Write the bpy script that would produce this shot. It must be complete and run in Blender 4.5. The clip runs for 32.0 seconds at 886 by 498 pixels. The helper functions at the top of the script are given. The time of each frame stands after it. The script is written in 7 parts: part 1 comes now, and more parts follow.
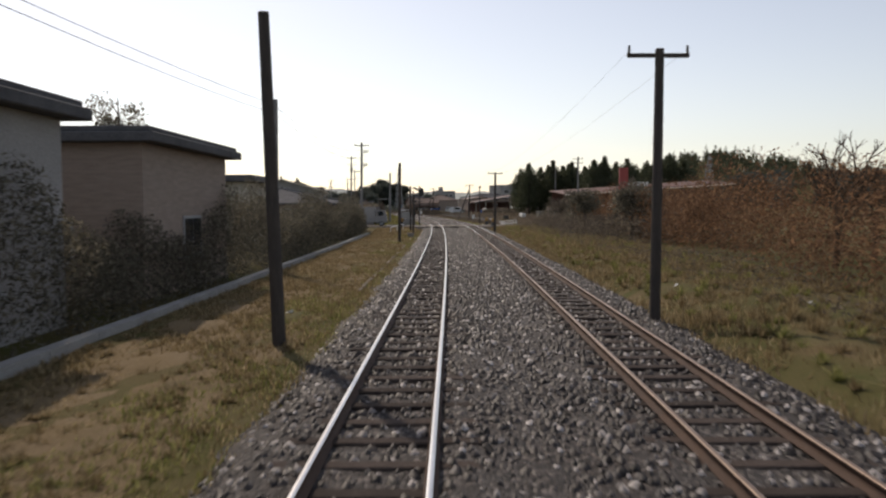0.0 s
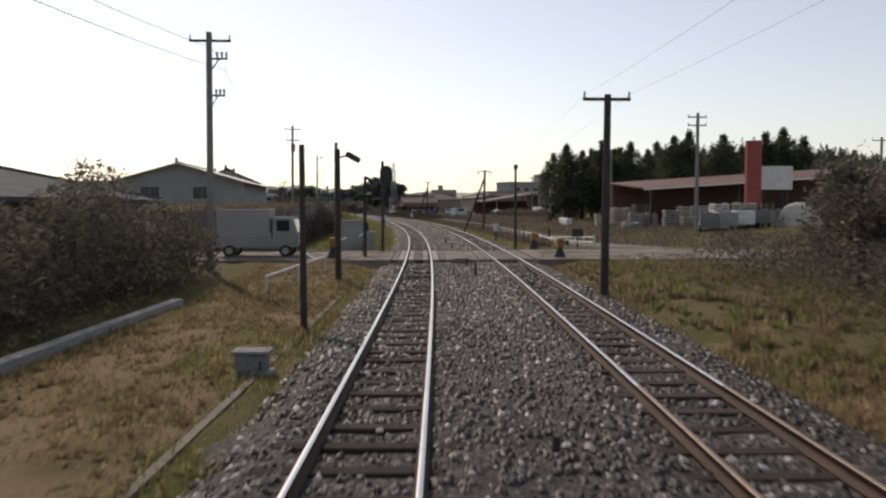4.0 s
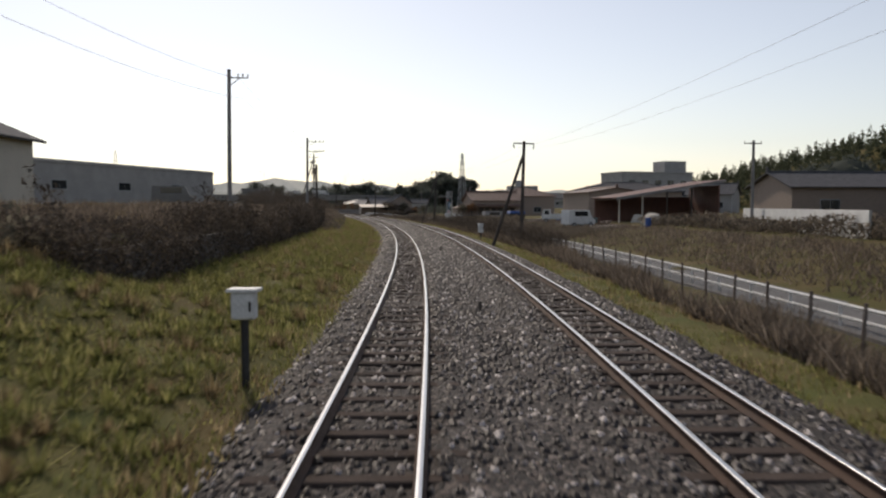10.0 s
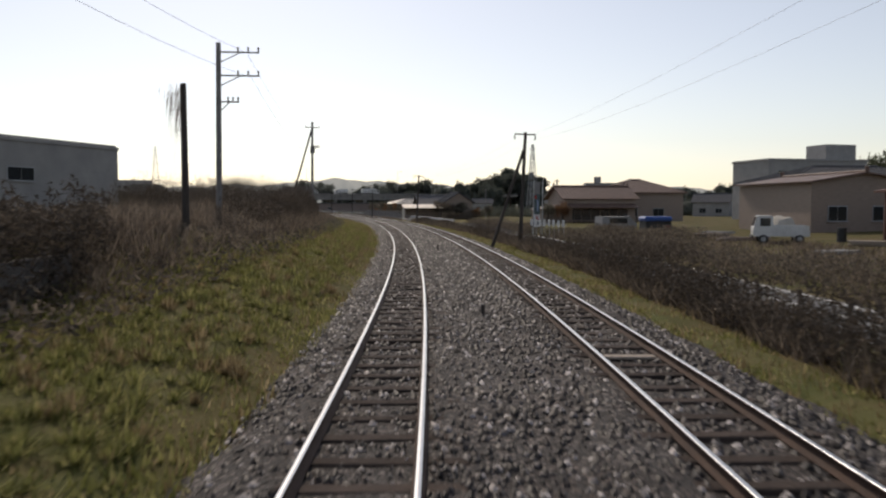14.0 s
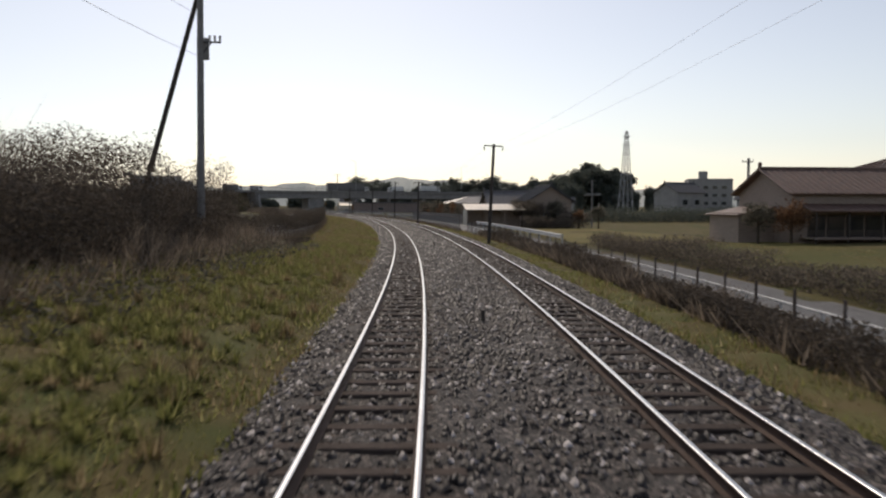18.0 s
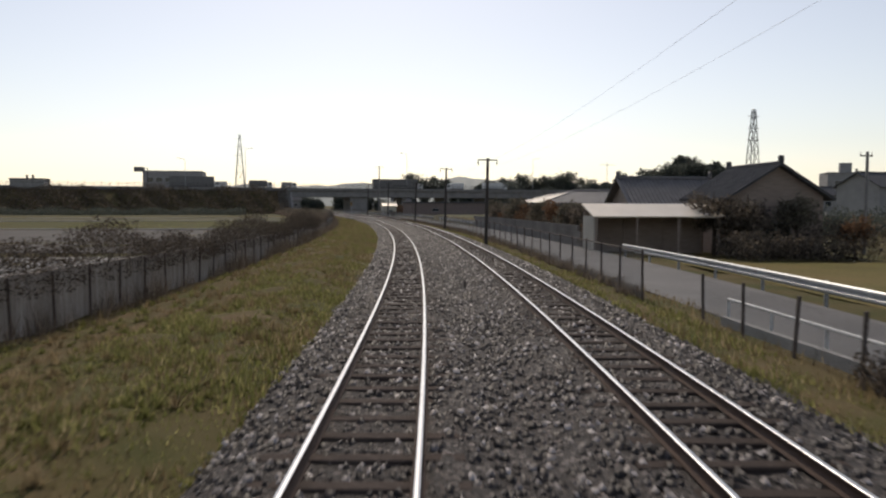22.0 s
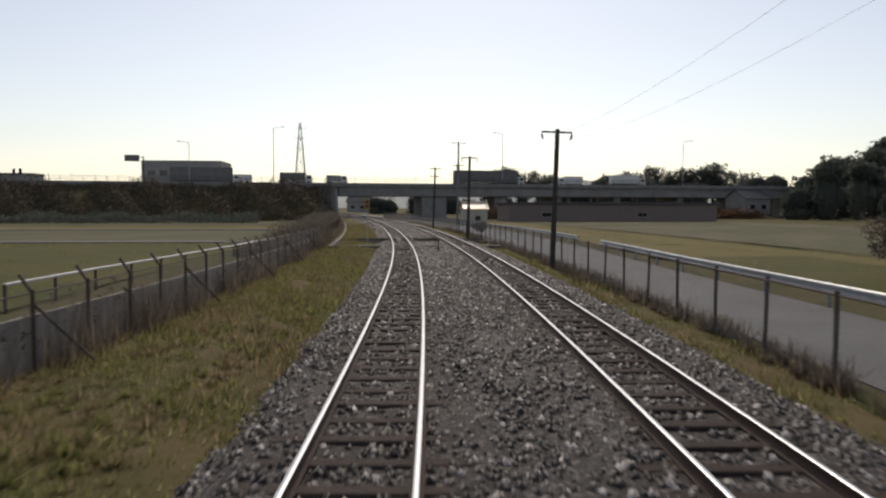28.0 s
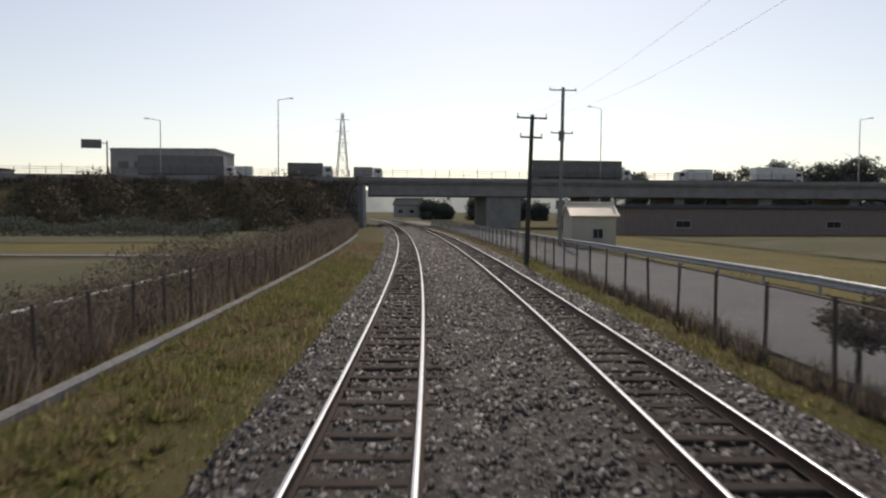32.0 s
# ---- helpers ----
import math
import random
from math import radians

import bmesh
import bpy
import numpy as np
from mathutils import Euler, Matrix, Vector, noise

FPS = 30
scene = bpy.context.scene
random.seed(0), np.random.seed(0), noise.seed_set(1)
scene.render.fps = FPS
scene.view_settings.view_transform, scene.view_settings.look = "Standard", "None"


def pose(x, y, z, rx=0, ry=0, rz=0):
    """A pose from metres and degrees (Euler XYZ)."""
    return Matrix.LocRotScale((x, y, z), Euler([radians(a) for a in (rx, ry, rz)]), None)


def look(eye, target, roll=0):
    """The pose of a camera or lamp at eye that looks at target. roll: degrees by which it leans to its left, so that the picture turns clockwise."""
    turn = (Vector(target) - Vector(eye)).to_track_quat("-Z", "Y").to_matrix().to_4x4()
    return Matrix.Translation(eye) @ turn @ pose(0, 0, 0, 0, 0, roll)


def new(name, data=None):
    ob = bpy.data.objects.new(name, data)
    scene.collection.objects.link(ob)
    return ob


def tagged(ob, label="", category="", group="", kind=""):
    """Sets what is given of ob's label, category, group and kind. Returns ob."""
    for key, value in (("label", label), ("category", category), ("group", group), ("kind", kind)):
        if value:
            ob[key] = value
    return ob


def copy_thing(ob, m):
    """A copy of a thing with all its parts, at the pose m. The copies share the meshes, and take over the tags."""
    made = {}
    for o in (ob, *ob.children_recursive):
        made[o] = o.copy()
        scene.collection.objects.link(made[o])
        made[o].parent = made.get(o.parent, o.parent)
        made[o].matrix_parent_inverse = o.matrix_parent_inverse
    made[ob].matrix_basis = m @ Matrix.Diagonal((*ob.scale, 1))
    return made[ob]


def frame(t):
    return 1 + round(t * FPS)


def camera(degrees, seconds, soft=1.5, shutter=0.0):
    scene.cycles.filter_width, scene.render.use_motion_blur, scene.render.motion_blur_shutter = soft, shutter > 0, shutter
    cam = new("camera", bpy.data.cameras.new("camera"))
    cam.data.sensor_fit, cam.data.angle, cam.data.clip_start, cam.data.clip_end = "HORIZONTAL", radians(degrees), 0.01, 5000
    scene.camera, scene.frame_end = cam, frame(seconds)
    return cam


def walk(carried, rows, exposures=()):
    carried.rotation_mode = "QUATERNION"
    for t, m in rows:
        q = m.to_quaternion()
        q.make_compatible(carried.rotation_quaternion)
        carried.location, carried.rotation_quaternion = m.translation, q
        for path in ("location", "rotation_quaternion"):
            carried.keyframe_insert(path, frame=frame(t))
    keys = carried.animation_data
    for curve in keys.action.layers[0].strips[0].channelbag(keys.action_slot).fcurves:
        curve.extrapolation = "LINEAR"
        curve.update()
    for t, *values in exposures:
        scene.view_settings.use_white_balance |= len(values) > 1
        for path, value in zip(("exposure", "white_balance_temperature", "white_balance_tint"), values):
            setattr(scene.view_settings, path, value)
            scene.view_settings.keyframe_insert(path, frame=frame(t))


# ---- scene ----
EXPOSURES = [(0, 0.17, 7300, 16), (8, 0.13, 7250, 15), (18, 0.0, 7150, 15), (32, -0.03, 7120, 14)]
cam = camera(59.99, 32.0, soft=2.25, shutter=0.2)
EYE_HEIGHT = 2.369
# seconds, east, north, heading, pitch, roll (degrees)
PATH = [
    (0, 0.000, 0.000, 0.670, -3.277, -0.231),
    (0.5, 0.001, 6.396, 0.493, -3.235, -0.205),
    (1, 0.002, 12.820, 0.516, -3.263, -0.185),
    (1.5, -0.003, 19.273, 0.513, -3.262, -0.171),
    (2, -0.019, 25.757, 0.459, -3.302, -0.164),
    (2.5, -0.051, 32.274, 0.494, -3.304, -0.154),
    (3, -0.098, 38.827, 0.562, -3.308, -0.146),
    (3.5, -0.160, 45.417, 0.615, -3.269, -0.141),
    (4, -0.235, 52.043, 0.699, -3.265, -0.139),
    (4.5, -0.325, 58.705, 0.809, -3.266, -0.140),
    (5, -0.435, 65.401, 0.982, -3.269, -0.143),
    (5.5, -0.572, 72.128, 1.213, -3.280, -0.149),
    (6, -0.746, 78.883, 1.648, -3.352, -0.142),
    (6.5, -0.965, 85.663, 2.009, -3.284, -0.120),
    (7, -1.236, 92.464, 2.527, -3.287, -0.109),
    (7.5, -1.567, 99.281, 3.143, -3.304, -0.098),
    (8, -1.967, 106.110, 3.737, -3.272, -0.083),
    (8.5, -2.440, 112.950, 4.344, -3.235, -0.066),
    (9, -2.987, 119.798, 4.971, -3.245, -0.056),
    (9.5, -3.607, 126.654, 5.521, -3.279, -0.057),
    (10, -4.297, 133.517, 6.091, -3.313, -0.059),
    (10.5, -5.056, 140.386, 6.671, -3.336, -0.059),
    (11, -5.885, 147.261, 7.222, -3.290, -0.059),
    (11.5, -6.784, 154.141, 7.749, -3.296, -0.063),
    (12, -7.753, 161.024, 8.356, -3.401, -0.068),
    (12.5, -8.792, 167.908, 8.919, -3.360, -0.048),
    (13, -9.903, 174.790, 9.500, -3.334, -0.038),
    (13.5, -11.085, 181.666, 10.070, -3.321, -0.023),
    (14, -12.340, 188.534, 10.661, -3.297, -0.007),
    (14.5, -13.667, 195.391, 11.262, -3.310, 0.009),
    (15, -15.068, 202.236, 11.868, -3.289, 0.027),
    (15.5, -16.543, 209.067, 12.476, -3.286, 0.046),
    (16, -18.091, 215.881, 13.085, -3.300, 0.065),
    (16.5, -19.713, 222.677, 13.689, -3.340, 0.085),
    (17, -21.407, 229.451, 14.339, -3.324, 0.107),
    (17.5, -23.173, 236.201, 14.976, -3.305, 0.129),
    (18, -25.007, 242.925, 15.519, -3.308, 0.149),
    (18.5, -26.910, 249.619, 16.073, -3.326, 0.169),
    (19, -28.877, 256.280, 16.683, -3.300, 0.186),
    (19.5, -30.908, 262.908, 17.300, -3.291, 0.197),
    (20, -32.999, 269.499, 17.876, -3.325, 0.206),
    (20.5, -35.149, 276.053, 18.419, -3.331, 0.213),
    (21, -37.358, 282.569, 18.971, -3.324, 0.213),
    (21.5, -39.626, 289.049, 19.562, -3.316, 0.207),
    (22, -41.954, 295.492, 20.105, -3.294, 0.195),
    (22.5, -44.343, 301.901, 20.671, -3.287, 0.174),
    (23, -46.794, 308.279, 21.289, -3.277, 0.151),
    (23.5, -49.309, 314.628, 21.865, -3.274, 0.143),
    (24, -51.888, 320.950, 22.441, -3.311, 0.153),
    (24.5, -54.534, 327.249, 23.020, -3.295, 0.163),
    (25, -57.245, 333.526, 23.613, -3.293, 0.163),
    (25.5, -60.022, 339.783, 24.157, -3.299, 0.159),
    (26, -62.863, 346.023, 24.701, -3.274, 0.152),
    (26.5, -65.769, 352.245, 25.234, -3.257, 0.146),
    (27, -68.739, 358.448, 25.766, -3.238, 0.144),
    (27.5, -71.776, 364.632, 26.292, -3.206, 0.144),
    (28, -74.878, 370.793, 26.857, -3.163, 0.142),
    (28.5, -78.048, 376.929, 27.439, -3.131, 0.148),
    (29, -81.281, 383.036, 28.003, -3.068, 0.165),
    (29.5, -84.577, 389.110, 28.563, -3.040, 0.197),
    (30, -87.934, 395.149, 29.123, -3.034, 0.243),
    (30.5, -91.348, 401.150, 29.700, -3.079, 0.246),
    (31, -94.818, 407.111, 30.271, -3.047, 0.258),
    (31.5, -98.342, 413.033, 30.767, -2.963, 0.280),
    (32, -101.918, 418.915, 31.270, -2.858, 0.312),
]
walk(cam, [(t, pose(x, y, EYE_HEIGHT, 90 + p, 0, h) @ pose(0, 0, 0, 0, 0, r)) for t, x, y, h, p, r in PATH], EXPOSURES)

# ---- world and sun ----
SUN_ELEVATION, SUN_LEFT = radians(40), radians(26)
world = bpy.data.worlds.new("sky")
scene.world = world
world.use_nodes = True
wn, wl = world.node_tree.nodes, world.node_tree.links
sky = wn.new("ShaderNodeTexSky")
sky.sky_type, sky.sun_disc = "NISHITA", False
sky.sun_elevation, sky.sun_rotation = SUN_ELEVATION, -SUN_LEFT
sky.air_density, sky.dust_density, sky.ozone_density = 1.05, 0.55, 2.6
wn["Background"].inputs["Strength"].default_value = 0.112
pale = wn.new("ShaderNodeHueSaturation")
pale.inputs["Saturation"].default_value = 0.66
wl.new(sky.outputs[0], pale.inputs["Color"])
wl.new(pale.outputs[0], wn["Background"].inputs["Color"])
sun_way = Vector((-math.sin(SUN_LEFT) * math.cos(SUN_ELEVATION), math.cos(SUN_LEFT) * math.cos(SUN_ELEVATION), math.sin(SUN_ELEVATION)))
sun = new("sun", bpy.data.lights.new("sun", "SUN"))
sun.data.energy, sun.data.angle, sun.data.color = 2.0, radians(0.9), (1.0, 0.93, 0.82)
sun.matrix_world = look((0, 0, 60), Vector((0, 0, 60)) - sun_way)


# ---- the line: curvature (1e-5 per metre) along the distance ----
BENDS = [(-120, 0), (0.0, -12.3), (25.8, 40.1), (52.0, 26.0), (78.9, 96.1), (106.1, 160.2), (133.7, 142.0), (161.4, 143.8), (189.3, 151.1), (217.2, 155.9), (245.1, 151.0), (272.9, 140.4), (300.4, 147.6), (327.7, 151.2), (355.1, 137.9), (382.6, 149.0), (410.2, 145.6), (437.8, 133.7), (465.3, 93), (492.9, 74), (575.4, 73), (600, 0), (1500, 0)]
AXIS_S = np.arange(-120, 1500.1, 1.0)
_k = np.interp(AXIS_S, [b[0] for b in BENDS], [b[1] for b in BENDS]) * 1e-5
AXIS_H = np.cumsum(_k) - _k / 2
AXIS_H -= AXIS_H[120]
_h = np.concatenate([[AXIS_H[0]], (AXIS_H[1:] + AXIS_H[:-1]) / 2])
AXIS_X = np.cumsum(-np.sin(_h))
AXIS_Y = np.cumsum(np.cos(_h))
AXIS_X -= AXIS_X[120]
AXIS_Y -= AXIS_Y[120]


def line_xy(s, lat):
    """East and north of the point s along the camera's line and lat to the right of it (arrays or numbers)."""
    x, y, h = np.interp(s, AXIS_S, AXIS_X), np.interp(s, AXIS_S, AXIS_Y), np.interp(s, AXIS_S, AXIS_H)
    return x + lat * np.cos(h), y + lat * np.sin(h)


def heading(s):
    return float(np.interp(s, AXIS_S, AXIS_H))


def on_line(s, lat, z=0.0, turn=0.0):
    """The pose at s, lat, z whose y axis runs along the line, turned by degrees."""
    x, y = line_xy(s, lat)
    return pose(float(x), float(y), z, 0, 0, math.degrees(heading(s)) + turn)


# ---- materials ----
def material(name, colour, second=None, rough=0.8, metal=0.0, scale=3.0, fine=40.0, bump=0.3, spread=0.5, random=0.0, emit=0.0, stretch=(1, 1, 1), coords="Object", third=None):
    """Two-scale noise between colours, with fine relief."""
    m = bpy.data.materials.new(name)
    m.use_nodes = True
    n, l = m.node_tree.nodes, m.node_tree.links
    b = n["Principled BSDF"]
    second = second or tuple(c * 0.6 for c in colour)
    if rough >= 0.9:
        b.inputs["Specular IOR Level"].default_value = 0.1
    tc = n.new("ShaderNodeTexCoord")
    mp = n.new("ShaderNodeMapping")
    mp.inputs["Scale"].default_value = stretch
    l.new(tc.outputs[coords], mp.inputs["Vector"])
    big, small = n.new("ShaderNodeTexNoise"), n.new("ShaderNodeTexNoise")
    big.inputs["Scale"].default_value, small.inputs["Scale"].default_value = scale, fine
    big.inputs["Detail"].default_value, small.inputs["Detail"].default_value = 6, 4
    for t in (big, small):
        l.new(mp.outputs[0], t.inputs["Vector"])
    ramp = n.new("ShaderNodeValToRGB")
    ramp.color_ramp.elements[0].position, ramp.color_ramp.elements[1].position = 0.5 - spread / 2, 0.5 + spread / 2
    ramp.color_ramp.elements[0].color, ramp.color_ramp.elements[1].color = (*colour, 1), (*second, 1)
    if third:
        e = ramp.color_ramp.elements.new(0.5 + spread * 0.1)
        e.color = (*third, 1)
    l.new(big.outputs["Fac"], ramp.inputs["Fac"])
    mix = n.new("ShaderNodeMix")
    mix.data_type, mix.blend_type = "RGBA", "OVERLAY"
    mix.inputs["Factor"].default_value = 0.55
    l.new(ramp.outputs["Color"], mix.inputs["A"])
    l.new(small.outputs["Fac"], mix.inputs["B"])
    out = mix.outputs["Result"]
    if random:
        info = n.new("ShaderNodeObjectInfo")
        hsv = n.new("ShaderNodeHueSaturation")
        mr = n.new("ShaderNodeMapRange")
        mr.inputs["To Min"].default_value, mr.inputs["To Max"].default_value = 1 - random, 1 + random
        l.new(info.outputs["Random"], mr.inputs["Value"])
        l.new(mr.outputs[0], hsv.inputs["Value"])
        l.new(out, hsv.inputs["Color"])
        out = hsv.outputs["Color"]
    l.new(out, b.inputs["Base Color"])
    b.inputs["Roughness"].default_value, b.inputs["Metallic"].default_value = rough, metal
    if bump:
        bp = n.new("ShaderNodeBump")
        bp.inputs["Strength"].default_value, bp.inputs["Distance"].default_value = bump, 0.02
        l.new(small.outputs["Fac"], bp.inputs["Height"])
        l.new(bp.outputs[0], b.inputs["Normal"])
    if emit:
        l.new(out, b.inputs["Emission Color"])
        b.inputs["Emission Strength"].default_value = emit
    return m


def island_material(name, dark, light, rough=0.9, mid=None, thin=0.5, middle=0.6):
    """Loose small pieces in one mesh, each in its own shade."""
    m = bpy.data.materials.new(name)
    m.use_nodes = True
    n, l = m.node_tree.nodes, m.node_tree.links
    g = n.new("ShaderNodeNewGeometry")
    ramp = n.new("ShaderNodeValToRGB")
    ramp.color_ramp.elements[0].color, ramp.color_ramp.elements[1].color = (*dark, 1), (*light, 1)
    if mid:
        e = ramp.color_ramp.elements.new(middle)
        e.color = (*mid, 1)
    l.new(g.outputs["Random Per Island"], ramp.inputs["Fac"])
    l.new(ramp.outputs["Color"], n["Principled BSDF"].inputs["Base Color"])
    n["Principled BSDF"].inputs["Roughness"].default_value = rough
    if thin:
        n["Principled BSDF"].inputs["Specular IOR Level"].default_value = 0.15
        through_light, both = n.new("ShaderNodeBsdfTranslucent"), n.new("ShaderNodeMixShader")
        both.inputs["Fac"].default_value = thin
        l.new(ramp.outputs["Color"], through_light.inputs["Color"])
        l.new(n["Principled BSDF"].outputs[0], both.inputs[1])
        l.new(through_light.outputs[0], both.inputs[2])
        l.new(both.outputs[0], n["Material Output"].inputs["Surface"])
    return m


M = {}
def stony_material(name, low, mid, high):
    """Packed crushed stone: cells of about five centimetres, each in its own grey, over broad stains."""
    m = bpy.data.materials.new(name)
    m.use_nodes = True
    n, l = m.node_tree.nodes, m.node_tree.links
    tc, cell, stain = n.new("ShaderNodeTexCoord"), n.new("ShaderNodeTexVoronoi"), n.new("ShaderNodeTexNoise")
    cell.inputs["Scale"].default_value, stain.inputs["Scale"].default_value = 19, 0.5
    l.new(tc.outputs["Object"], cell.inputs["Vector"])
    l.new(tc.outputs["Object"], stain.inputs["Vector"])
    bw, ramp, mul = n.new("ShaderNodeRGBToBW"), n.new("ShaderNodeValToRGB"), n.new("ShaderNodeMix")
    l.new(cell.outputs["Color"], bw.inputs[0])
    l.new(bw.outputs[0], ramp.inputs["Fac"])
    ramp.color_ramp.elements[0].position, ramp.color_ramp.elements[1].position = 0.2, 0.9
    ramp.color_ramp.elements[0].color, ramp.color_ramp.elements[1].color = (*low, 1), (*high, 1)
    e = ramp.color_ramp.elements.new(0.62)
    e.color = (*mid, 1)
    tint = n.new("ShaderNodeValToRGB")
    tint.color_ramp.elements[0].position, tint.color_ramp.elements[1].position = 0.35, 0.65
    tint.color_ramp.elements[0].color, tint.color_ramp.elements[1].color = (0.75, 0.66, 0.6, 1), (1.1, 1.08, 1.06, 1)
    l.new(stain.outputs["Fac"], tint.inputs["Fac"])
    mul.data_type, mul.blend_type = "RGBA", "MULTIPLY"
    mul.inputs["Factor"].default_value = 1.0
    l.new(ramp.outputs["Color"], mul.inputs["A"])
    l.new(tint.outputs["Color"], mul.inputs["B"])
    b, bp = n["Principled BSDF"], n.new("ShaderNodeBump")
    l.new(mul.outputs["Result"], b.inputs["Base Color"])
    b.inputs["Roughness"].default_value = 0.85
    bp.invert = True
    bp.inputs["Strength"].default_value, bp.inputs["Distance"].default_value = 1.0, 0.03
    l.new(cell.outputs["Distance"], bp.inputs["Height"])
    l.new(bp.outputs[0], b.inputs["Normal"])
    return m


M["ballast"] = stony_material("grey_ballast_bed", (0.016, 0.0135, 0.012), (0.048, 0.041, 0.037), (0.17, 0.153, 0.142))
M["ballast_brown"] = stony_material("brown_ballast_bed", (0.011, 0.009, 0.008), (0.036, 0.0295, 0.026), (0.19, 0.165, 0.152))
M["stone"] = island_material("ballast_stone", (0.018, 0.015, 0.0135), (0.5, 0.46, 0.43), 0.6, (0.07, 0.059, 0.053), 0.0, 0.8)
M["stone_brown"] = island_material("brown_ballast_stone", (0.013, 0.0105, 0.0095), (0.5, 0.455, 0.43), 0.6, (0.046, 0.037, 0.034), 0.0, 0.8)
M["rail_side"] = material("rusty_rail", (0.10, 0.055, 0.035), (0.06, 0.035, 0.025), 0.8, 0.2, scale=2, fine=60)
M["rail_top"] = material("polished_rail_head", (0.62, 0.60, 0.58), (0.5, 0.48, 0.46), 0.28, 1.0, scale=0.8, fine=30, bump=0.05)
M["rail_dull"] = material("dull_brown_rail_head", (0.3, 0.21, 0.15), (0.2, 0.14, 0.1), 0.5, 0.5, scale=0.8, fine=30, bump=0.05)
M["sleeper"] = material("weathered_sleeper", (0.085, 0.065, 0.055), (0.045, 0.036, 0.031), 0.92, scale=3, fine=30, random=0.3, stretch=(1, 6, 6))
M["ground"] = material("soil_and_dry_grass", (0.15, 0.108, 0.055), (0.066, 0.078, 0.022), 0.95, scale=0.45, fine=28, bump=1.0, third=(0.1, 0.088, 0.034), spread=0.5)
M["dry_turf"] = material("trodden_tan_turf", (0.21, 0.158, 0.1), (0.115, 0.09, 0.045), 0.95, scale=0.6, fine=30, bump=1.0, third=(0.2, 0.145, 0.08), spread=0.4)
M["olive_turf"] = material("brown_olive_turf", (0.17, 0.118, 0.064), (0.1, 0.105, 0.036), 0.95, scale=0.7, fine=30, bump=1.0, third=(0.12, 0.1, 0.045), spread=0.35)
M["green_turf"] = material("rough_green_turf", (0.14, 0.11, 0.052), (0.09, 0.1, 0.034), 0.95, scale=0.8, fine=30, bump=1.0, third=(0.12, 0.115, 0.045), spread=0.35)
M["asphalt"] = material("worn_asphalt", (0.27, 0.235, 0.2), (0.15, 0.128, 0.106), 0.9, scale=0.7, fine=50, spread=0.25)
M["concrete"] = material("weathered_concrete", (0.36, 0.35, 0.33), (0.24, 0.235, 0.22), 0.88, scale=1.2, fine=25)
M["dark_concrete"] = material("stained_concrete", (0.23, 0.212, 0.195), (0.12, 0.11, 0.1), 0.9, scale=0.5, fine=12)
M["streaked"] = material("streaked_pale_concrete", (0.46, 0.41, 0.36), (0.26, 0.222, 0.188), 0.9, scale=1.6, fine=14, stretch=(3.5, 3.5, 0.35), spread=0.4)
# darker brownish concrete for the culvert and the trough lids across the tracks
M["brown_concrete"] = material("dark_brownish_concrete", (0.13, 0.118, 0.105), (0.065, 0.059, 0.053), 0.85, scale=0.9, fine=14)
M["pole"] = material("tarred_wood", (0.075, 0.06, 0.05), (0.04, 0.034, 0.03), 0.85, scale=2, fine=20, stretch=(6, 6, 1))
M["pole_concrete"] = material("grey_concrete_pole", (0.26, 0.25, 0.24), (0.17, 0.165, 0.16), 0.85, scale=2, fine=20)
M["steel"] = material("galvanised_steel", (0.42, 0.43, 0.44), (0.3, 0.31, 0.32), 0.5, 0.7, scale=3, fine=30, bump=0.1)
M["dark_steel"] = material("dark_painted_steel", (0.05, 0.05, 0.052), (0.03, 0.03, 0.03), 0.6, 0.3, scale=3, fine=30, bump=0.1)
M["insulator"] = material("white_porcelain", (0.7, 0.68, 0.64), (0.6, 0.58, 0.55), 0.25, bump=0)
M["wire"] = material("black_wire", (0.03, 0.03, 0.03), (0.02, 0.02, 0.02), 0.6, bump=0)
M["white_paint"] = material("white_paint", (0.72, 0.72, 0.7), (0.55, 0.55, 0.53), 0.6, scale=2, fine=20, bump=0.1)
M["yellow"] = material("faded_yellow_paint", (0.42, 0.24, 0.06), (0.24, 0.14, 0.045), 0.6, scale=4, fine=20, bump=0.1)
M["black"] = material("black_paint", (0.025, 0.025, 0.025), (0.015, 0.015, 0.015), 0.5, scale=4, fine=20, bump=0.1)
M["red"] = material("red_paint", (0.5, 0.04, 0.03), (0.35, 0.03, 0.025), 0.5, scale=2, fine=20, bump=0.1)
M["faded_red"] = material("faded_red_panel", (0.36, 0.065, 0.055), (0.26, 0.05, 0.045), 0.6, scale=1, fine=12, bump=0.1)
M["roof_tile"] = material("grey_roof_tile", (0.13, 0.13, 0.135), (0.08, 0.08, 0.085), 0.9, scale=2, fine=20)
M["glazed_tile"] = material("glazed_grey_tile", (0.16, 0.155, 0.155), (0.1, 0.097, 0.097), 0.5, 0.0, scale=2, fine=20)
M["pale_teal"] = material("faded_teal_paint", (0.1, 0.15, 0.15), (0.06, 0.085, 0.085), 0.6, scale=3, fine=20, bump=0.1)
M["tan_slab"] = material("tan_concrete_slab", (0.27, 0.232, 0.19), (0.19, 0.163, 0.135), 0.9, scale=1.5, fine=30)
M["crack"] = material("tar_filled_crack", (0.04, 0.036, 0.032), (0.025, 0.022, 0.02), 0.9, scale=4, fine=30)
M["brown_roof"] = material("brown_roof_tile", (0.17, 0.10, 0.075), (0.10, 0.065, 0.05), 0.6, scale=2, fine=20)
M["wall_grey"] = material("grey_render", (0.34, 0.33, 0.32), (0.25, 0.245, 0.24), 0.85, scale=0.7, fine=20)
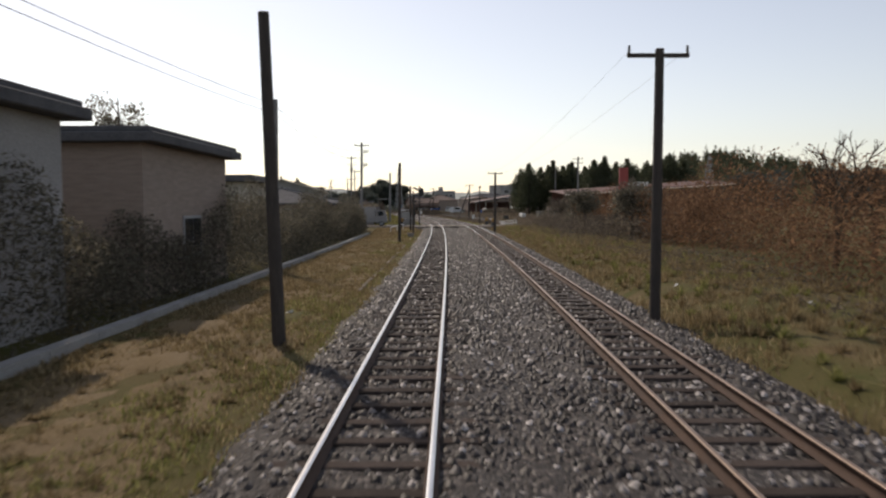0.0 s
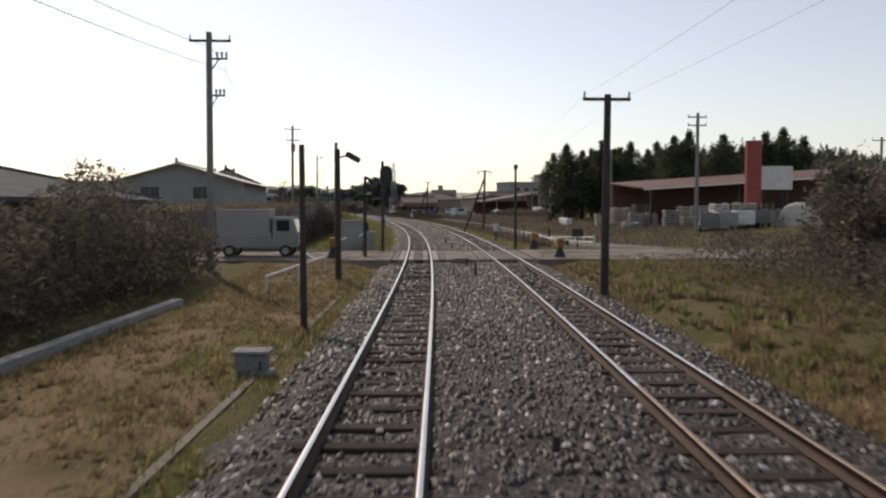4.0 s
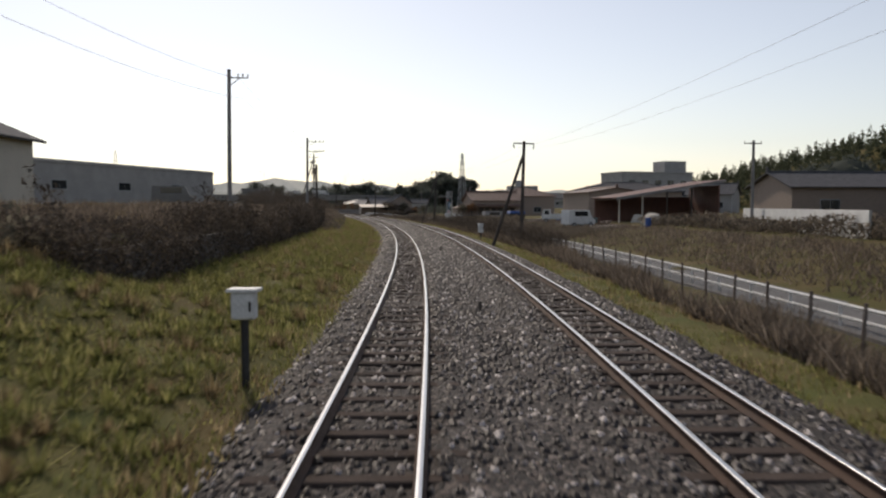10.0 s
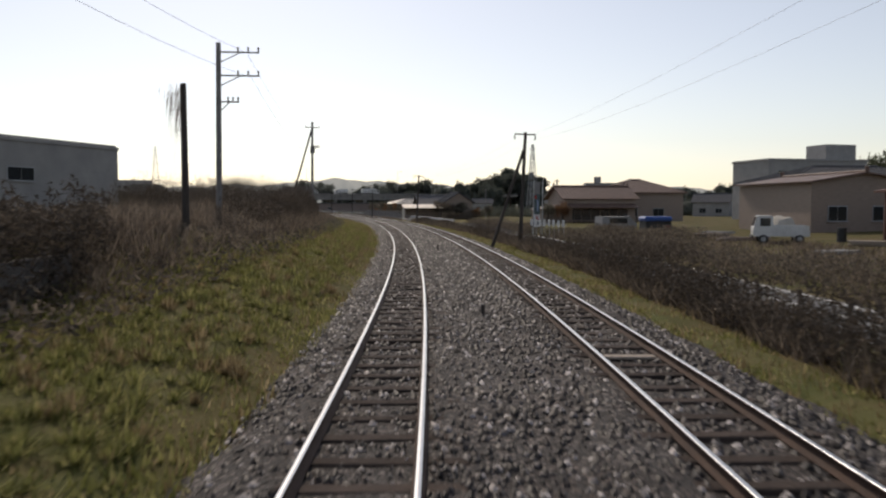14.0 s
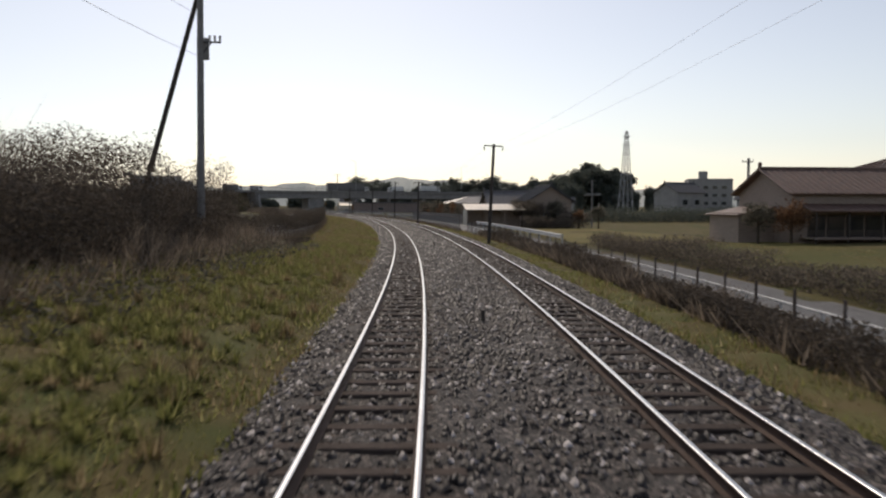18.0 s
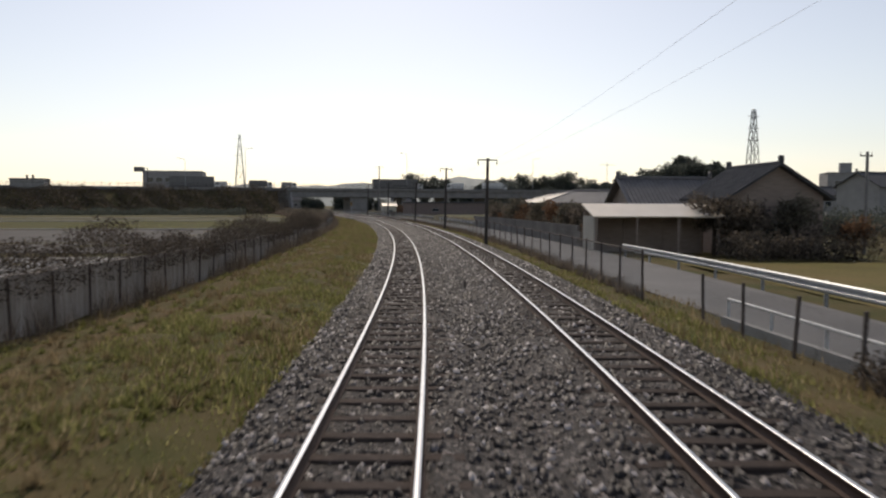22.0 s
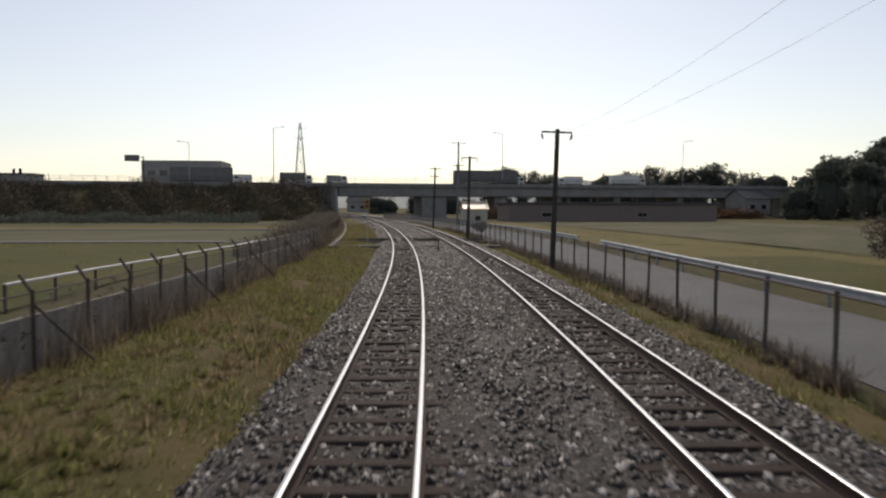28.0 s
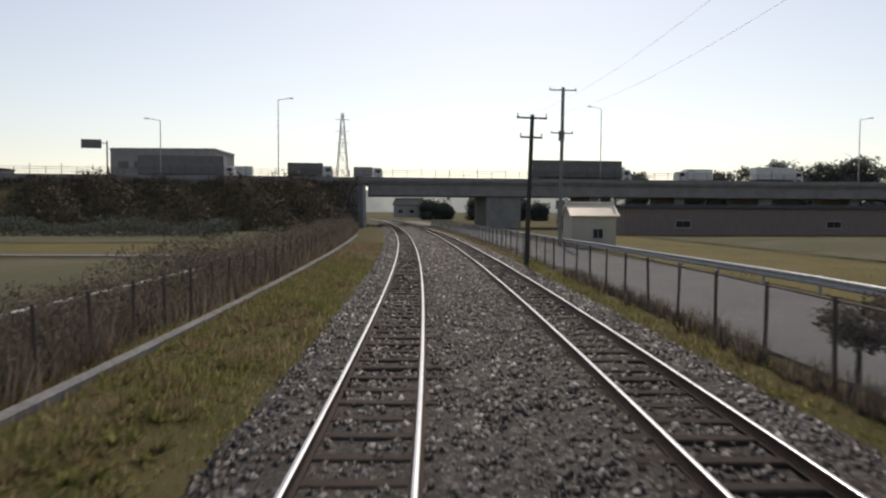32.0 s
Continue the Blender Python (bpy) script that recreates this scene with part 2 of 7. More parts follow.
M["wall_cream"] = material("cream_render", (0.5, 0.46, 0.39), (0.4, 0.37, 0.31), 0.85, scale=0.7, fine=20)
M["wall_brown"] = material("brown_boards", (0.33, 0.26, 0.215), (0.23, 0.18, 0.15), 0.8, scale=2, fine=20, stretch=(1, 1, 6))
M["glass"] = material("dark_window_glass", (0.03, 0.035, 0.04), (0.02, 0.022, 0.025), 0.08, bump=0)
M["plank"] = material("worn_crossing_timber", (0.4, 0.335, 0.27), (0.24, 0.198, 0.158), 0.85, scale=3, fine=30, stretch=(6, 1, 6))
M["panel"] = material("dark_crossing_panel", (0.135, 0.11, 0.088), (0.08, 0.065, 0.052), 0.85, scale=2, fine=40, random=0.2)
M["road"] = material("grey_road_asphalt", (0.15, 0.145, 0.14), (0.10, 0.098, 0.095), 0.85, scale=0.4, fine=40)
M["truck_grey"] = material("grey_truck_panel", (0.16, 0.155, 0.15), (0.12, 0.118, 0.115), 0.5, 0.1, scale=1, fine=8, bump=0.05)
M["concrete_mid"] = material("grey_bridge_concrete", (0.29, 0.28, 0.27), (0.2, 0.195, 0.19), 0.9, scale=0.6, fine=12)
M["blue"] = material("blue_tarpaulin", (0.03, 0.10, 0.35), (0.02, 0.07, 0.25), 0.4, scale=3, fine=12, bump=0.5)
M["tarp"] = material("pale_blue_tarpaulin", (0.35, 0.42, 0.55), (0.16, 0.22, 0.36), 0.3, scale=3, fine=6, bump=1.0)
M["dry_field"] = material("mown_dry_field", (0.2, 0.145, 0.06), (0.14, 0.11, 0.045), 0.95, scale=0.2, fine=8, bump=0.8, third=(0.15, 0.13, 0.045))
M["green_field"] = material("short_green_field", (0.07, 0.078, 0.022), (0.12, 0.1, 0.036), 0.95, scale=0.15, fine=7, bump=0.8)
M["mud"] = material("tilled_grey_soil", (0.14, 0.125, 0.115), (0.10, 0.09, 0.08), 0.7, scale=0.3, fine=7, bump=0.8, stretch=(1, 0.2, 1))
M["factory_wall"] = material("dull_russet_wall", (0.24, 0.185, 0.17), (0.18, 0.145, 0.135), 0.85, scale=0.6, fine=14, stretch=(5, 5, 1))
M["tan_field"] = material("pale_stubble_field", (0.17, 0.14, 0.1), (0.12, 0.105, 0.08), 0.95, scale=0.12, fine=7, bump=0.8, third=(0.11, 0.11, 0.055), stretch=(1, 0.3, 1))
M["wet_field"] = material("wet_grey_paddy", (0.15, 0.138, 0.125), (0.1, 0.092, 0.083), 0.9, scale=0.25, fine=7, bump=0.2)
M["brown_shed"] = material("russet_sheet_wall", (0.17, 0.08, 0.06), (0.11, 0.055, 0.045), 0.7, scale=1, fine=14, stretch=(5, 5, 1))
M["reed"] = island_material("withered_reeds", (0.085, 0.069, 0.056), (0.31, 0.255, 0.2), 0.9, (0.175, 0.142, 0.112))
M["stem"] = island_material("bare_grey_stems", (0.05, 0.042, 0.035), (0.2, 0.17, 0.14), 0.9, (0.11, 0.092, 0.075), 0.2)
M["green_grass"] = island_material("green_grass_blades", (0.12, 0.13, 0.04), (0.44, 0.4, 0.18), 0.9, (0.23, 0.23, 0.08))
# far leaves: aerial haze is put into their pale greyed colours
M["leaf_far_hazed"] = island_material("haze_tinted_woodland", (0.07, 0.082, 0.072), (0.16, 0.17, 0.14), 0.9, (0.105, 0.118, 0.1))
M["leaf_mix"] = island_material("dark_brown_green_leaves", (0.075, 0.065, 0.054), (0.26, 0.218, 0.17), 0.9, (0.147, 0.124, 0.099))
M["leaf_creeper"] = island_material("dead_brown_creepers", (0.05, 0.041, 0.034), (0.18, 0.146, 0.114), 0.9, (0.1, 0.082, 0.065), 0.3)
M["leaf_dark"] = island_material("cedar_foliage", (0.055, 0.062, 0.04), (0.13, 0.14, 0.085), 0.85, (0.085, 0.097, 0.06))
M["leaf_hedge"] = island_material("hedge_leaves", (0.075, 0.07, 0.055), (0.25, 0.228, 0.175), 0.85, (0.145, 0.132, 0.1))
M["leaf_brown"] = island_material("withered_leaves", (0.1, 0.058, 0.036), (0.34, 0.2, 0.115), 0.9, (0.2, 0.115, 0.068))
M["dry_grass"] = island_material("dry_grass_blades", (0.13, 0.098, 0.05), (0.46, 0.37, 0.22), 0.9, (0.28, 0.21, 0.115))
M["bark"] = material("bark", (0.09, 0.07, 0.055), (0.05, 0.04, 0.03), 0.95, scale=4, fine=30, stretch=(4, 4, 1))
M["mesh"] = material("galvanised_wire", (0.30, 0.30, 0.29), (0.2, 0.19, 0.18), 0.6, 0.5, bump=0)
M["fence_post"] = material("rusty_fence_post", (0.13, 0.10, 0.085), (0.08, 0.06, 0.05), 0.8, 0.2, scale=3, fine=30)
M["sheet_roof"] = material("pale_sheet_metal", (0.78, 0.69, 0.56), (0.66, 0.58, 0.47), 0.4, 0.15, scale=1, fine=14, bump=0.1)


# ---- mesh building ----
class Shape:
    def __init__(self):
        self.v, self.f, self.mi = [], [], []

    def add(self, verts, faces, m=None, mat=0):
        o = len(self.v)
        if m is not None:
            verts = [tuple(m @ Vector(p)) for p in verts]
        self.v += verts
        self.f += [tuple(i + o for i in f) for f in faces]
        self.mi += [mat] * len(faces)
        return self

    def box(self, sx, sy, sz, m=None, mat=0, edge=0.0):
        """A box centred on the origin; edge: the width of its chamfers."""
        x, y, z = sx / 2, sy / 2, sz / 2
        e = min(edge, x * 0.9, y * 0.9, z * 0.9)
        if e <= 0:
            v = [(i * x, j * y, k * z) for i in (-1, 1) for j in (-1, 1) for k in (-1, 1)]
            f = [(0, 1, 3, 2), (4, 6, 7, 5), (0, 4, 5, 1), (2, 3, 7, 6), (0, 2, 6, 4), (1, 5, 7, 3)]
            return self.add(v, f, m, mat)
        bm = bmesh.new()
        bmesh.ops.create_cube(bm, size=1, matrix=Matrix.Diagonal((sx, sy, sz, 1)))
        bmesh.ops.bevel(bm, geom=list(bm.edges), offset=e, segments=1, affect="EDGES")
        self.add([tuple(p.co) for p in bm.verts], [tuple(p.index for p in f.verts) for f in bm.faces], m, mat)
        bm.free()
        return self

    def tube(self, a, b, r, r2=None, n=8, mat=0):
        """A round bar from a to b."""
        a, b = Vector(a), Vector(b)
        r2 = r if r2 is None else r2
        q = (b - a).to_track_quat("Z", "Y").to_matrix()
        v = []
        for p, rad in ((a, r), (b, r2)):
            for i in range(n):
                t = 2 * math.pi * i / n
                v.append(tuple(p + q @ Vector((rad * math.cos(t), rad * math.sin(t), 0))))
        f = [(i, (i + 1) % n, n + (i + 1) % n, n + i) for i in range(n)]
        f += [tuple(range(n))[::-1], tuple(range(n, 2 * n))]
        return self.add(v, f, None, mat)

    def prism(self, outline, depth, m=None, mat=0):
        """An outline in x, z drawn along y, centred."""
        n = len(outline)
        v = [(x, -depth / 2, z) for x, z in outline] + [(x, depth / 2, z) for x, z in outline]
        f = [(i, (i + 1) % n, n + (i + 1) % n, n + i) for i in range(n)] + [tuple(range(n))[::-1], tuple(range(n, 2 * n))]
        return self.add(v, f, m, mat)

    def mesh(self, name, *mats, smooth=False):
        me = bpy.data.meshes.new(name)
        me.from_pydata([tuple(p) for p in self.v], [], self.f)
        for m in mats:
            me.materials.append(m)
        if len(mats) > 1:
            me.polygons.foreach_set("material_index", self.mi)
        if smooth:
            me.polygons.foreach_set("use_smooth", [True] * len(self.f))
        bm = bmesh.new()
        bm.from_mesh(me)
        bmesh.ops.recalc_face_normals(bm, faces=list(bm.faces))
        bm.to_mesh(me)
        bm.free()
        return me


def part(name, shape, mat, parent, label="", smooth=False, m=None):
    """One mesh object under a thing or under a part."""
    mats = mat if isinstance(mat, (list, tuple)) else (mat,)
    ob = new(name, shape if isinstance(shape, bpy.types.Mesh) else shape.mesh(name, *mats, smooth=smooth))
    ob.parent = parent
    if m is not None:
        ob.matrix_basis = m
    if label:
        ob["label"] = label
    return ob


def thing(name, label, category, m=None, group="", kind=""):
    ob = tagged(new(name), label, category, group, kind)
    if m is not None:
        ob.matrix_basis = m
    return ob


def array_mesh(name, verts, faces, *mats):
    """A large mesh from number arrays; all faces have the same count of corners."""
    me = bpy.data.meshes.new(name)
    faces = np.asarray(faces, dtype=np.int32)
    k = faces.shape[1]
    me.vertices.add(len(verts))
    me.vertices.foreach_set("co", np.asarray(verts, dtype=np.float32).ravel())
    me.loops.add(faces.size)
    me.loops.foreach_set("vertex_index", faces.ravel())
    me.polygons.add(len(faces))
    me.polygons.foreach_set("loop_start", np.arange(0, faces.size, k, dtype=np.int32))
    for m in mats:
        me.materials.append(m)
    me.update(calc_edges=True)
    me.validate()
    return me


rng = np.random.default_rng(7)


# ---- ground ----
LATS_LEFT = (-150, -60, -30, -16, -8.7, -7.9, -5.5, -4, -2.6)
GROUND_LEFT = [
    (-120, (-1, -0.5, 0, 0, -0.3, -0.5, -0.4, -0.3, -0.35)),
    (76, (-0.5, -0.3, 0, 0, -0.3, -0.5, -0.4, -0.3, -0.35)),
    (85, (0, 0, 0, 0, -0.1, -0.1, -0.1, -0.1, -0.35)),
    (95.9, (0, 0, 0, 0, -0.1, -0.1, -0.1, -0.1, -0.35)),
    (96.1, (2.0, 2.0, 2.1, 2.1, 2.05, -0.1, -0.15, -0.15, -0.35)),
    (132, (2.1, 2.1, 2.1, 2.1, 2.05, -0.1, -0.15, -0.15, -0.35)),
    (138, (2.1, 2.1, 2.2, 2.2, 1.75, 1.4, 0.25, -0.1, -0.35)),
    (148, (2.1, 2.1, 2.2, 2.2, 1.75, 1.4, 0.25, -0.1, -0.35)),
    (153, (2.2, 2.2, 2.2, 2.2, 1.5, 0.25, 0.1, -0.1, -0.35)),
    (203, (2.2, 2.3, 2.3, 2.2, 1.5, 0.3, 0.1, -0.1, -0.35)),
    (212, (2, 2, 2.1, 2, 1.5, 1.2, 0.4, 0, -0.35)),
    (258, (1.2, 1.3, 1.6, 1.7, 1.3, 1.0, 0.3, 0, -0.35)),
    (280, (0.2, 0.3, 0.5, 0.7, 0.6, 0.5, 0.1, -0.05, -0.35)),
    (287, (-0.8, -0.8, -0.6, -0.4, -0.3, -0.3, -0.2, -0.1, -0.35)),
    (320, (-0.9, -0.9, -0.9, -0.9, -0.8, -0.6, -0.4, -0.2, -0.35)),
    (1500, (-0.9, -0.9, -0.9, -0.9, -0.8, -0.6, -0.4, -0.2, -0.35)),
]
LATS_RIGHT = (5.0, 6.2, 8, 10, 13, 18, 30, 60, 150)
GROUND_RIGHT = [
    (-120, (-0.3, 0.0, 0.2, 0.3, 0.4, 0.4, 0.5, 0.5, 1)),
    (78, (-0.3, 0.0, 0.15, 0.2, 0.2, 0.2, 0.3, 0.3, 0.5)),
    (85, (-0.3, -0.1, -0.1, -0.1, -0.1, -0.1, 0, 0.3, 0.5)),
    (96, (-0.3, -0.1, -0.1, -0.1, -0.1, -0.1, 0, 0.3, 0.5)),
    (110, (-0.35, -0.35, -0.65, -0.65, -0.6, 0.1, 0.4, 1, 2)),
    (200, (-0.35, -0.35, -0.65, -0.65, -0.6, 0.0, 0.3, 1, 2)),
    (290, (-0.35, -0.35, -0.65, -0.65, -0.65, -0.5, -0.2, 0.3, 1)),
    (330, (-0.35, -0.35, -0.5, -0.5, -0.6, -0.7, -0.7, -0.7, -0.5)),
    (1500, (-0.35, -0.35, -0.5, -0.5, -0.6, -0.7, -0.7, -0.7, -0.5)),
]


def ground_z(s, lat):
    s, lat = np.broadcast_arrays(np.asarray(s, float), np.asarray(lat, float))
    lats = LATS_LEFT + LATS_RIGHT
    cols = [np.interp(s, [r[0] for r in GROUND_LEFT], [r[1][i] for r in GROUND_LEFT]) for i in range(9)]
    cols += [np.interp(s, [r[0] for r in GROUND_RIGHT], [r[1][i] for r in GROUND_RIGHT]) for i in range(9)]
    z = np.zeros(s.shape)
    for i in range(17):
        a, b = lats[i], lats[i + 1]
        inside = (lat >= a) & (lat <= b)
        u = (lat - a) / (b - a)
        z = np.where(inside, cols[i] + (cols[i + 1] - cols[i]) * u, z)
    z = np.where((s > 439) & (s < 443.4) & (lat > -4.2) & (lat < 6), -1.6, z)
    return np.where(lat < -150, cols[0], np.where(lat > 150, cols[-1], z))


def gz(s, lat):
    return float(ground_z(s, lat))


def build_ground():
    ss = np.concatenate([np.arange(-120, 95, 2.0), [95.4, 95.9, 96.1, 96.6], np.arange(98, 438, 2.0), [438.6, 438.9, 439.2, 441, 443.2, 443.6, 444], np.arange(446, 620, 2.0), np.arange(620, 1500, 40.0)])
    ll = np.concatenate([[-150, -110, -80, -60, -45, -36, -30, -25, -21, -18], [-14, -12, -10.5, -9.6, -8.7, -7.9, -7.2, -6.4, -5.5, -4.7, -4, -3.3, -2.6], [-2.0, 1, 4.4], [5, 5.6, 6.2, 7, 8, 9, 10, 11.5, 13, 15], [18, 21, 25, 30, 37, 45, 60, 80, 110, 150]])
    S, L = np.meshgrid(ss, ll, indexing="ij")
    X, Y = line_xy(S, L)
    Z = ground_z(S, L) + np.where((L < -2.5) | (L > 5), rng.normal(0, 0.035, S.shape), -0.1)
    n, m = S.shape
    i = np.arange(n * m).reshape(n, m)
    quads = np.stack([i[:-1, :-1], i[:-1, 1:], i[1:, 1:], i[1:, :-1]], -1).reshape(-1, 4)
    verts = np.stack([X, Y, Z], -1).reshape(-1, 3)
    o = len(verts)
    far = np.array([(-4000, -3500, -1.6), (4000, -3500, -1.6), (4000, 4500, -1.6), (-4000, 4500, -1.6)])
    me = array_mesh("ground", np.concatenate([verts, far]), np.concatenate([quads, [[o, o + 1, o + 2, o + 3]]]), M["ground"])
    me.polygons.foreach_set("use_smooth", [True] * len(me.polygons))
    tagged(new("ground", me), "soil and dry winter grass beside the railway line", "ground", kind="structure")


build_ground()

# ---- the two tracks ----
OWN, OTHER = -0.76, 3.02   # track centres
HALF = 0.565               # centre to rail head centre


def other_lat(s):
    """The second track lies a little farther off along the first half of the bend."""
    return OTHER + np.interp(s, [0, 35, 95, 210, 280, 340, 400, 450], [0.03, 0.12, 0.13, 0.13, 0.0, -0.09, -0.05, 0.0])


def track_lat(k, s):
    return OWN + 0 * np.asarray(s, float) if k == 0 else other_lat(np.asarray(s, float))


RAIL_PROFILE = [(-0.065, -0.15), (0.065, -0.15), (0.065, -0.138), (0.01, -0.118), (0.01, -0.04), (0.0325, -0.03), (0.0325, -0.006), (0.026, 0.0), (-0.026, 0.0), (-0.0325, -0.006), (-0.0325, -0.03), (-0.01, -0.04), (-0.01, -0.118), (-0.065, -0.138)]


def build_rail(parent, k, side):
    ss = np.arange(-60, 660, 2.0)
    lat = track_lat(k, ss) + side * HALF
    prof = np.array(RAIL_PROFILE)
    n = len(prof)
    P = []
    for px, pz in prof:
        x, y = line_xy(ss, lat + px)
        P.append(np.stack([x, y, np.full(len(ss), pz)], -1))
    P = np.stack(P, 1)
    i = np.arange(len(ss) * n).reshape(len(ss), n)
    j = np.roll(i, -1, axis=1)
    quads = np.stack([i[:-1], j[:-1], j[1:], i[1:]], -1).reshape(-1, 4)
    me = array_mesh("rail", P.reshape(-1, 3), quads, M["rail_side"], M["rail_top"], M["rail_dull"])
    mi = np.zeros((len(ss) - 1, n), dtype=np.int32)
    mi[:, 6:9] = 1
    if k == 1:
        mi[ss[:-1] < 62, 6:9] = 2
    me.polygons.foreach_set("material_index", mi.ravel())
    ob = new("rail", me)
    ob.parent = parent
    ob["label"] = "steel rail with a polished head and rusty web"


tracks = []
for k in (0, 1):
    tr = thing("railway_track_%d" % (k + 1), "narrow-gauge track on weathered wooden sleepers in grey ballast", "railway track", kind="structure")
    tracks.append(tr)
    for side in (-1, 1):
        build_rail(tr, k, side)


# the bed's section: heaped round the sleeper ends, lower between the tracks
BALLAST_LAT = np.array([-2.85, -2.45, -2.15, -1.9, -1.55, -1.32, -0.76, -0.2, 0.03, 0.4, 0.8, 1.3, 1.8, 2.2, 2.5, 3.08, 3.66, 3.95, 4.3, 4.55, 4.85, 5.25])
BALLAST_Z = np.array([-0.47, -0.35, -0.25, -0.155, -0.138, -0.172, -0.185, -0.172, -0.138, -0.155, -0.2, -0.22, -0.155, -0.138, -0.172, -0.185, -0.172, -0.138, -0.155, -0.24, -0.31, -0.42])


def build_ballast(s0, s1, mat, label):
    ss = np.linspace(s0, s1, int(s1 - s0) + 1)
    ll, zz = BALLAST_LAT, BALLAST_Z
    S, L = np.meshgrid(ss, ll, indexing="ij")
    Z = zz[None, :] + rng.normal(0, 0.012, S.shape)
    L = L + np.where((ll < -2.4) | (ll > 4.8), 1, 0)[None, :] * rng.normal(0, 0.1, S.shape)
    X, Y = line_xy(S, L)
    n, m = S.shape
    i = np.arange(n * m).reshape(n, m)
    quads = np.stack([i[:-1, :-1], i[:-1, 1:], i[1:, 1:], i[1:, :-1]], -1).reshape(-1, 4)
    tagged(new("ballast_bed", array_mesh("ballast_bed", np.stack([X, Y, Z], -1).reshape(-1, 3), quads, M[mat])), label, "ballast", kind="structure")


build_ballast(-60, 88.5, "ballast", "grey crushed-stone ballast bed under both tracks")
build_ballast(88.5, 438.6, "ballast_brown", "brownish crushed-stone ballast bed under both tracks")
build_ballast(443.8, 640, "ballast_brown", "brownish crushed-stone ballast bed under both tracks")

# ---- sleepers ----
sleeper_mesh = Shape().box(2.1, 0.22, 0.14, edge=0.015).mesh("sleeper", M["sleeper"])
SLEEPER_STEP = 0.74
SLEEPER_S = ([], [])


def build_sleepers():
    for k, tr in enumerate(tracks):
        rest_v, rest_f = [], []
        base = np.array([tuple(v.co) for v in sleeper_mesh.vertices])
        count = 0
        s = -6.0
        while s < 600:
            turn = random.uniform(-1.2, 1.2)
            lat = float(track_lat(k, s)) + random.uniform(-0.03, 0.03)
            z = -0.212 + random.uniform(-0.012, 0.012)
            SLEEPER_S[k].append(s)
            if not 84.2 < s < 91.8:
                m = on_line(s, lat, z, turn)
                if count < 290 and s > 0:
                    ob = new("sleeper", sleeper_mesh)
                    ob.parent = tr
                    ob.matrix_basis = m
                    count += 1
                else:
                    R = np.array(m.to_3x3())
                    o = len(rest_v) * len(base)
                    rest_v.append(base @ R.T + np.array(m.translation))
                    rest_f += [tuple(i + o for i in p.vertices) for p in sleeper_mesh.polygons]
            s += SLEEPER_STEP + random.uniform(-0.02, 0.02)
        me = bpy.data.meshes.new("sleepers")
        me.from_pydata(np.concatenate(rest_v).tolist(), [], rest_f)
        me.materials.append(M["sleeper"])
        ob = new("sleepers", me)
        ob.parent = tr
        ob["kind"] = "stuff"


build_sleepers()


# ---- poles along the line ----
def wooden_pole(height, arms, mat="pole", r=0.13, stay=None, label="", name="telegraph_pole", sink=0.6):
    """arms: (height from top, half length, kind); stay: a leaning prop to the left."""
    t = thing(name, label or "dark tarred wooden telegraph pole with a crossarm", "utility pole")
    part("pole", Shape().tube((0, 0, -sink), (0, 0, height), r, r * 0.75, 12), M[mat], t, smooth=False)
    for drop, half, kind in arms:
        z = height - drop
        if kind == "droop":
            a = Shape()
            a.box(half * 2, 0.07, 0.08, pose(0, 0.1, z), edge=0.01)
            part("crossarm", a, M["dark_steel"], t)
            for sx in (-1, 1):
                b = Shape().tube((sx * half, 0.1, z), (sx * half, 0.1, z - 0.12), 0.02, n=6).tube((sx * half, 0.1, z - 0.12), (sx * (half - 0.05), 0.1, z - 0.32), 0.055, 0.035, n=8)
                part("insulator", b, M["pole_concrete"], t)
        elif kind == "up":
            part("crossarm", Shape().box(half * 2, 0.08, 0.09, pose(0, 0.12, z), edge=0.01), M["pole"], t)
            for sx in (-1, 1):
                part("insulator", Shape().tube((sx * half * 0.94, 0.12, z - 0.02), (sx * half * 0.94, 0.12, z + 0.22), 0.035, 0.025, n=8), M["pole_concrete"], t)
        elif kind == "right":
            part("crossarm", Shape().box(half, 0.06, 0.07, pose(half / 2, 0, z), edge=0.01), M["dark_steel"], t)
            for q in (0.5, 0.75, 1.0):
                part("insulator", Shape().tube((half * q - 0.04, 0, z + 0.02), (half * q - 0.04, 0, z + 0.25), 0.035, 0.05, n=8), M["pole_concrete"], t)
            part("brace", Shape().tube((0, 0, z - 0.55), (half * 0.55, 0, z), 0.025, n=6), M["dark_steel"], t)
        elif kind == "can":
            part("transformer", Shape().tube((0.02, 0.32, z - 0.8), (0.02, 0.32, z), 0.24, n=14), M["pole_concrete"], t, "grey cylindrical transformer")
            part("bracket", Shape().box(0.1, 0.3, 0.08, pose(0, 0.16, z - 0.25)), M["dark_steel"], t)
    if stay:
        part("prop", Shape().tube((stay[0], 0.1, -0.6), (-0.05, 0.1, height * stay[1]), 0.11, 0.09, 10), M["pole"], t, "leaning wooden prop")
    return t


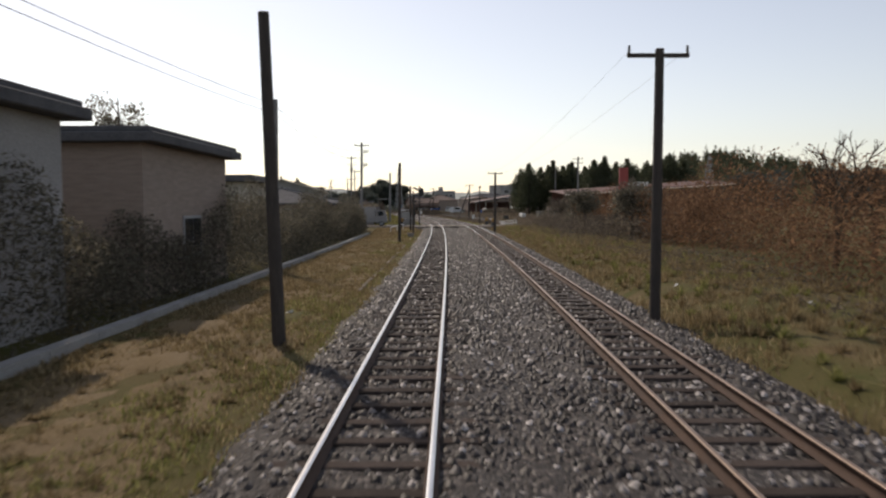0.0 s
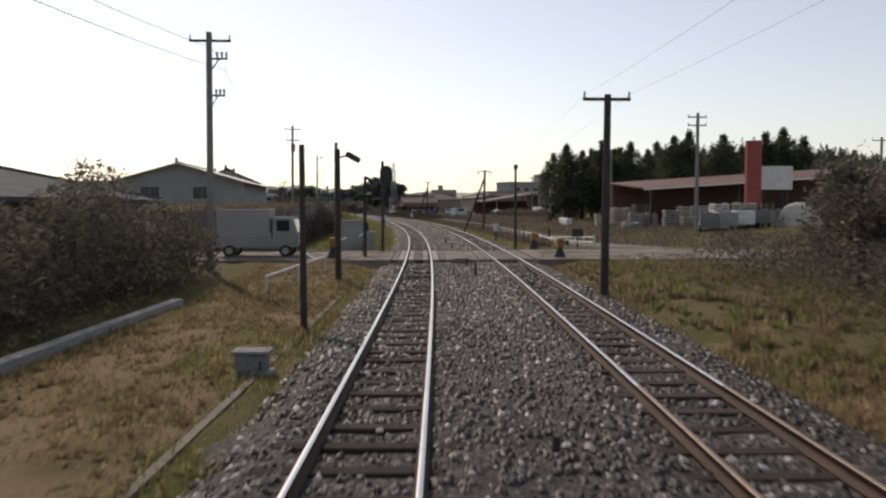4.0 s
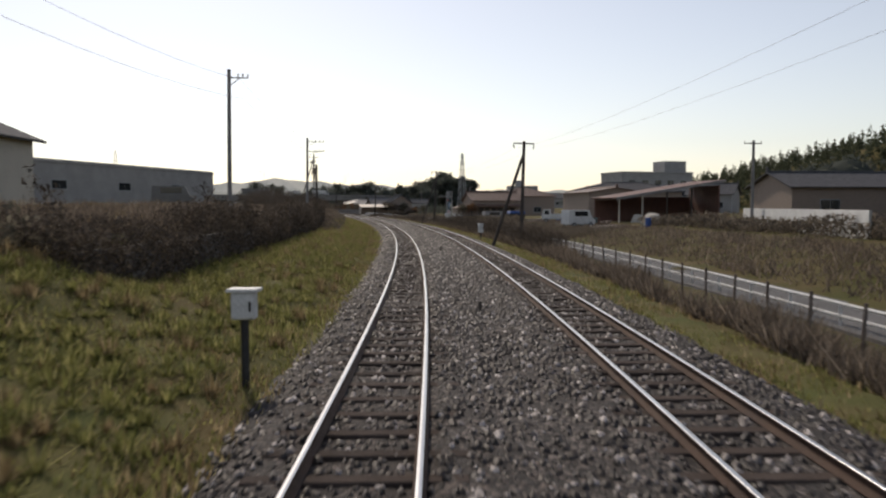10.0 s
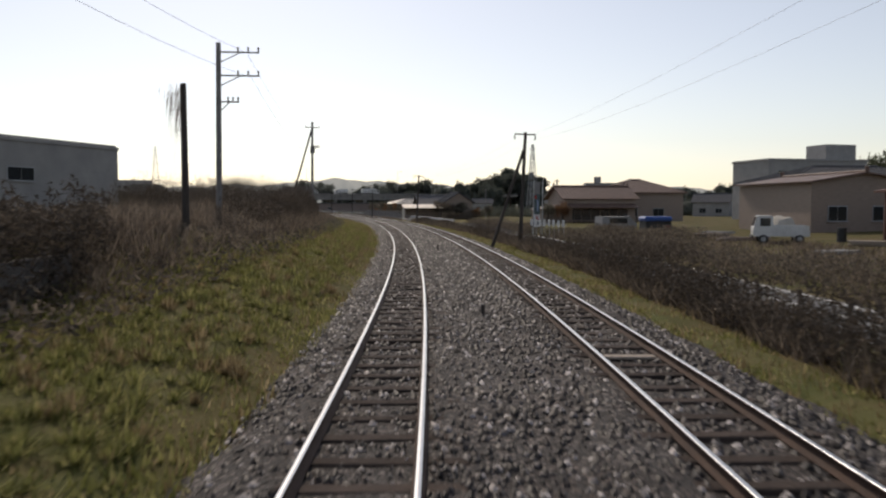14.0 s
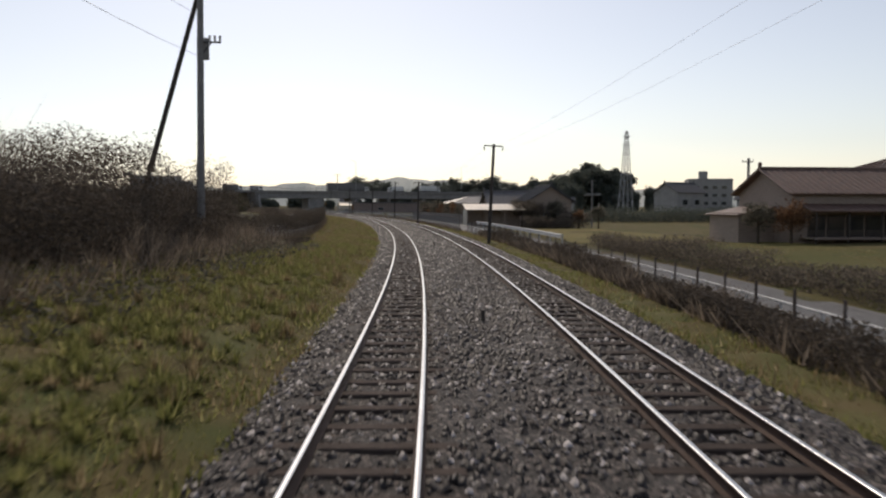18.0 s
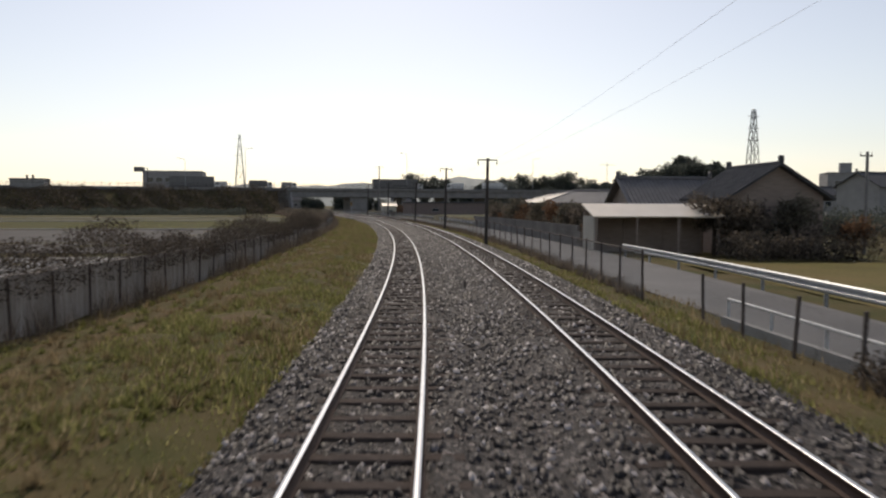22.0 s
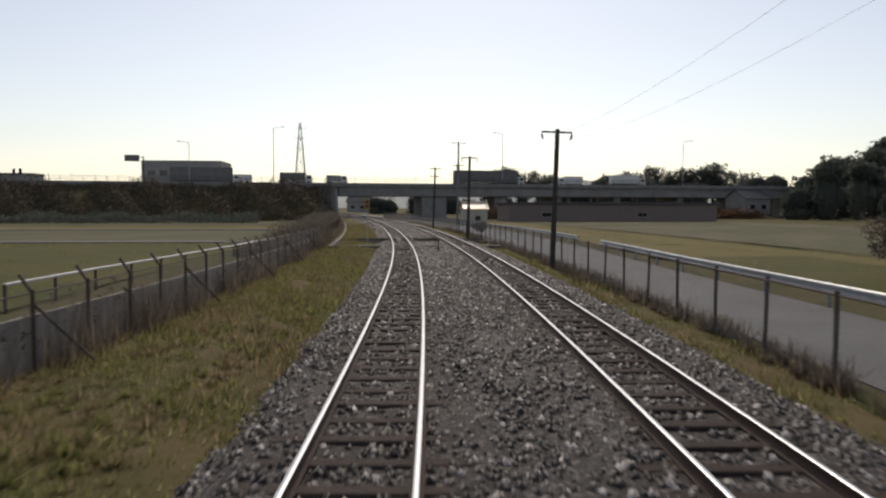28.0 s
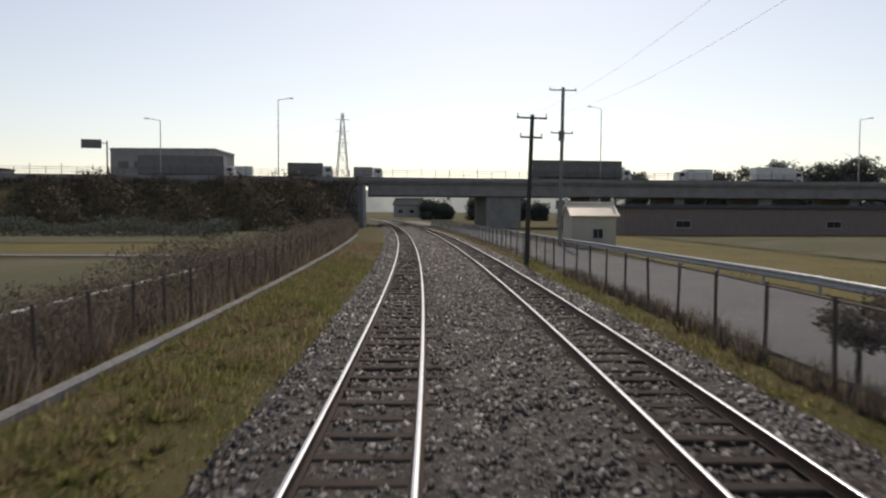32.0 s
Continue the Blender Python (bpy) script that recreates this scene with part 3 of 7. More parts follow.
POLE_R = [  # along, lat, top, lean degrees, stay, arm kind
    (17.0, 4.5, 5.75, 0.4, None, "up"), (74.0, 4.75, 5.5, 0.5, None, "up"), (126.4, 6.4, 5.75, 1.2, (-2.1, 0.86), "droop"), (182.7, 6.7, 6.4, 1.5, (-2.0, 0.86), "droop"),
    (236.6, 6.5, 6.85, 2.5, (-1.9, 0.85), "droop"), (298.0, 5.25, 6.55, 2.6, None, "droop"), (352.5, 5.0, 5.55, 0.8, None, "droop"), (384.0, 5.4, 6.4, 1.4, None, "droop"), (416.0, 5.7, 5.75, 1.7, None, "droop"),
    (445.6, 5.1, 6.5, 1.2, None, "droop"), (475.5, 5.1, 7.1, 1.8, None, "two"),
]
for s, lat, top, lean, stay, kind in POLE_R:
    base = gz(s, lat)
    arms = [(0.12, 0.68, "up")] if kind == "up" else [(0.12, 0.66, "droop")] if kind == "droop" else [(0.15, 0.75, "up"), (1.1, 0.55, "up")]
    p = wooden_pole(top - base, arms, stay=stay, label="leaning tarred wooden telegraph pole propped by a second pole" if stay else "")
    p.matrix_basis = on_line(s, lat, base) @ pose(0, 0, 0, 0, lean, 0)
    p["group"] = "telegraph poles along the line"

POLE_L = [  # along, lat, top, arms, material, radius
    (14.6, -3.33, 6.0, [], "pole", 0.14), (32.3, -7.4, 6.8, [], "pole_concrete", 0.16), (55.3, -3.5, 5.4, [], "pole", 0.12), (108, -6.6, 6.9, [], "pole_concrete", 0.15),
    (82, -8.8, 9.0, [(0.3, 0.8, "up"), (1.0, 0.7, "right"), (2.4, 0.6, "right")], "pole_concrete", 0.15),
    (139, -13.2, 11.2, [(0.4, 0.8, "up"), (1.6, 0.7, "up"), (2.0, 0, "can")], "pole_concrete", 0.16),
    (183, -11.8, 10.8, [(0.5, 1.2, "right")], "pole_concrete", 0.15), (228.5, -10.1, 10.4, [(0.45, 2.0, "right"), (1.6, 2.0, "right"), (2.9, 1.0, "right")], "pole_concrete", 0.16),
    (276, -8.9, 11.5, [(0.6, 0.8, "up"), (2.8, 0.8, "right"), (2.6, 0, "can")], "pole_concrete", 0.16), (498.6, 11.6, 12.2, [(0.2, 1.1, "up"), (3.6, 0.9, "up"), (3.4, 0, "can")], "pole_concrete", 0.17),
]
for s, lat, top, arms, mat, r in POLE_L:
    base = gz(s, lat)
    p = wooden_pole(top - base, arms, mat, r, stay=(-3.0, 0.93) if s == 276 else None, label="plain dark wooden pole without wires" if mat == "pole" else "grey concrete utility pole with crossarms" if arms else "plain grey concrete pole")
    p.matrix_basis = on_line(s, lat, base) @ pose(0, 0, 0, 0, -1.8 if s == 14.6 else 0.6, 0)


# ---- the level crossing ----
cross = thing("level_crossing", "level crossing of asphalt and timber panels over two tracks", "level crossing", kind="structure")


def strip(name, mat, parent, s0, s1, l0, l1, z0, z1, label="", step=1.0):
    """A slab that follows the line between two distances and two lats, from z0 up to z1."""
    ss = np.linspace(s0, s1, max(2, int((s1 - s0) / step) + 1))
    sh = Shape()
    rows = []
    for s in ss:
        a, b = (l0(s) if callable(l0) else l0), (l1(s) if callable(l1) else l1)
        for lat, z in ((a, z0), (a, z1), (b, z1), (b, z0)):
            x, y = line_xy(s, lat)
            rows.append((float(x), float(y), z))
    f = []
    for i in range(len(ss) - 1):
        o = 4 * i
        f += [(o + a, o + (a + 1) % 4, o + 4 + (a + 1) % 4, o + 4 + a) for a in range(4)]
    f += [(0, 1, 2, 3), tuple(4 * (len(ss) - 1) + a for a in (3, 2, 1, 0))]
    sh.add(rows, f)
    return part(name, sh, mat, parent, label)


# ---- the road bridge ----
bridge = thing("road_bridge", "dark concrete highway bridge with railings across the railway", "bridge", on_line(570, 0, 0, 0))
part("deck", Shape().box(300, 15, 0.6, pose(10, 7.5, 7.2), edge=0.05), M["concrete_mid"], bridge)
for i in range(4):
    part("girder", Shape().box(128, 0.5, 2.1, pose(60, 0.6 + i * 4.5, 5.95), edge=0.05), M["concrete_mid"], bridge, "deep grey concrete girder")
part("edge_beam", Shape().box(300, 0.4, 0.75, pose(10, -0.1, 7.65), edge=0.04), M["concrete_mid"], bridge)
part("abutment", Shape().box(8, 14.6, 8.0, pose(-8.7, 7.8, 2.9), edge=0.05), M["concrete_mid"], bridge)
part("wing_wall", Shape().prism([(-7, -1.2), (0, -1.2), (0, 6.6)], 0.5, pose(-4.95, -0.2, 0, 0, 0, 90) @ pose(-5.0, 0, 0)), M["concrete_mid"], bridge)
part("pier", Shape().box(6.2, 13, 6.6, pose(19.5, 7.6, 1.65), edge=0.05), M["concrete_mid"], bridge)
for x in (36, 52, 68, 86, 104, 122):
    part("pier", Shape().box(1.8, 12, 6.6, pose(x, 7.6, 1.65), edge=0.05), M["concrete_mid"], bridge)
for i in range(110):
    part("railing_post", Shape().box(0.07, 0.07, 1.75 if i % 2 else 1.2, pose(-125 + i * 2.45, -0.1, 8.0 + (0.875 if i % 2 else 0.6))), M["dark_steel"], bridge)
for z in (8.45, 8.85, 9.2):
    part("railing_rail", Shape().box(270, 0.05, 0.06, pose(10, -0.1, z)), M["dark_steel"], bridge)
for x, h, side in ((-19.3, 13.3, 1), (-38.5, 9.5, -1), (36.8, 13, -1), (86, 12, 1)):
    lp = thing("street_lamp", "tall slim grey street lamp on the bridge", "street lamp", on_line(570, 0, 0, 0) @ pose(x, 0.6, 7.5))
    part("pole", Shape().tube((0, 0, 0), (0, 0, h), 0.11, 0.06, 8), M["steel"], lp)
    part("arm", Shape().tube((0, 0, h), (side * 2.0, 0, h + 0.35), 0.05, n=6), M["steel"], lp)
    part("head", Shape().box(0.7, 0.3, 0.16, pose(side * 2.2, 0, h + 0.34), edge=0.03), M["steel"], lp)


embank = thing("embankment", "high grassy embankment that carries the highway to the bridge", "embankment", on_line(570, 0, 0, 0), kind="structure")
er = np.random.default_rng(31)
EX, EV = np.linspace(-190, -9, 92), np.array([-13.2, -10, -7, -4, -1.2, 0.2, 15, 27])
EZ = np.array([-1.3, 0.7, 2.7, 4.7, 6.5, 6.95, 6.95, -1.3])
GX, GV = np.meshgrid(EX, EV, indexing="ij")
GZ = EZ[None, :] + np.where((GV < -1.5) & (GV > -13), er.normal(0, 0.22, GX.shape), 0)
ei = np.arange(GX.size).reshape(GX.shape)
eq = np.stack([ei[:-1, :-1], ei[1:, :-1], ei[1:, 1:], ei[:-1, 1:]], -1).reshape(-1, 4)
part("slope", array_mesh("slope", np.stack([GX, GV, GZ], -1).reshape(-1, 3), eq, M["olive_turf"]), None, embank)
n = 42000
bx, bv = er.uniform(-150, -6, n), er.uniform(-13.5, -0.5, n)
wave = np.clip(0.55 + 0.35 * np.sin(bx * 0.23) + 0.25 * np.sin(bx * 0.61 + bv * 0.5), 0.05, 1.2)
bz = np.interp(bv, EV, EZ) + wave * 2.4 * er.random(n) ** 0.8
bp3 = np.stack([bx, bv, bz], -1)
ba, bb2 = er.normal(0, 0.22, (n, 3)), er.normal(0, 0.22, (n, 3))
shrubs = tagged(new("embankment_shrubs", array_mesh("embankment_shrubs", np.stack([bp3 - ba, bp3 + ba * 0.8 + bb2 * 0.5, bp3 + bb2], 1).reshape(-1, 3), np.arange(3 * n).reshape(n, 3), M["leaf_mix"])), "grey-brown winter shrubs over the highway embankment", "shrubs", kind="stuff")
shrubs.matrix_basis = on_line(570, 0, 0, 0)


def truck(x, length, h, cab_side, mat, lane=4.0):
    t = thing("box_truck", "box truck driving over the bridge", "truck", on_line(570, 0, 0, 0) @ pose(x, lane, 7.5), "trucks on the bridge")
    part("cargo_box", Shape().box(length, 2.4, h - 0.95, pose(0, 0, 0.95 + (h - 0.95) / 2), edge=0.04), M[mat], t)
    c = cab_side * (length / 2 + 0.95)
    cab = part("cab", Shape().prism([(-0.85, 0.55), (0.85, 0.55), (0.85, 1.4), (0.6, 2.45), (-0.85, 2.5)] if cab_side > 0 else [(-0.85, 0.55), (0.85, 0.55), (0.85, 2.5), (-0.6, 2.45), (-0.85, 1.4)], 2.2, pose(c, 0, 0)), M["white_paint"], t)
    part("window", Shape().box(0.9, 0.02, 0.6, pose(c, -1.115, 1.85)), M["glass"], cab)
    part("chassis", Shape().box(length + 1.6, 0.9, 0.25, pose(cab_side * 0.6, 0, 0.75)), M["black"], t)
    for wx in (-length * 0.35, -length * 0.18, c):
        for wy in (-1.0, 1.0):
            w = part("wheel", Shape().tube((wx, wy - 0.14, 0.48), (wx, wy + 0.14, 0.48), 0.48, n=16), M["black"], t)
            part("rim", Shape().tube((wx, wy - 0.15, 0.48), (wx, wy + 0.15, 0.48), 0.25, n=12), M["steel"], w)


truck(33.3, 16.5, 4.0, 1, "truck_grey")
truck(-15.0, 6.0, 3.0, 1, "truck_grey")
truck(-5.0, 3.4, 2.6, 1, "wall_grey", 7.5)
truck(58.0, 5.0, 2.9, -1, "white_paint", 7.5)
truck(71.0, 7.5, 3.2, 1, "white_paint", 4.0)
truck(-27.0, 4.2, 2.7, -1, "white_paint", 11.0)
truck(-36.5, 14.5, 4.2, 1, "truck_grey", 7.5)


# ---- plants ----
def leaves(n, centre, radius, size, seed, squash=1.0, hollow=0.5, cone=0.0):
    """n small leaf triangles in an uneven round or conical crown: verts, faces."""
    r = np.random.default_rng(seed)
    d = r.normal(size=(n, 3))
    d /= np.linalg.norm(d, axis=1)[:, None]
    rad = radius * (hollow + (1 - hollow) * r.random(n) ** 0.6)
    lump = 1 + 0.28 * np.sin(d[:, 0] * 5 + seed) * np.sin(d[:, 1] * 4 + 2 * seed) + 0.18 * np.sin(d[:, 2] * 9 + seed)
    p = d * (rad * lump)[:, None]
    p[:, 2] *= squash
    if cone:
        h = (p[:, 2] / (radius * squash) + 1) / 2
        k = 1.25 - cone * np.clip(h, 0, 1.2)
        p[:, 0] *= k
        p[:, 1] *= k
    p += np.asarray(centre)
    a = r.normal(size=(n, 3))
    b = r.normal(size=(n, 3))
    a /= np.linalg.norm(a, axis=1)[:, None]
    b /= np.linalg.norm(b, axis=1)[:, None]
    sz = size * (0.5 + r.random(n))[:, None]
    v = np.stack([p - a * sz, p + a * sz * 0.8 + b * sz * 0.5, p + b * sz], 1).reshape(-1, 3)
    return v, np.arange(3 * n).reshape(n, 3)


def merge(parts):
    vs, fs, o = [], [], 0
    for v, f in parts:
        vs.append(v)
        fs.append(f + o)
        o += len(v)
    return np.concatenate(vs), np.concatenate(fs)


def make_tree(name, label, height, width, seed, mat, conifer=False, n=2600, size=0.28, bare=False):
    t = thing(name, label, "tree")
    tr = Shape()
    r = random.Random(seed)
    tr.tube((0, 0, -0.5), (0, 0, height * 0.55), height * 0.028 + 0.04, height * 0.014 + 0.02, 8)
    tr.tube((0, 0, height * 0.55), (r.uniform(-0.2, 0.2), 0, height * 0.95), height * 0.014 + 0.02, 0.015, 6)
    for i in range(9):
        a = r.uniform(0, 6.28)
        z = height * r.uniform(0.25, 0.8)
        reach = width * r.uniform(0.25, 0.45)
        tr.tube((0, 0, z), (math.cos(a) * reach, math.sin(a) * reach, z + reach * 0.7), height * 0.008 + 0.012, 0.01, 5)
    part("trunk", tr, M["bark"], t)
    if conifer:
        crowns = []
        k = max(14, int(height * 2.2))
        for i in range(k):
            q = (i + 0.5) / k
            z = height * (0.14 + 0.82 * q)
            reach = width * 0.5 * (math.sin(math.pi * min(1.0, 0.28 + 0.72 * q)) ** 0.75) * r.uniform(0.75, 1.08)
            for j in range(3 if q < 0.85 else 1):
                a = r.uniform(0, 6.28)
                o = reach * (0.55 if q < 0.85 else 0.1)
                crowns.append(leaves(int(n / k / 2.4), (math.cos(a) * o, math.sin(a) * o, z), max(0.5, reach * 0.55), size, seed * 31 + i * 5 + j, 0.85, 0.35))
    else:
        crowns = []
        for i in range(11):
            a, q = r.uniform(0, 6.28), r.uniform(0.1, 0.36) * width
            crowns.append(leaves(n // 11, (math.cos(a) * q, math.sin(a) * q, height * r.uniform(0.42, 0.85)), width * r.uniform(0.16, 0.27), size, seed + i, 0.85, 0.3))
    v, f = merge(crowns)
    part("crown", array_mesh("crown", v, f, M[mat]), None, t)
    return t


cedar = [make_tree("cedar_tree", "tall dark green cedar in a grove behind the yard", h, w, sd, "leaf_dark", True, 7000, 0.24) for h, w, sd in ((12, 7.6, 3), (11, 6.6, 8), (12.5, 8.4, 12), (11.5, 5.6, 17))]
place = random.Random(4)
# east, north, top height
CEDARS = [(16.6, 165.5, 11.6), (15.2, 169.5, 10.4), (19.4, 168.5, 10.8), (21.6, 164.4, 12.0), (25.4, 163.2, 11.7), (24.2, 168, 11.0), (28.6, 166, 10.8), (30.6, 161, 9.4),
          (27.4, 148.6, 11.2), (29.6, 149.6, 11.9), (34.2, 150.5, 11.6), (40.5, 153, 12.0), (43.5, 154.5, 12.8), (46.6, 155.5, 11.6), (36.5, 157, 10.6), (22, 175, 11.5), (27, 178, 12), (32, 174, 12.5), (36, 180, 12), (30, 186, 11.5),
          (40, 188, 13), (46, 182, 12.5), (51, 176, 12), (38, 196, 12), (45, 200, 12.5), (52, 192, 13), (57, 199, 13), (48, 210, 12.5), (56, 212, 13), (62, 205, 13.5), (60, 222, 13), (66, 216, 13.5), (54, 226, 12), (70, 228, 14)]
for i, (x, y, top) in enumerate(CEDARS):
    ob = cedar[i] if i < 4 else copy_thing(cedar[i % 4], Matrix())
    ob.matrix_basis = pose(x, y, 0.2, 0, 0, place.uniform(0, 360)) @ Matrix.Diagonal((0.92, 0.92, 1.0, 1.0)) @ Matrix.Scale((top - 0.2) / (12, 11, 12.5, 11.5)[i % 4], 4)
    ob["group"] = "cedar grove"


def hedge(name, label, s0, s1, lat, depth, z0, z1, mat, seed, density=70, size=0.16):
    """A long uneven hedge or thicket of small leaves with stems."""
    r = np.random.default_rng(seed)
    n = int((s1 - s0) * density)
    s = r.uniform(s0, s1, n)
    ln = (lat(s) if callable(lat) else lat) + r.uniform(-depth / 2, depth / 2, n)
    wave = 0.66 + 0.2 * np.sin(s * 0.31 + seed * 2 + ln * 0.5) + 0.12 * np.sin(s * 0.93 + seed + ln * 0.8) + 0.08 * np.sin(s * 2.3 + ln)
    base = ground_z(s, ln)
    z = base + z0 + (z1 - z0) * wave * r.random(n) ** 0.75
    x, y = line_xy(s, ln)
    p = np.stack([x, y, z], -1)
    a, b = r.normal(size=(n, 3)), r.normal(size=(n, 3))
    a /= np.linalg.norm(a, axis=1)[:, None]
    b /= np.linalg.norm(b, axis=1)[:, None]
    sz = size * (0.5 + r.random(n))[:, None]
    v = np.stack([p - a * sz, p + a * sz * 0.8 + b * sz * 0.5, p + b * sz], 1).reshape(-1, 3)
    tagged(new(name, array_mesh(name, v, np.arange(3 * n).reshape(n, 3), M[mat])), label, "hedge", kind="stuff")


# ---- the level crossing's parts ----
X0, X1 = 85.6, 92.0
strip("roadway", M["asphalt"], cross, X0, X1, -45, -2.0, -0.35, -0.02, "worn patched asphalt approach")
strip("slab", M["tan_slab"], cross, X0, X1, 0.46, 1.42, -0.35, -0.012, "pale concrete slab between the tracks")
strip("roadway", M["asphalt"], cross, X0, X1, 1.43, 1.9, -0.35, -0.018, "dark patched asphalt between the tracks")
strip("roadway", M["asphalt"], cross, X0, 93.0, 4.5, 62, -0.35, -0.02, "worn asphalt approach")
for k in (0, 1):
    c = float(track_lat(k, 89))
    for a, b in ((-1.2, -0.92), (-0.9, -0.64), (-0.44, -0.2), (0.2, 0.44), (0.64, 0.9), (0.92, 1.2)):
        strip("plank", M["asphalt"] if k == 1 else M["plank"] if abs(a) < 0.91 and abs(b) < 0.91 else M["panel"], cross, X0 - 0.05, X1 + 0.05, c + a, c + b - 0.015, -0.3, 0.0 if abs(a) < 0.95 and abs(b) < 0.95 else -0.006, step=2)
    for i in range(9):
        s = X0 + i * 0.71
        strip("panel", M["panel"] if k == 0 else M["asphalt"], cross, s, s + 0.69, c - 0.185, c + 0.185, -0.3, -0.008, step=0.3)
for lat0, lat1, s in ((-6.6, -3.0, X1 + 0.15), (1.0, 1.6, X1 + 0.12), (0.75, 1.5, X0 + 0.02)):
    strip("kerb", M["concrete"], cross, s, s + 0.16, lat0, lat1, -0.06, 0.04, "worn white painted kerb", step=0.2)
for i in range(6):
    strip("dash", M["white_paint"], cross, 86.6 + i * 0.75, 87.0 + i * 0.75, -5.5 - 0.2 * i, -5.38 - 0.2 * i, -0.02, -0.012, step=0.3)


# cracks and patches in the approach
crack_rng = random.Random(9)
for s0, l0, ds, dl, n in ((85.7, -2.6, 0.75, -0.1, 8), (85.7, -5.2, 0.7, 0.22, 9), (86.2, -3.2, 0.15, -0.5, 7), (88.4, -2.4, 0.1, -0.55, 9), (90.4, -2.2, -0.12, -0.5, 8), (86.0, 4.8, 0.8, 0.1, 8), (87.6, 4.6, 0.1, 0.6, 8), (90.2, 4.6, -0.1, 0.55, 9)):
    s, la = s0, l0
    for i in range(n):
        s2, la2 = s + ds + crack_rng.uniform(-0.12, 0.12), la + dl + crack_rng.uniform(-0.12, 0.12)
        a, b = Vector(line_xy(s, la)), Vector(line_xy(s2, la2))
        if X0 < s < X1 and X0 < s2 < X1:
            d = b - a
            mid = (a + b) / 2
            part("crack", Shape().box(d.length, crack_rng.uniform(0.025, 0.06), 0.006, pose(float(mid.x), float(mid.y), -0.019, 0, 0, math.degrees(math.atan2(d.y, d.x)))), M["crack"], cross)
        s, la = s2, la2
strip("patch", M["panel"], cross, 86.4, 88.6, -5.0, -3.5, -0.02, -0.014, "dark asphalt patch", step=0.5)
strip("patch", M["panel"], cross, 89.4, 91.6, 5.4, 7.6, -0.02, -0.014, "dark asphalt patch", step=0.5)


def gate_machine(s, lat, boom, turn=0):
    """Crossing gate with its boom lowered along the line."""
    t = thing("crossing_gate", "yellow level crossing gate machine with lowered striped boom", "crossing gate", on_line(s, lat, gz(s, lat), turn), "crossing gates")
    part("base", Shape().box(0.8, 0.9, 0.22, pose(0, 0, 0.02), edge=0.03), M["dark_concrete"], t)
    part("post", Shape().tube((0, 0, 0.1), (0, 0, 0.62), 0.3, 0.1, 12), M["dark_steel"], t)
    part("housing", Shape().box(0.34, 0.46, 0.42, pose(0, 0, 0.82), edge=0.05), M["yellow"], t, "yellow gearbox housing")
    part("counterweight", Shape().box(0.1, 0.5, 0.22, pose(0.24, -0.45 if boom > 0 else 0.45, 0.85), edge=0.03), M["black"], t)
    n = 7
    for i in range(n):
        a, b = boom * i / n, boom * (i + 1) / n
        part("boom_section", Shape().tube((0.24, a, 0.88), (0.24, b, 0.88), 0.035, n=8), M["black"] if i == 0 else M["yellow"] if i == 3 else M["white_paint"], t)
    return t


gate_machine(86.6, -4.6, 3.2)
gate_machine(94.6, -4.1, -3.0)
gate_machine(87.0, 5.7, 4.2)
gate_machine(94.4, 5.6, -4.0)


def warning_post(s, lat, h, striped=False):
    """Its lamps face the road, to both sides of the line."""
    t = thing("crossing_warning_post", "striped level crossing warning post with paired lamps" if striped else "dark level crossing post with a horn loudspeaker and lamps", "crossing signal", on_line(s, lat, gz(s, lat)), "crossing warning posts")
    if striped:
        for i in range(9):
            part("band", Shape().tube((0, 0, -0.3 + i * (h + 0.3) / 9), (0, 0, -0.3 + (i + 1) * (h + 0.3) / 9), 0.06, n=12), M["yellow"] if i % 2 else M["black"], t)
    else:
        part("post", Shape().tube((0, 0, -0.3), (0, 0, h), 0.062, n=12), M["black"], t)
        part("conduit", Shape().tube((-0.09, 0, 0.2), (-0.09, 0, h - 0.25), 0.018, n=6), M["dark_steel"], t)
    for z in (h - 0.8, h - 1.5) if striped else (h - 0.85,):
        part("lamp_bracket", Shape().box(0.5, 0.05, 0.05, pose(0, 0, z)), M["dark_steel"], t)
        for k in (-1, 1):
            lampo = part("lamp", Shape().tube((k * 0.06, 0.06 * k, z), (k * 0.3, 0.06 * k, z), 0.09, 0.14, 16), M["black"], t, "hooded black warning lamp")
            part("lens", Shape().tube((k * 0.26, 0.06 * k, z), (k * 0.3, 0.06 * k, z), 0.11, n=14), M["red"], lampo)
            part("hood", Shape().box(0.22, 0.3, 0.03, pose(k * 0.36, 0.06 * k, z + 0.15, 0, k * 10, 0), edge=0.008), M["black"], lampo)
    part("cabinet", Shape().box(0.24, 0.2, 0.42, pose(0.02, 0.09, h - 2.3), edge=0.02), M["dark_steel"], t)
    part("cap", Shape().tube((0, 0, h), (0, 0, h + 0.06), 0.075, 0.03, n=12), M["dark_steel"], t)
    part("horn_arm", Shape().tube((0, 0, h - 0.1), (0.16, 0, h - 0.06), 0.028, n=8), M["dark_steel"], t)
    horn = part("horn", Shape().tube((0.14, -0.02, h - 0.05), (0.4, -0.06, h - 0.24), 0.055, 0.14, 16), M["dark_steel"], t, "flared grey horn loudspeaker", smooth=False)
    part("driver", Shape().tube((0.06, 0, h + 0.01), (0.16, -0.02, h - 0.06), 0.05, 0.065, 12), M["black"], horn)
    return t


warning_post(87.9, -3.25, 3.9)
warning_post(97.3, 7.0, 3.95, True)


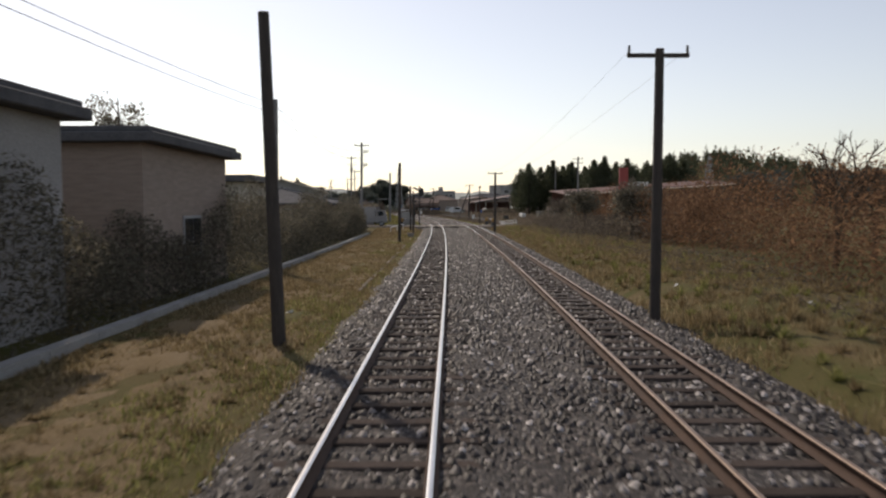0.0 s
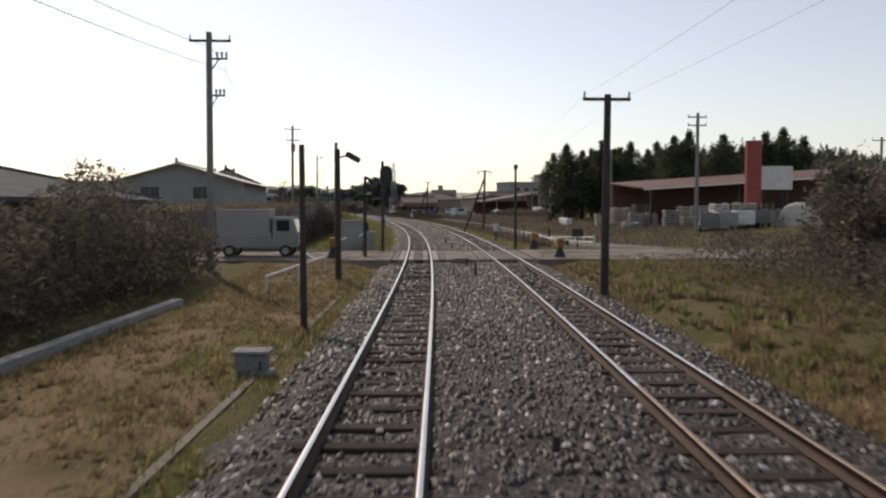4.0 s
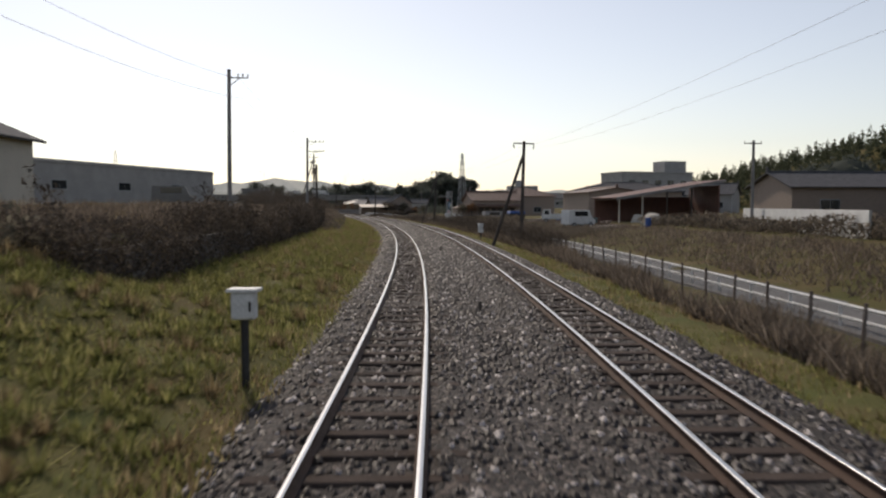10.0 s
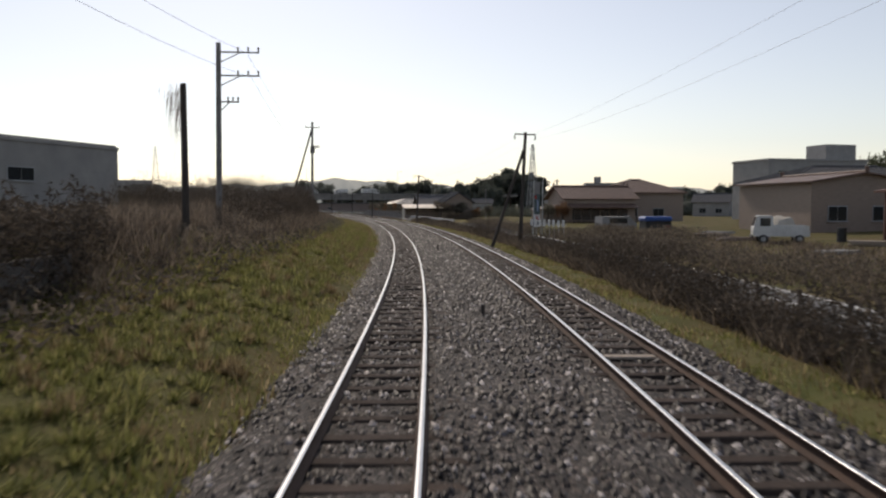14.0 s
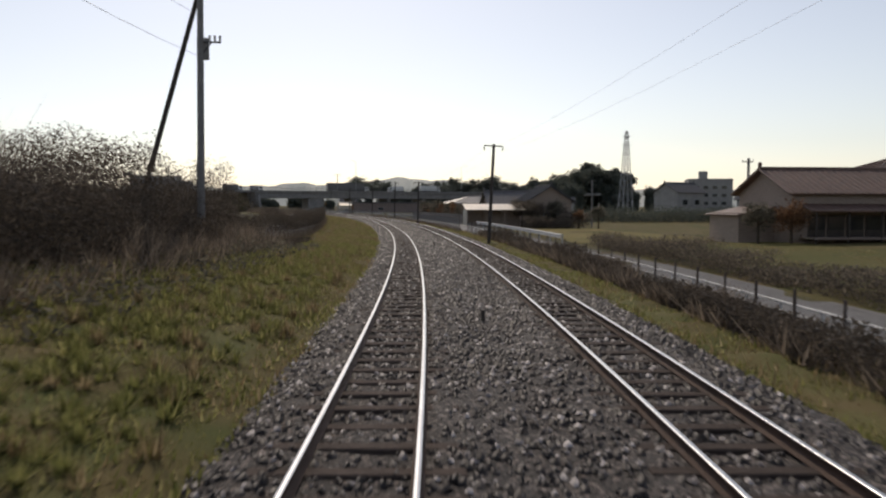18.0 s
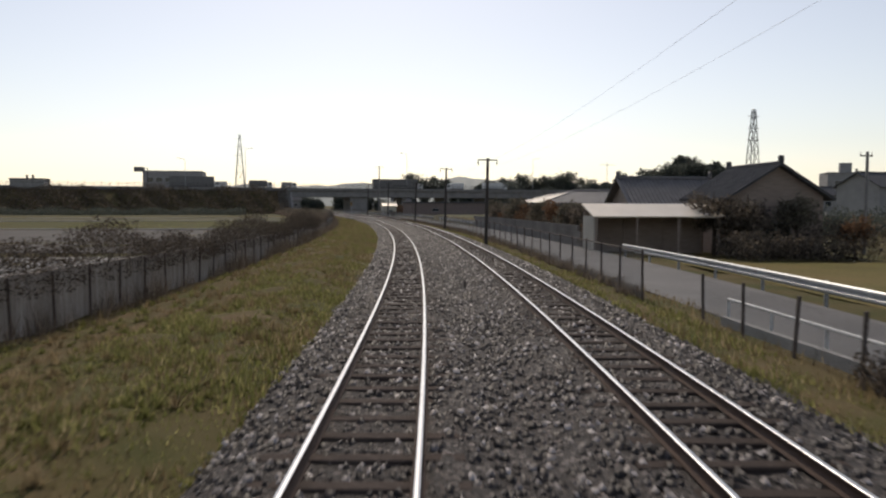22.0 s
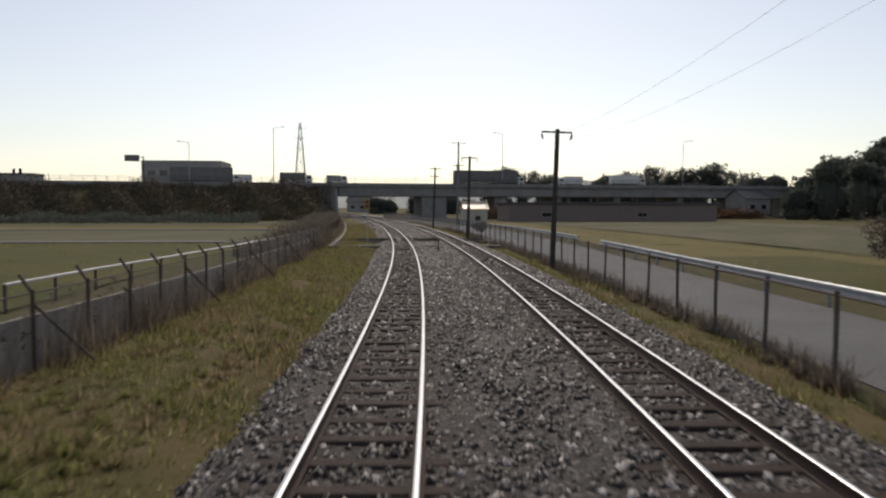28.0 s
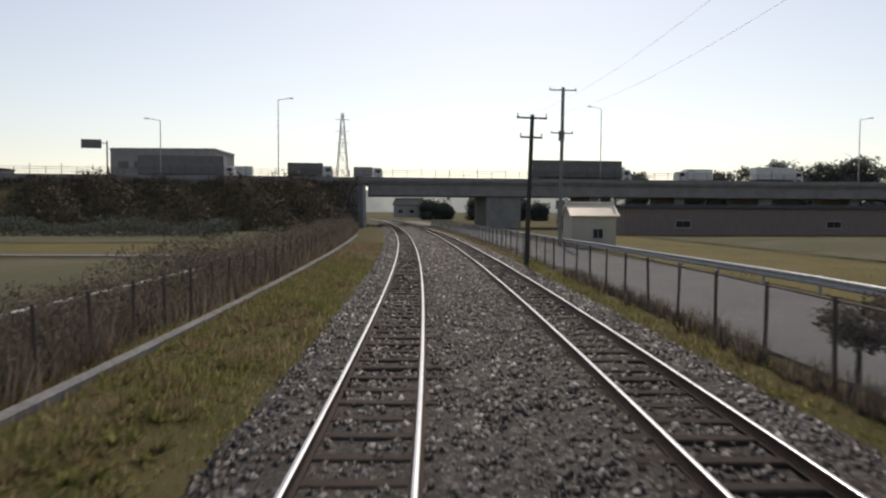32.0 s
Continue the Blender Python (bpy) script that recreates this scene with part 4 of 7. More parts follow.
def lamp_post(s, lat, h):
    t = thing("crossing_lamp", "dark steel lamp post with a hooded lamp beside the crossing", "lamp post", on_line(s, lat, gz(s, lat)))
    part("post", Shape().tube((0, 0, -0.3), (0, 0, h), 0.11, 0.1, 12), M["pole"], t)
    part("arm", Shape().tube((0, 0, h - 0.3), (0.35, 0, h - 0.22), 0.03, n=8), M["dark_steel"], t)
    part("lamp_head", Shape().box(0.55, 0.22, 0.2, pose(0.55, 0, h - 0.28, 0, 28, 0), edge=0.05), M["dark_steel"], t, "hooded lamp head")


lamp_post(79.0, -3.5, 4.6)


def track_signal(s, lat):
    t = thing("railway_signal", "colour-light railway signal with oval black backboard on a post", "railway signal", on_line(s, lat, gz(s, lat)))
    part("post", Shape().tube((0, 0, -0.3), (0, 0, 5.0), 0.075, n=12), M["dark_steel"], t)
    bd = Shape()
    n = 20
    bd.prism([(0.33 * math.cos(2 * math.pi * i / n), 0.17 * (1 if math.sin(2 * math.pi * i / n) > 0 else -1) + 0.33 * math.sin(2 * math.pi * i / n)) for i in range(n)], 0.05, pose(0.2, -0.16, 4.28))
    b = part("backboard", bd, M["black"], t, "oval black backboard")
    for i in range(3):
        hood = Shape().tube((0.2, -0.19, 4.0 + i * 0.27), (0.2, -0.4, 4.0 + i * 0.27), 0.1, 0.11, 12)
        part("hood", hood, M["black"], b)
    part("platform", Shape().box(0.75, 0.5, 0.05, pose(0.05, 0.1, 3.15)), M["dark_steel"], t)
    for x in (-0.3, 0.4):
        part("rail_post", Shape().tube((x, 0.3, 3.15), (x, 0.3, 3.95), 0.02, n=6), M["dark_steel"], t)
    part("handrail", Shape().tube((-0.3, 0.3, 3.95), (0.4, 0.3, 3.95), 0.02, n=6), M["dark_steel"], t)
    for i in range(8):
        part("rung", Shape().tube((-0.17, 0.1, 0.6 + i * 0.32), (0.17, 0.1, 0.6 + i * 0.32), 0.012, n=6), M["dark_steel"], t)


track_signal(92.4, -2.66)


def cabinet(name, s, lat, w, d, h, mat="white_paint", label="pale grey equipment cabinet beside the line", legs=0.0, turn=0, cap=True):
    t = thing(name, label, "cabinet", on_line(s, lat, gz(s, lat), turn))
    part("body", Shape().box(w, d, h, pose(0, 0, legs + h / 2), edge=0.015), M[mat], t)
    part("door", Shape().box(w * 0.86, 0.02, h * 0.86, pose(0, -d / 2 - 0.012, legs + h / 2), edge=0.006), M[mat], t)
    part("handle", Shape().box(0.03, 0.03, 0.14, pose(w * 0.33, -d / 2 - 0.035, legs + h / 2)), M["dark_steel"], t)
    if cap:
        part("roof", Shape().box(w + 0.12, d + 0.12, 0.05, pose(0, 0, legs + h + 0.027), edge=0.01), M[mat], t)
    if legs:
        part("foot", Shape().tube((0, 0, -0.2), (0, 0, legs), 0.06, n=8), M["dark_steel"], t)
    else:
        part("plinth", Shape().box(w + 0.15, d + 0.15, 0.3, pose(0, 0, -0.1), edge=0.02), M["concrete"], t)
    return t


cabinet("relay_cabinet", 94.6, -4.45, 1.15, 0.8, 1.6, "concrete")
cabinet("relay_cabinet", 94.2, -3.45, 0.5, 0.4, 1.1, "concrete")
cabinet("trackside_box", 110.0, 5.3, 0.32, 0.26, 0.5, legs=0.75, label="small grey trackside box on a dark post")
cabinet("trackside_box", 144.9, -2.85, 0.34, 0.24, 0.4, legs=1.0, label="small grey trackside box on a dark post")
cabinet("trackside_box", 191.8, 5.25, 0.36, 0.3, 0.62, legs=0.6, label="pale grey trackside box on a dark post")
sb = thing("sign_board", "dark rectangular sign board on a thin post", "sign", on_line(89.7 + 4, 7.9, gz(93.7, 7.9)))
part("post", Shape().tube((0, 0, -0.2), (0, 0, 1.1), 0.03, n=8), M["dark_steel"], sb)
part("board", Shape().box(0.62, 0.03, 0.42, pose(0, -0.05, 0.95), edge=0.005), M["dark_steel"], sb)
pt = wooden_pole(5.0, [(0.3, 0.0, "none")], r=0.09, label="thin dark post with a small box on top", name="lamp_pole")
part("cap_box", Shape().box(0.22, 0.22, 0.3, pose(0, 0, 4.95), edge=0.02), M["dark_steel"], pt)
pt.matrix_basis = on_line(98.3, 5.1, gz(98.3, 5.1))
sp = wooden_pole(4.0, [], r=0.08, label="short dark trackside post", name="trackside_post")
sp.matrix_basis = on_line(68.5, -2.95, gz(68.5, -2.95))
wp = wooden_pole(9.0, [(0.3, 0.7, "up"), (0.9, 0.7, "up")], "pole_concrete", 0.15, label="tall grey utility pole with crossarms beside the road")
wp.matrix_basis = on_line(108, 20, gz(108, 20))
for s, lat, top, arms in ((150, 27, 9.5, [(0.3, 0.9, "up"), (1.1, 0.7, "up")]), (198, 30, 7.9, [(0.25, 0.8, "up")]), (125, 46, 9, [(0.3, 0.9, "up")]), (310, 30, 6.5, [(0.3, 0.5, "up")])):
    wp = wooden_pole(top - gz(s, lat), arms, "pole_concrete", 0.15, label="grey utility pole with crossarms beyond the road")
    wp.matrix_basis = on_line(s, lat, gz(s, lat))


# short pegs and marker posts between the tracks
peg = thing("marker_peg", "short dark marker peg in the ballast", "marker post")
part("peg", Shape().tube((0, 0, -0.3), (0, 0, 0.32), 0.045, 0.04, 8), M["pole"], peg)
for i, (s, lat, k) in enumerate(((79.4, 1.35, 1.6), (86.0 - 1.2, 1.3, 1.0), (97, 1.2, 1), (104, 1.15, 1.2), (118, 1.1, 0.8), (130.2, 1.15, 0.9), (152, 1.1, 0.9), (176, 1.1, 0.9), (207, 1.15, 0.9), (233, 1.15, 1.1), (262, 1.1, 0.9), (293, 1.15, 0.8), (324, 1.1, 0.8), (383, 1.1, 0.8), (426.5, 1.25, 2.2), (66, 6.4, 1.3), (60, 1.2, 0.6))):
    ob = peg if i == 0 else copy_thing(peg, Matrix())
    ob.matrix_basis = on_line(s, lat, max(gz(s, lat), -0.25)) @ Matrix.Scale(k, 4, (0, 0, 1))
    ob["group"] = "marker pegs"


# ---- fences ----
def wire_panel(w, h, step=0.11, r=0.0035):
    """Diamond wire netting between two posts."""
    sh = Shape()
    n = int((w + h) / step)
    for i in range(1, n):
        c = i * step
        for flip in (0, 1):
            x0, z0 = (c, 0) if c <= w else (w, c - w)
            x1, z1 = (c - h, h) if c >= h else (0, c)
            if flip:
                x0, x1 = w - x0, w - x1
            o = 0.003 if flip else -0.003
            d = Vector((x1 - x0, 0, z1 - z0)).normalized() * r
            q = Vector((-d.z, 0, d.x))
            a, b = Vector((x0, o, z0)), Vector((x1, o, z1))
            v = [tuple(a + q), tuple(a + Vector((0, r, 0))), tuple(a - q), tuple(b + q), tuple(b + Vector((0, r, 0))), tuple(b - q)]
            sh.add(v, [(0, 1, 4, 3), (1, 2, 5, 4), (2, 0, 3, 5)])
    return sh


def fence(label, s0, s1, lat, low, height, post_mat, rail_mat, step=2.0, rail=0.028, jitter=0.0, netting=True, bent=False):
    t = thing("wire_fence", label, "fence", kind="")
    latf = lat if callable(lat) else (lambda s: lat)
    post = Shape().box(0.06, 0.06, height + 0.45, pose(0, 0, (height - 0.35) / 2), edge=0.008)
    if bent:
        post.tube((0, 0, height - 0.02), (0, 0.22, height + 0.3), 0.032, n=6)
    post = post.mesh("post", M[post_mat])
    netm = wire_panel(step, height - 0.12).mesh("netting", M["mesh"]) if netting else None
    n = int((s1 - s0) / step)
    r = random.Random(int(s0 * 7 + height * 10))
    for i in range(n + 1):
        s = s0 + i * step
        la = latf(s)
        x, y = line_xy(s, la)
        z = gz(s, la) + low
        x2, y2 = line_xy(s + step, latf(s + step))
        z2 = gz(s + step, latf(s + step)) + low
        ang = math.degrees(math.atan2(float(y2 - y), float(x2 - x)))
        part("post", post, None, t, m=pose(float(x), float(y), z, r.uniform(-1.5, 1.5), r.uniform(-1.5, 1.5) + r.choice((0, 0, 0, jitter, -jitter)), ang))
        if bent and i % 4 == 2:
            part("stay", Shape().tube((0, 0, height * 0.85), (0.5, -1.15, -0.2), 0.03, n=6), M[post_mat], t, m=pose(float(x), float(y), z, 0, 0, ang))
        if i < n:
            ln = math.hypot(float(x2 - x), float(y2 - y))
            if netting:
                mm = pose(float(x), float(y), z + 0.06, 0, 0, ang) @ Matrix.Shear("XY", 4, (0, 0)) @ Matrix.Diagonal((ln / step, 1, 1, 1))
                part("netting", netm, None, t, m=mm)
            if rail:
                part("top_rail", Shape().tube((float(x), float(y), z + height - 0.02), (float(x2), float(y2), z2 + height - 0.02), rail, n=6), M[rail_mat], t)
    return t


fence("rusty wire netting fence on steel posts between track and road", 322, 566, 6.05, 0, 1.42, "fence_post", "fence_post", step=2.4, rail=0.024)
fence("dark wire fence with leaning posts beside the ditch", 114, 318, lambda s: float(np.interp(s, (114, 280, 318), (8.1, 8.1, 6.3))), 0, 1.1, "fence_post", "fence_post", rail=0, jitter=3)
def paddy_lat(s):
    """The line of the fence between the verge and the paddies."""
    return np.interp(s, (286, 300, 325, 353, 387, 400, 436, 500), (-10.7, -10.2, -9.4, -8.5, -7.3, -6.8, -6.3, -6.2))


fence("weathered fence of dark steel posts before a concrete panel wall", 288, 384, lambda s: float(paddy_lat(s)), 0, 1.4, "fence_post", "fence_post", jitter=3, rail=0, netting=False)
fence("wire netting fence on dark posts with bent tops beside the fields", 384, 436, lambda s: float(paddy_lat(s)), 0, 1.4, "fence_post", "fence_post", jitter=3, rail=0.018, bent=True)
fence("plain dark steel posts standing in the reeds", 438, 500, lambda s: float(paddy_lat(s)), 0, 1.3, "fence_post", "fence_post", jitter=4, rail=0, netting=False)
paddy_wall = thing("panel_wall", "low pale streaked concrete panel wall behind the fence posts", "wall", kind="structure")
for s in np.arange(287, 434, 2.0):
    top = float(np.interp(s, (287, 296, 330, 360, 400, 434), (1.0, 0.85, 0.6, 0.5, 0.42, 0.3)))
    strip("wall_panel", M["streaked"], paddy_wall, float(s), float(s) + 1.98, lambda q: float(paddy_lat(q)) - 0.24, lambda q: float(paddy_lat(q)) - 0.14, -1.4, top, step=1.9)


def pipe_rail(label, pts, z, mat="white_paint", r=0.045, posts=2.0, rows=(0.0,), name="guard_pipe", post_mat=""):
    t = thing(name, label, "guard rail")
    ss = np.arange(pts[0][0], pts[-1][0] + 0.01, posts)
    P = []
    for s in ss:
        lat = float(np.interp(s, [p[0] for p in pts], [p[1] for p in pts]))
        x, y = line_xy(s, lat)
        P.append((float(x), float(y), gz(s, lat)))
    for a, b in zip(P[:-1], P[1:]):
        for dz in rows:
            part("pipe", Shape().tube((a[0], a[1], a[2] + z + dz), (b[0], b[1], b[2] + z + dz), r, n=8), M[mat], t)
    for a in P:
        part("post", Shape().tube((a[0], a[1], a[2] - 0.2), (a[0], a[1], a[2] + z), r * 1.05, n=8), M[post_mat or mat], t)


pipe_rail("white pipe guard rail along the road edge", [(97, 9.6), (120, 9.3), (150, 9.9), (250, 9.9)], 0.6, rows=(0.0, -0.3), posts=2.5)
pipe_rail("white pipe rail beside the crossing approach", [(76, -5.4), (82.4, -4.3)], 0.55, posts=3.0)


def guard_rail(s0, s1, lat):
    """Corrugated steel road barrier on posts."""
    t = thing("road_guard_rail", "corrugated galvanised steel guard rail beside the road", "guard rail")
    prof = [(0.0, -0.175), (0.05, -0.13), (0.05, -0.06), (0.0, -0.02), (0.0, 0.02), (0.05, 0.06), (0.05, 0.13), (0.0, 0.175)]
    ss = np.arange(s0, s1 + 0.1, 4.0)
    for a, b in zip(ss[:-1], ss[1:]):
        v = []
        for s in (a, b + 0.1):
            la = lat(s) if callable(lat) else lat
            for px, pz in prof:
                x, y = line_xy(s, la - 0.1 - px)
                v.append((float(x), float(y), gz(s, la) + 0.62 + pz))
            for px, pz in prof[::-1]:
                x, y = line_xy(s, la - 0.095 - px)
                v.append((float(x), float(y), gz(s, la) + 0.62 + pz))
        n = 16
        part("beam", Shape().add(v, [(i, (i + 1) % n, n + (i + 1) % n, n + i) for i in range(n)] + [tuple(range(n))[::-1], tuple(range(n, 2 * n))]), M["steel"], t)
    for s in ss:
        la = lat(s) if callable(lat) else lat
        x, y = line_xy(s, la)
        part("post", Shape().tube((float(x), float(y), gz(s, la) - 0.3), (float(x), float(y), gz(s, la) + 0.8), 0.06, n=10), M["steel"], t)


guard_rail(302, 342, 11.4)
def guard_lat(s):
    return float(np.interp(s, (404, 415, 432, 445, 465, 498, 556), (11.4, 11.5, 12.4, 13.2, 13.7, 12.0, 10.9)))


guard_rail(396, 432, guard_lat)
guard_rail(440, 556, guard_lat)

# ---- roads beside the line ----
road = thing("road_1", "grey asphalt road beside the railway with worn white lines", "road", kind="structure")


def road_near(s):
    return float(np.interp(s, (93, 280, 312, 335), (9.9, 8.9, 7.6, 6.7)))


def road_far(s):
    return float(np.interp(s, (93, 130, 280, 312, 335, 415, 450, 468, 500, 560), (13.5, 12.6, 12.5, 11, 10.9, 10.9, 12.2, 12.7, 11.3, 10.3)))


def draped(name, mat, parent, s0, s1, la, lb, lift, label="", step=2.0):
    """A thin sheet on the ground between two lats, with a thickness of 4 cm."""
    ss = np.arange(s0, s1 + 0.01, step)
    v, f = [], []
    for s in ss:
        a, b = (la(s) if callable(la) else la), (lb(s) if callable(lb) else lb)
        zs = max(gz(s, a + (b - a) * q) for q in (0, 0.25, 0.5, 0.75, 1)) + lift
        for lat, z in ((a, zs - 0.3), (a, zs), (b, zs), (b, zs - 0.3)):
            x, y = line_xy(s, lat)
            v.append((float(x), float(y), z))
    for i in range(len(ss) - 1):
        f += [(4 * i + a, 4 * i + a + 1, 4 * i + a + 5, 4 * i + a + 4) for a in range(3)]
    f += [(0, 1, 2, 3), tuple(4 * (len(ss) - 1) + a for a in (3, 2, 1, 0))]
    return part(name, Shape().add(v, f), mat, parent, label)


draped("surface", M["road"], road, 93, 640, road_near, road_far, 0.03)
for s in np.arange(325, 560, 10.0):
    draped("centre_dash", M["white_paint"], road, float(s), float(s) + 5, lambda q: (road_near(q) + road_far(q)) / 2 - 0.06, lambda q: (road_near(q) + road_far(q)) / 2 + 0.06, 0.038)
draped("edge_line", M["white_paint"], road, 100, 300, lambda q: road_near(q) + 0.9, lambda q: road_near(q) + 1.02, 0.038)
draped("edge_line", M["white_paint"], road, 322, 560, lambda q: road_far(q) - 0.3, lambda q: road_far(q) - 0.18, 0.038)

# ---- walls and kerbs left of the line ----
kerb = thing("concrete_kerb", "long pale concrete kerb along the grass verge", "kerb", kind="structure")
for s in np.arange(-12, 74, 2.0):
    strip("kerb_stone", M["concrete"], kerb, float(s), float(s) + 1.97, lambda q: -7.75 + 0.012 * max(0, q - 60) ** 1.5 * 0.2, lambda q: -7.45 + 0.012 * max(0, q - 60) ** 1.5 * 0.2, -0.8, -0.28)
wallL = thing("retaining_wall", "dark stained concrete retaining wall below the warehouse yard", "wall", kind="structure")
for s in np.arange(95.95, 133, 2.4):
    strip("wall_panel", M["dark_concrete"], wallL, float(s), float(s) + 2.37, -8.25, -7.95, -0.6, 2.12)
for i in range(14):
    strip("wall_panel", M["dark_concrete"], wallL, 95.62, 95.92, -8.27 - 2.4 * (i + 1), -8.27 - 2.4 * i - 0.03, -0.6, 2.12, step=0.3)
wallM = thing("retaining_wall", "low dark retaining wall overgrown along the bank", "wall", kind="structure")
for s in np.arange(151, 205, 2.4):
    strip("wall_panel", M["dark_concrete"], wallM, float(s), float(s) + 2.37, -8.2, -7.9, -0.4, 1.3)
kerb2 = thing("concrete_kerb", "grey concrete kerb along the grass verge and reeds", "kerb", kind="structure")
for s in np.arange(434, 520, 2.0):
    strip("kerb_stone", M["concrete_mid"], kerb2, float(s), float(s) + 1.97, -5.55, -5.3, -0.7, -0.22)
trough = thing("cable_trough", "row of concrete cable trough lids sunk in the grass beside the ballast", "cable trough", kind="structure")
for s0, s1 in ((24, 76), (254, 276)):
    for s in np.arange(s0, s1, 1.0):
        strip("trough_lid", M["tan_slab"], trough, float(s), float(s) + 0.98, -3.0, -2.88, -0.5, -0.3, step=0.9)


# ---- buildings ----
def house(name, label, s, lat, w, d, eave, ridge, roof="gable", wall="wall_grey", roof_mat="roof_tile", turn=0, base=None, over=0.5, windows=(), ribs=0.0, cat="house"):
    """w across the line, d along it; the ridge of a gable runs across. windows: (face, place, sill, width, height), face f, r, l."""
    z0 = gz(s, lat) if base is None else base
    t = thing(name, label, cat, on_line(s, lat, z0, turn))
    e, rg = eave - z0, ridge - z0
    x, y = w / 2, d / 2
    th = 0.2
    for nm, sx, sy, px, py in (("wall", w, th, 0, -y + th / 2), ("wall", w, th, 0, y - th / 2), ("wall", th, d - 2 * th, -x + th / 2, 0), ("wall", th, d - 2 * th, x - th / 2, 0)):
        part(nm, Shape().box(sx, sy, e + 0.5, pose(px, py, e / 2 - 0.25)), M[wall], t)
    if roof == "flat":
        part("roof", Shape().box(w + 2 * over, d + 2 * over, 0.28, pose(0, 0, e + 0.14), edge=0.03), M[roof_mat], t)
        part("parapet", Shape().box(w + 2 * over - 0.3, d + 2 * over - 0.3, 0.16, pose(0, 0, e + 0.36), edge=0.03), M[roof_mat], t)
    elif roof in ("gable", "gable_s"):
        turned = pose(0, 0, 0, 0, 0, 90) if roof == "gable_s" else Matrix()
        gw, gd = (d, w) if roof == "gable_s" else (w, d)
        run = gd / 2 + over
        rise = (rg - e) * run / (gd / 2)
        for sg in (-1, 1):
            a = math.atan2(rise, run)
            L = math.hypot(run, rise)
            m = turned @ pose(0, sg * run / 2, rg - rise / 2, math.degrees(-sg * a), 0, 0)
            rp = part("roof", Shape().box(gw + 2 * over, L, 0.12, m), M[roof_mat], t)
            if ribs:
                n = int((gw + 2 * over) / ribs)
                for i in range(n + 1):
                    px = -(gw / 2 + over) + i * ribs
                    part("roof_rib", Shape().tube(tuple(m @ Vector((px, -L / 2, 0.07))), tuple(m @ Vector((px, L / 2, 0.07))), 0.06, n=6), M[roof_mat], rp)
        part("ridge", Shape().box(gw + 2 * over, 0.3, 0.26, turned @ pose(0, 0, rg + 0.1), edge=0.06), M[roof_mat], t)
        for sg in (-1, 1):
            tri = Shape().prism([(-gd / 2, e - 0.01), (gd / 2, e - 0.01), (0, rg - 0.03)], th, turned @ pose(sg * (gw / 2 - th / 2), 0, 0, 0, 0, 90))
            part("gable", tri, M[wall], t)
            part("ridge_end", Shape().box(0.2, 0.36, 0.55, turned @ pose(sg * (gw / 2 + over - 0.1), 0, rg + 0.3), edge=0.06), M[roof_mat], t)
    else:
        xo, yo = x + over, y + over
        k = max(0.0, xo - yo) if xo > yo else 0.0
        k2 = max(0.0, yo - xo) if yo > xo else 0.0
        v = [(-xo, -yo, e), (xo, -yo, e), (xo, yo, e), (-xo, yo, e), (-xo, -yo, e - 0.15), (xo, -yo, e - 0.15), (xo, yo, e - 0.15), (-xo, yo, e - 0.15), (-k, -k2, rg), (k, k2, rg)]
        f = [(0, 1, 9, 8), (1, 2, 9), (2, 3, 8, 9), (3, 0, 8), (4, 5, 6, 7), (0, 4, 5, 1), (1, 5, 6, 2), (2, 6, 7, 3), (3, 7, 4, 0)] if not k2 else [(0, 1, 8), (1, 2, 9, 8), (2, 3, 9), (3, 0, 8, 9), (4, 5, 6, 7), (0, 4, 5, 1), (1, 5, 6, 2), (2, 6, 7, 3), (3, 7, 4, 0)]
        rp = part("roof", Shape().add(v, f), M[roof_mat], t)
        part("ridge", Shape().tube((-k, -k2, rg + 0.03), (k + 0.01, k2 + 0.01, rg + 0.03), 0.14, n=8), M[roof_mat], rp)
        for cx, cy in ((-1, -1), (1, -1), (1, 1), (-1, 1)):
            end = (k if cx > 0 else -k, k2 if cy > 0 else -k2, rg)
            part("hip_ridge", Shape().tube((cx * xo, cy * yo, e), end, 0.1, n=6), M[roof_mat], rp)
        if ribs:
            for i in range(1, int(2 * xo / ribs)):
                px = -xo + i * ribs
                reach = min(1.0, (xo - abs(px)) / max(0.01, xo - k))
                part("roof_rib", Shape().tube((px, -yo, e + 0.02), (px, -yo + (yo - k2) * reach, e + (rg - e) * reach + 0.02), 0.05, n=5), M[roof_mat], rp)
            for i in range(1, int(2 * yo / ribs)):
                py = -yo + i * ribs
                reach = min(1.0, (yo - abs(py)) / max(0.01, yo - k2))
                part("roof_rib", Shape().tube((-xo, py, e + 0.02), (-xo + (xo - k) * reach, py, e + (rg - e) * reach + 0.02), 0.05, n=5), M[roof_mat], rp)
    for face, u, sill, ww, wh in windows:
        m = pose(u, -y, sill + wh / 2) if face == "f" else pose(x, u, sill + wh / 2, 0, 0, 90) if face == "r" else pose(-x, u, sill + wh / 2, 0, 0, -90)
        fr = part("window", Shape().box(ww + 0.12, 0.1, wh + 0.12, m, edge=0.01), M["steel"], t)
        for q in (-1, 1):
            part("pane", Shape().box(ww / 2 - 0.04, 0.03, wh - 0.06, m @ pose(q * ww / 4, -0.045, 0)), M["glass"], fr)
        part("sill", Shape().box(ww + 0.25, 0.2, 0.05, m @ pose(0, -0.08, -wh / 2 - 0.06)), M["steel"], fr)
    return t


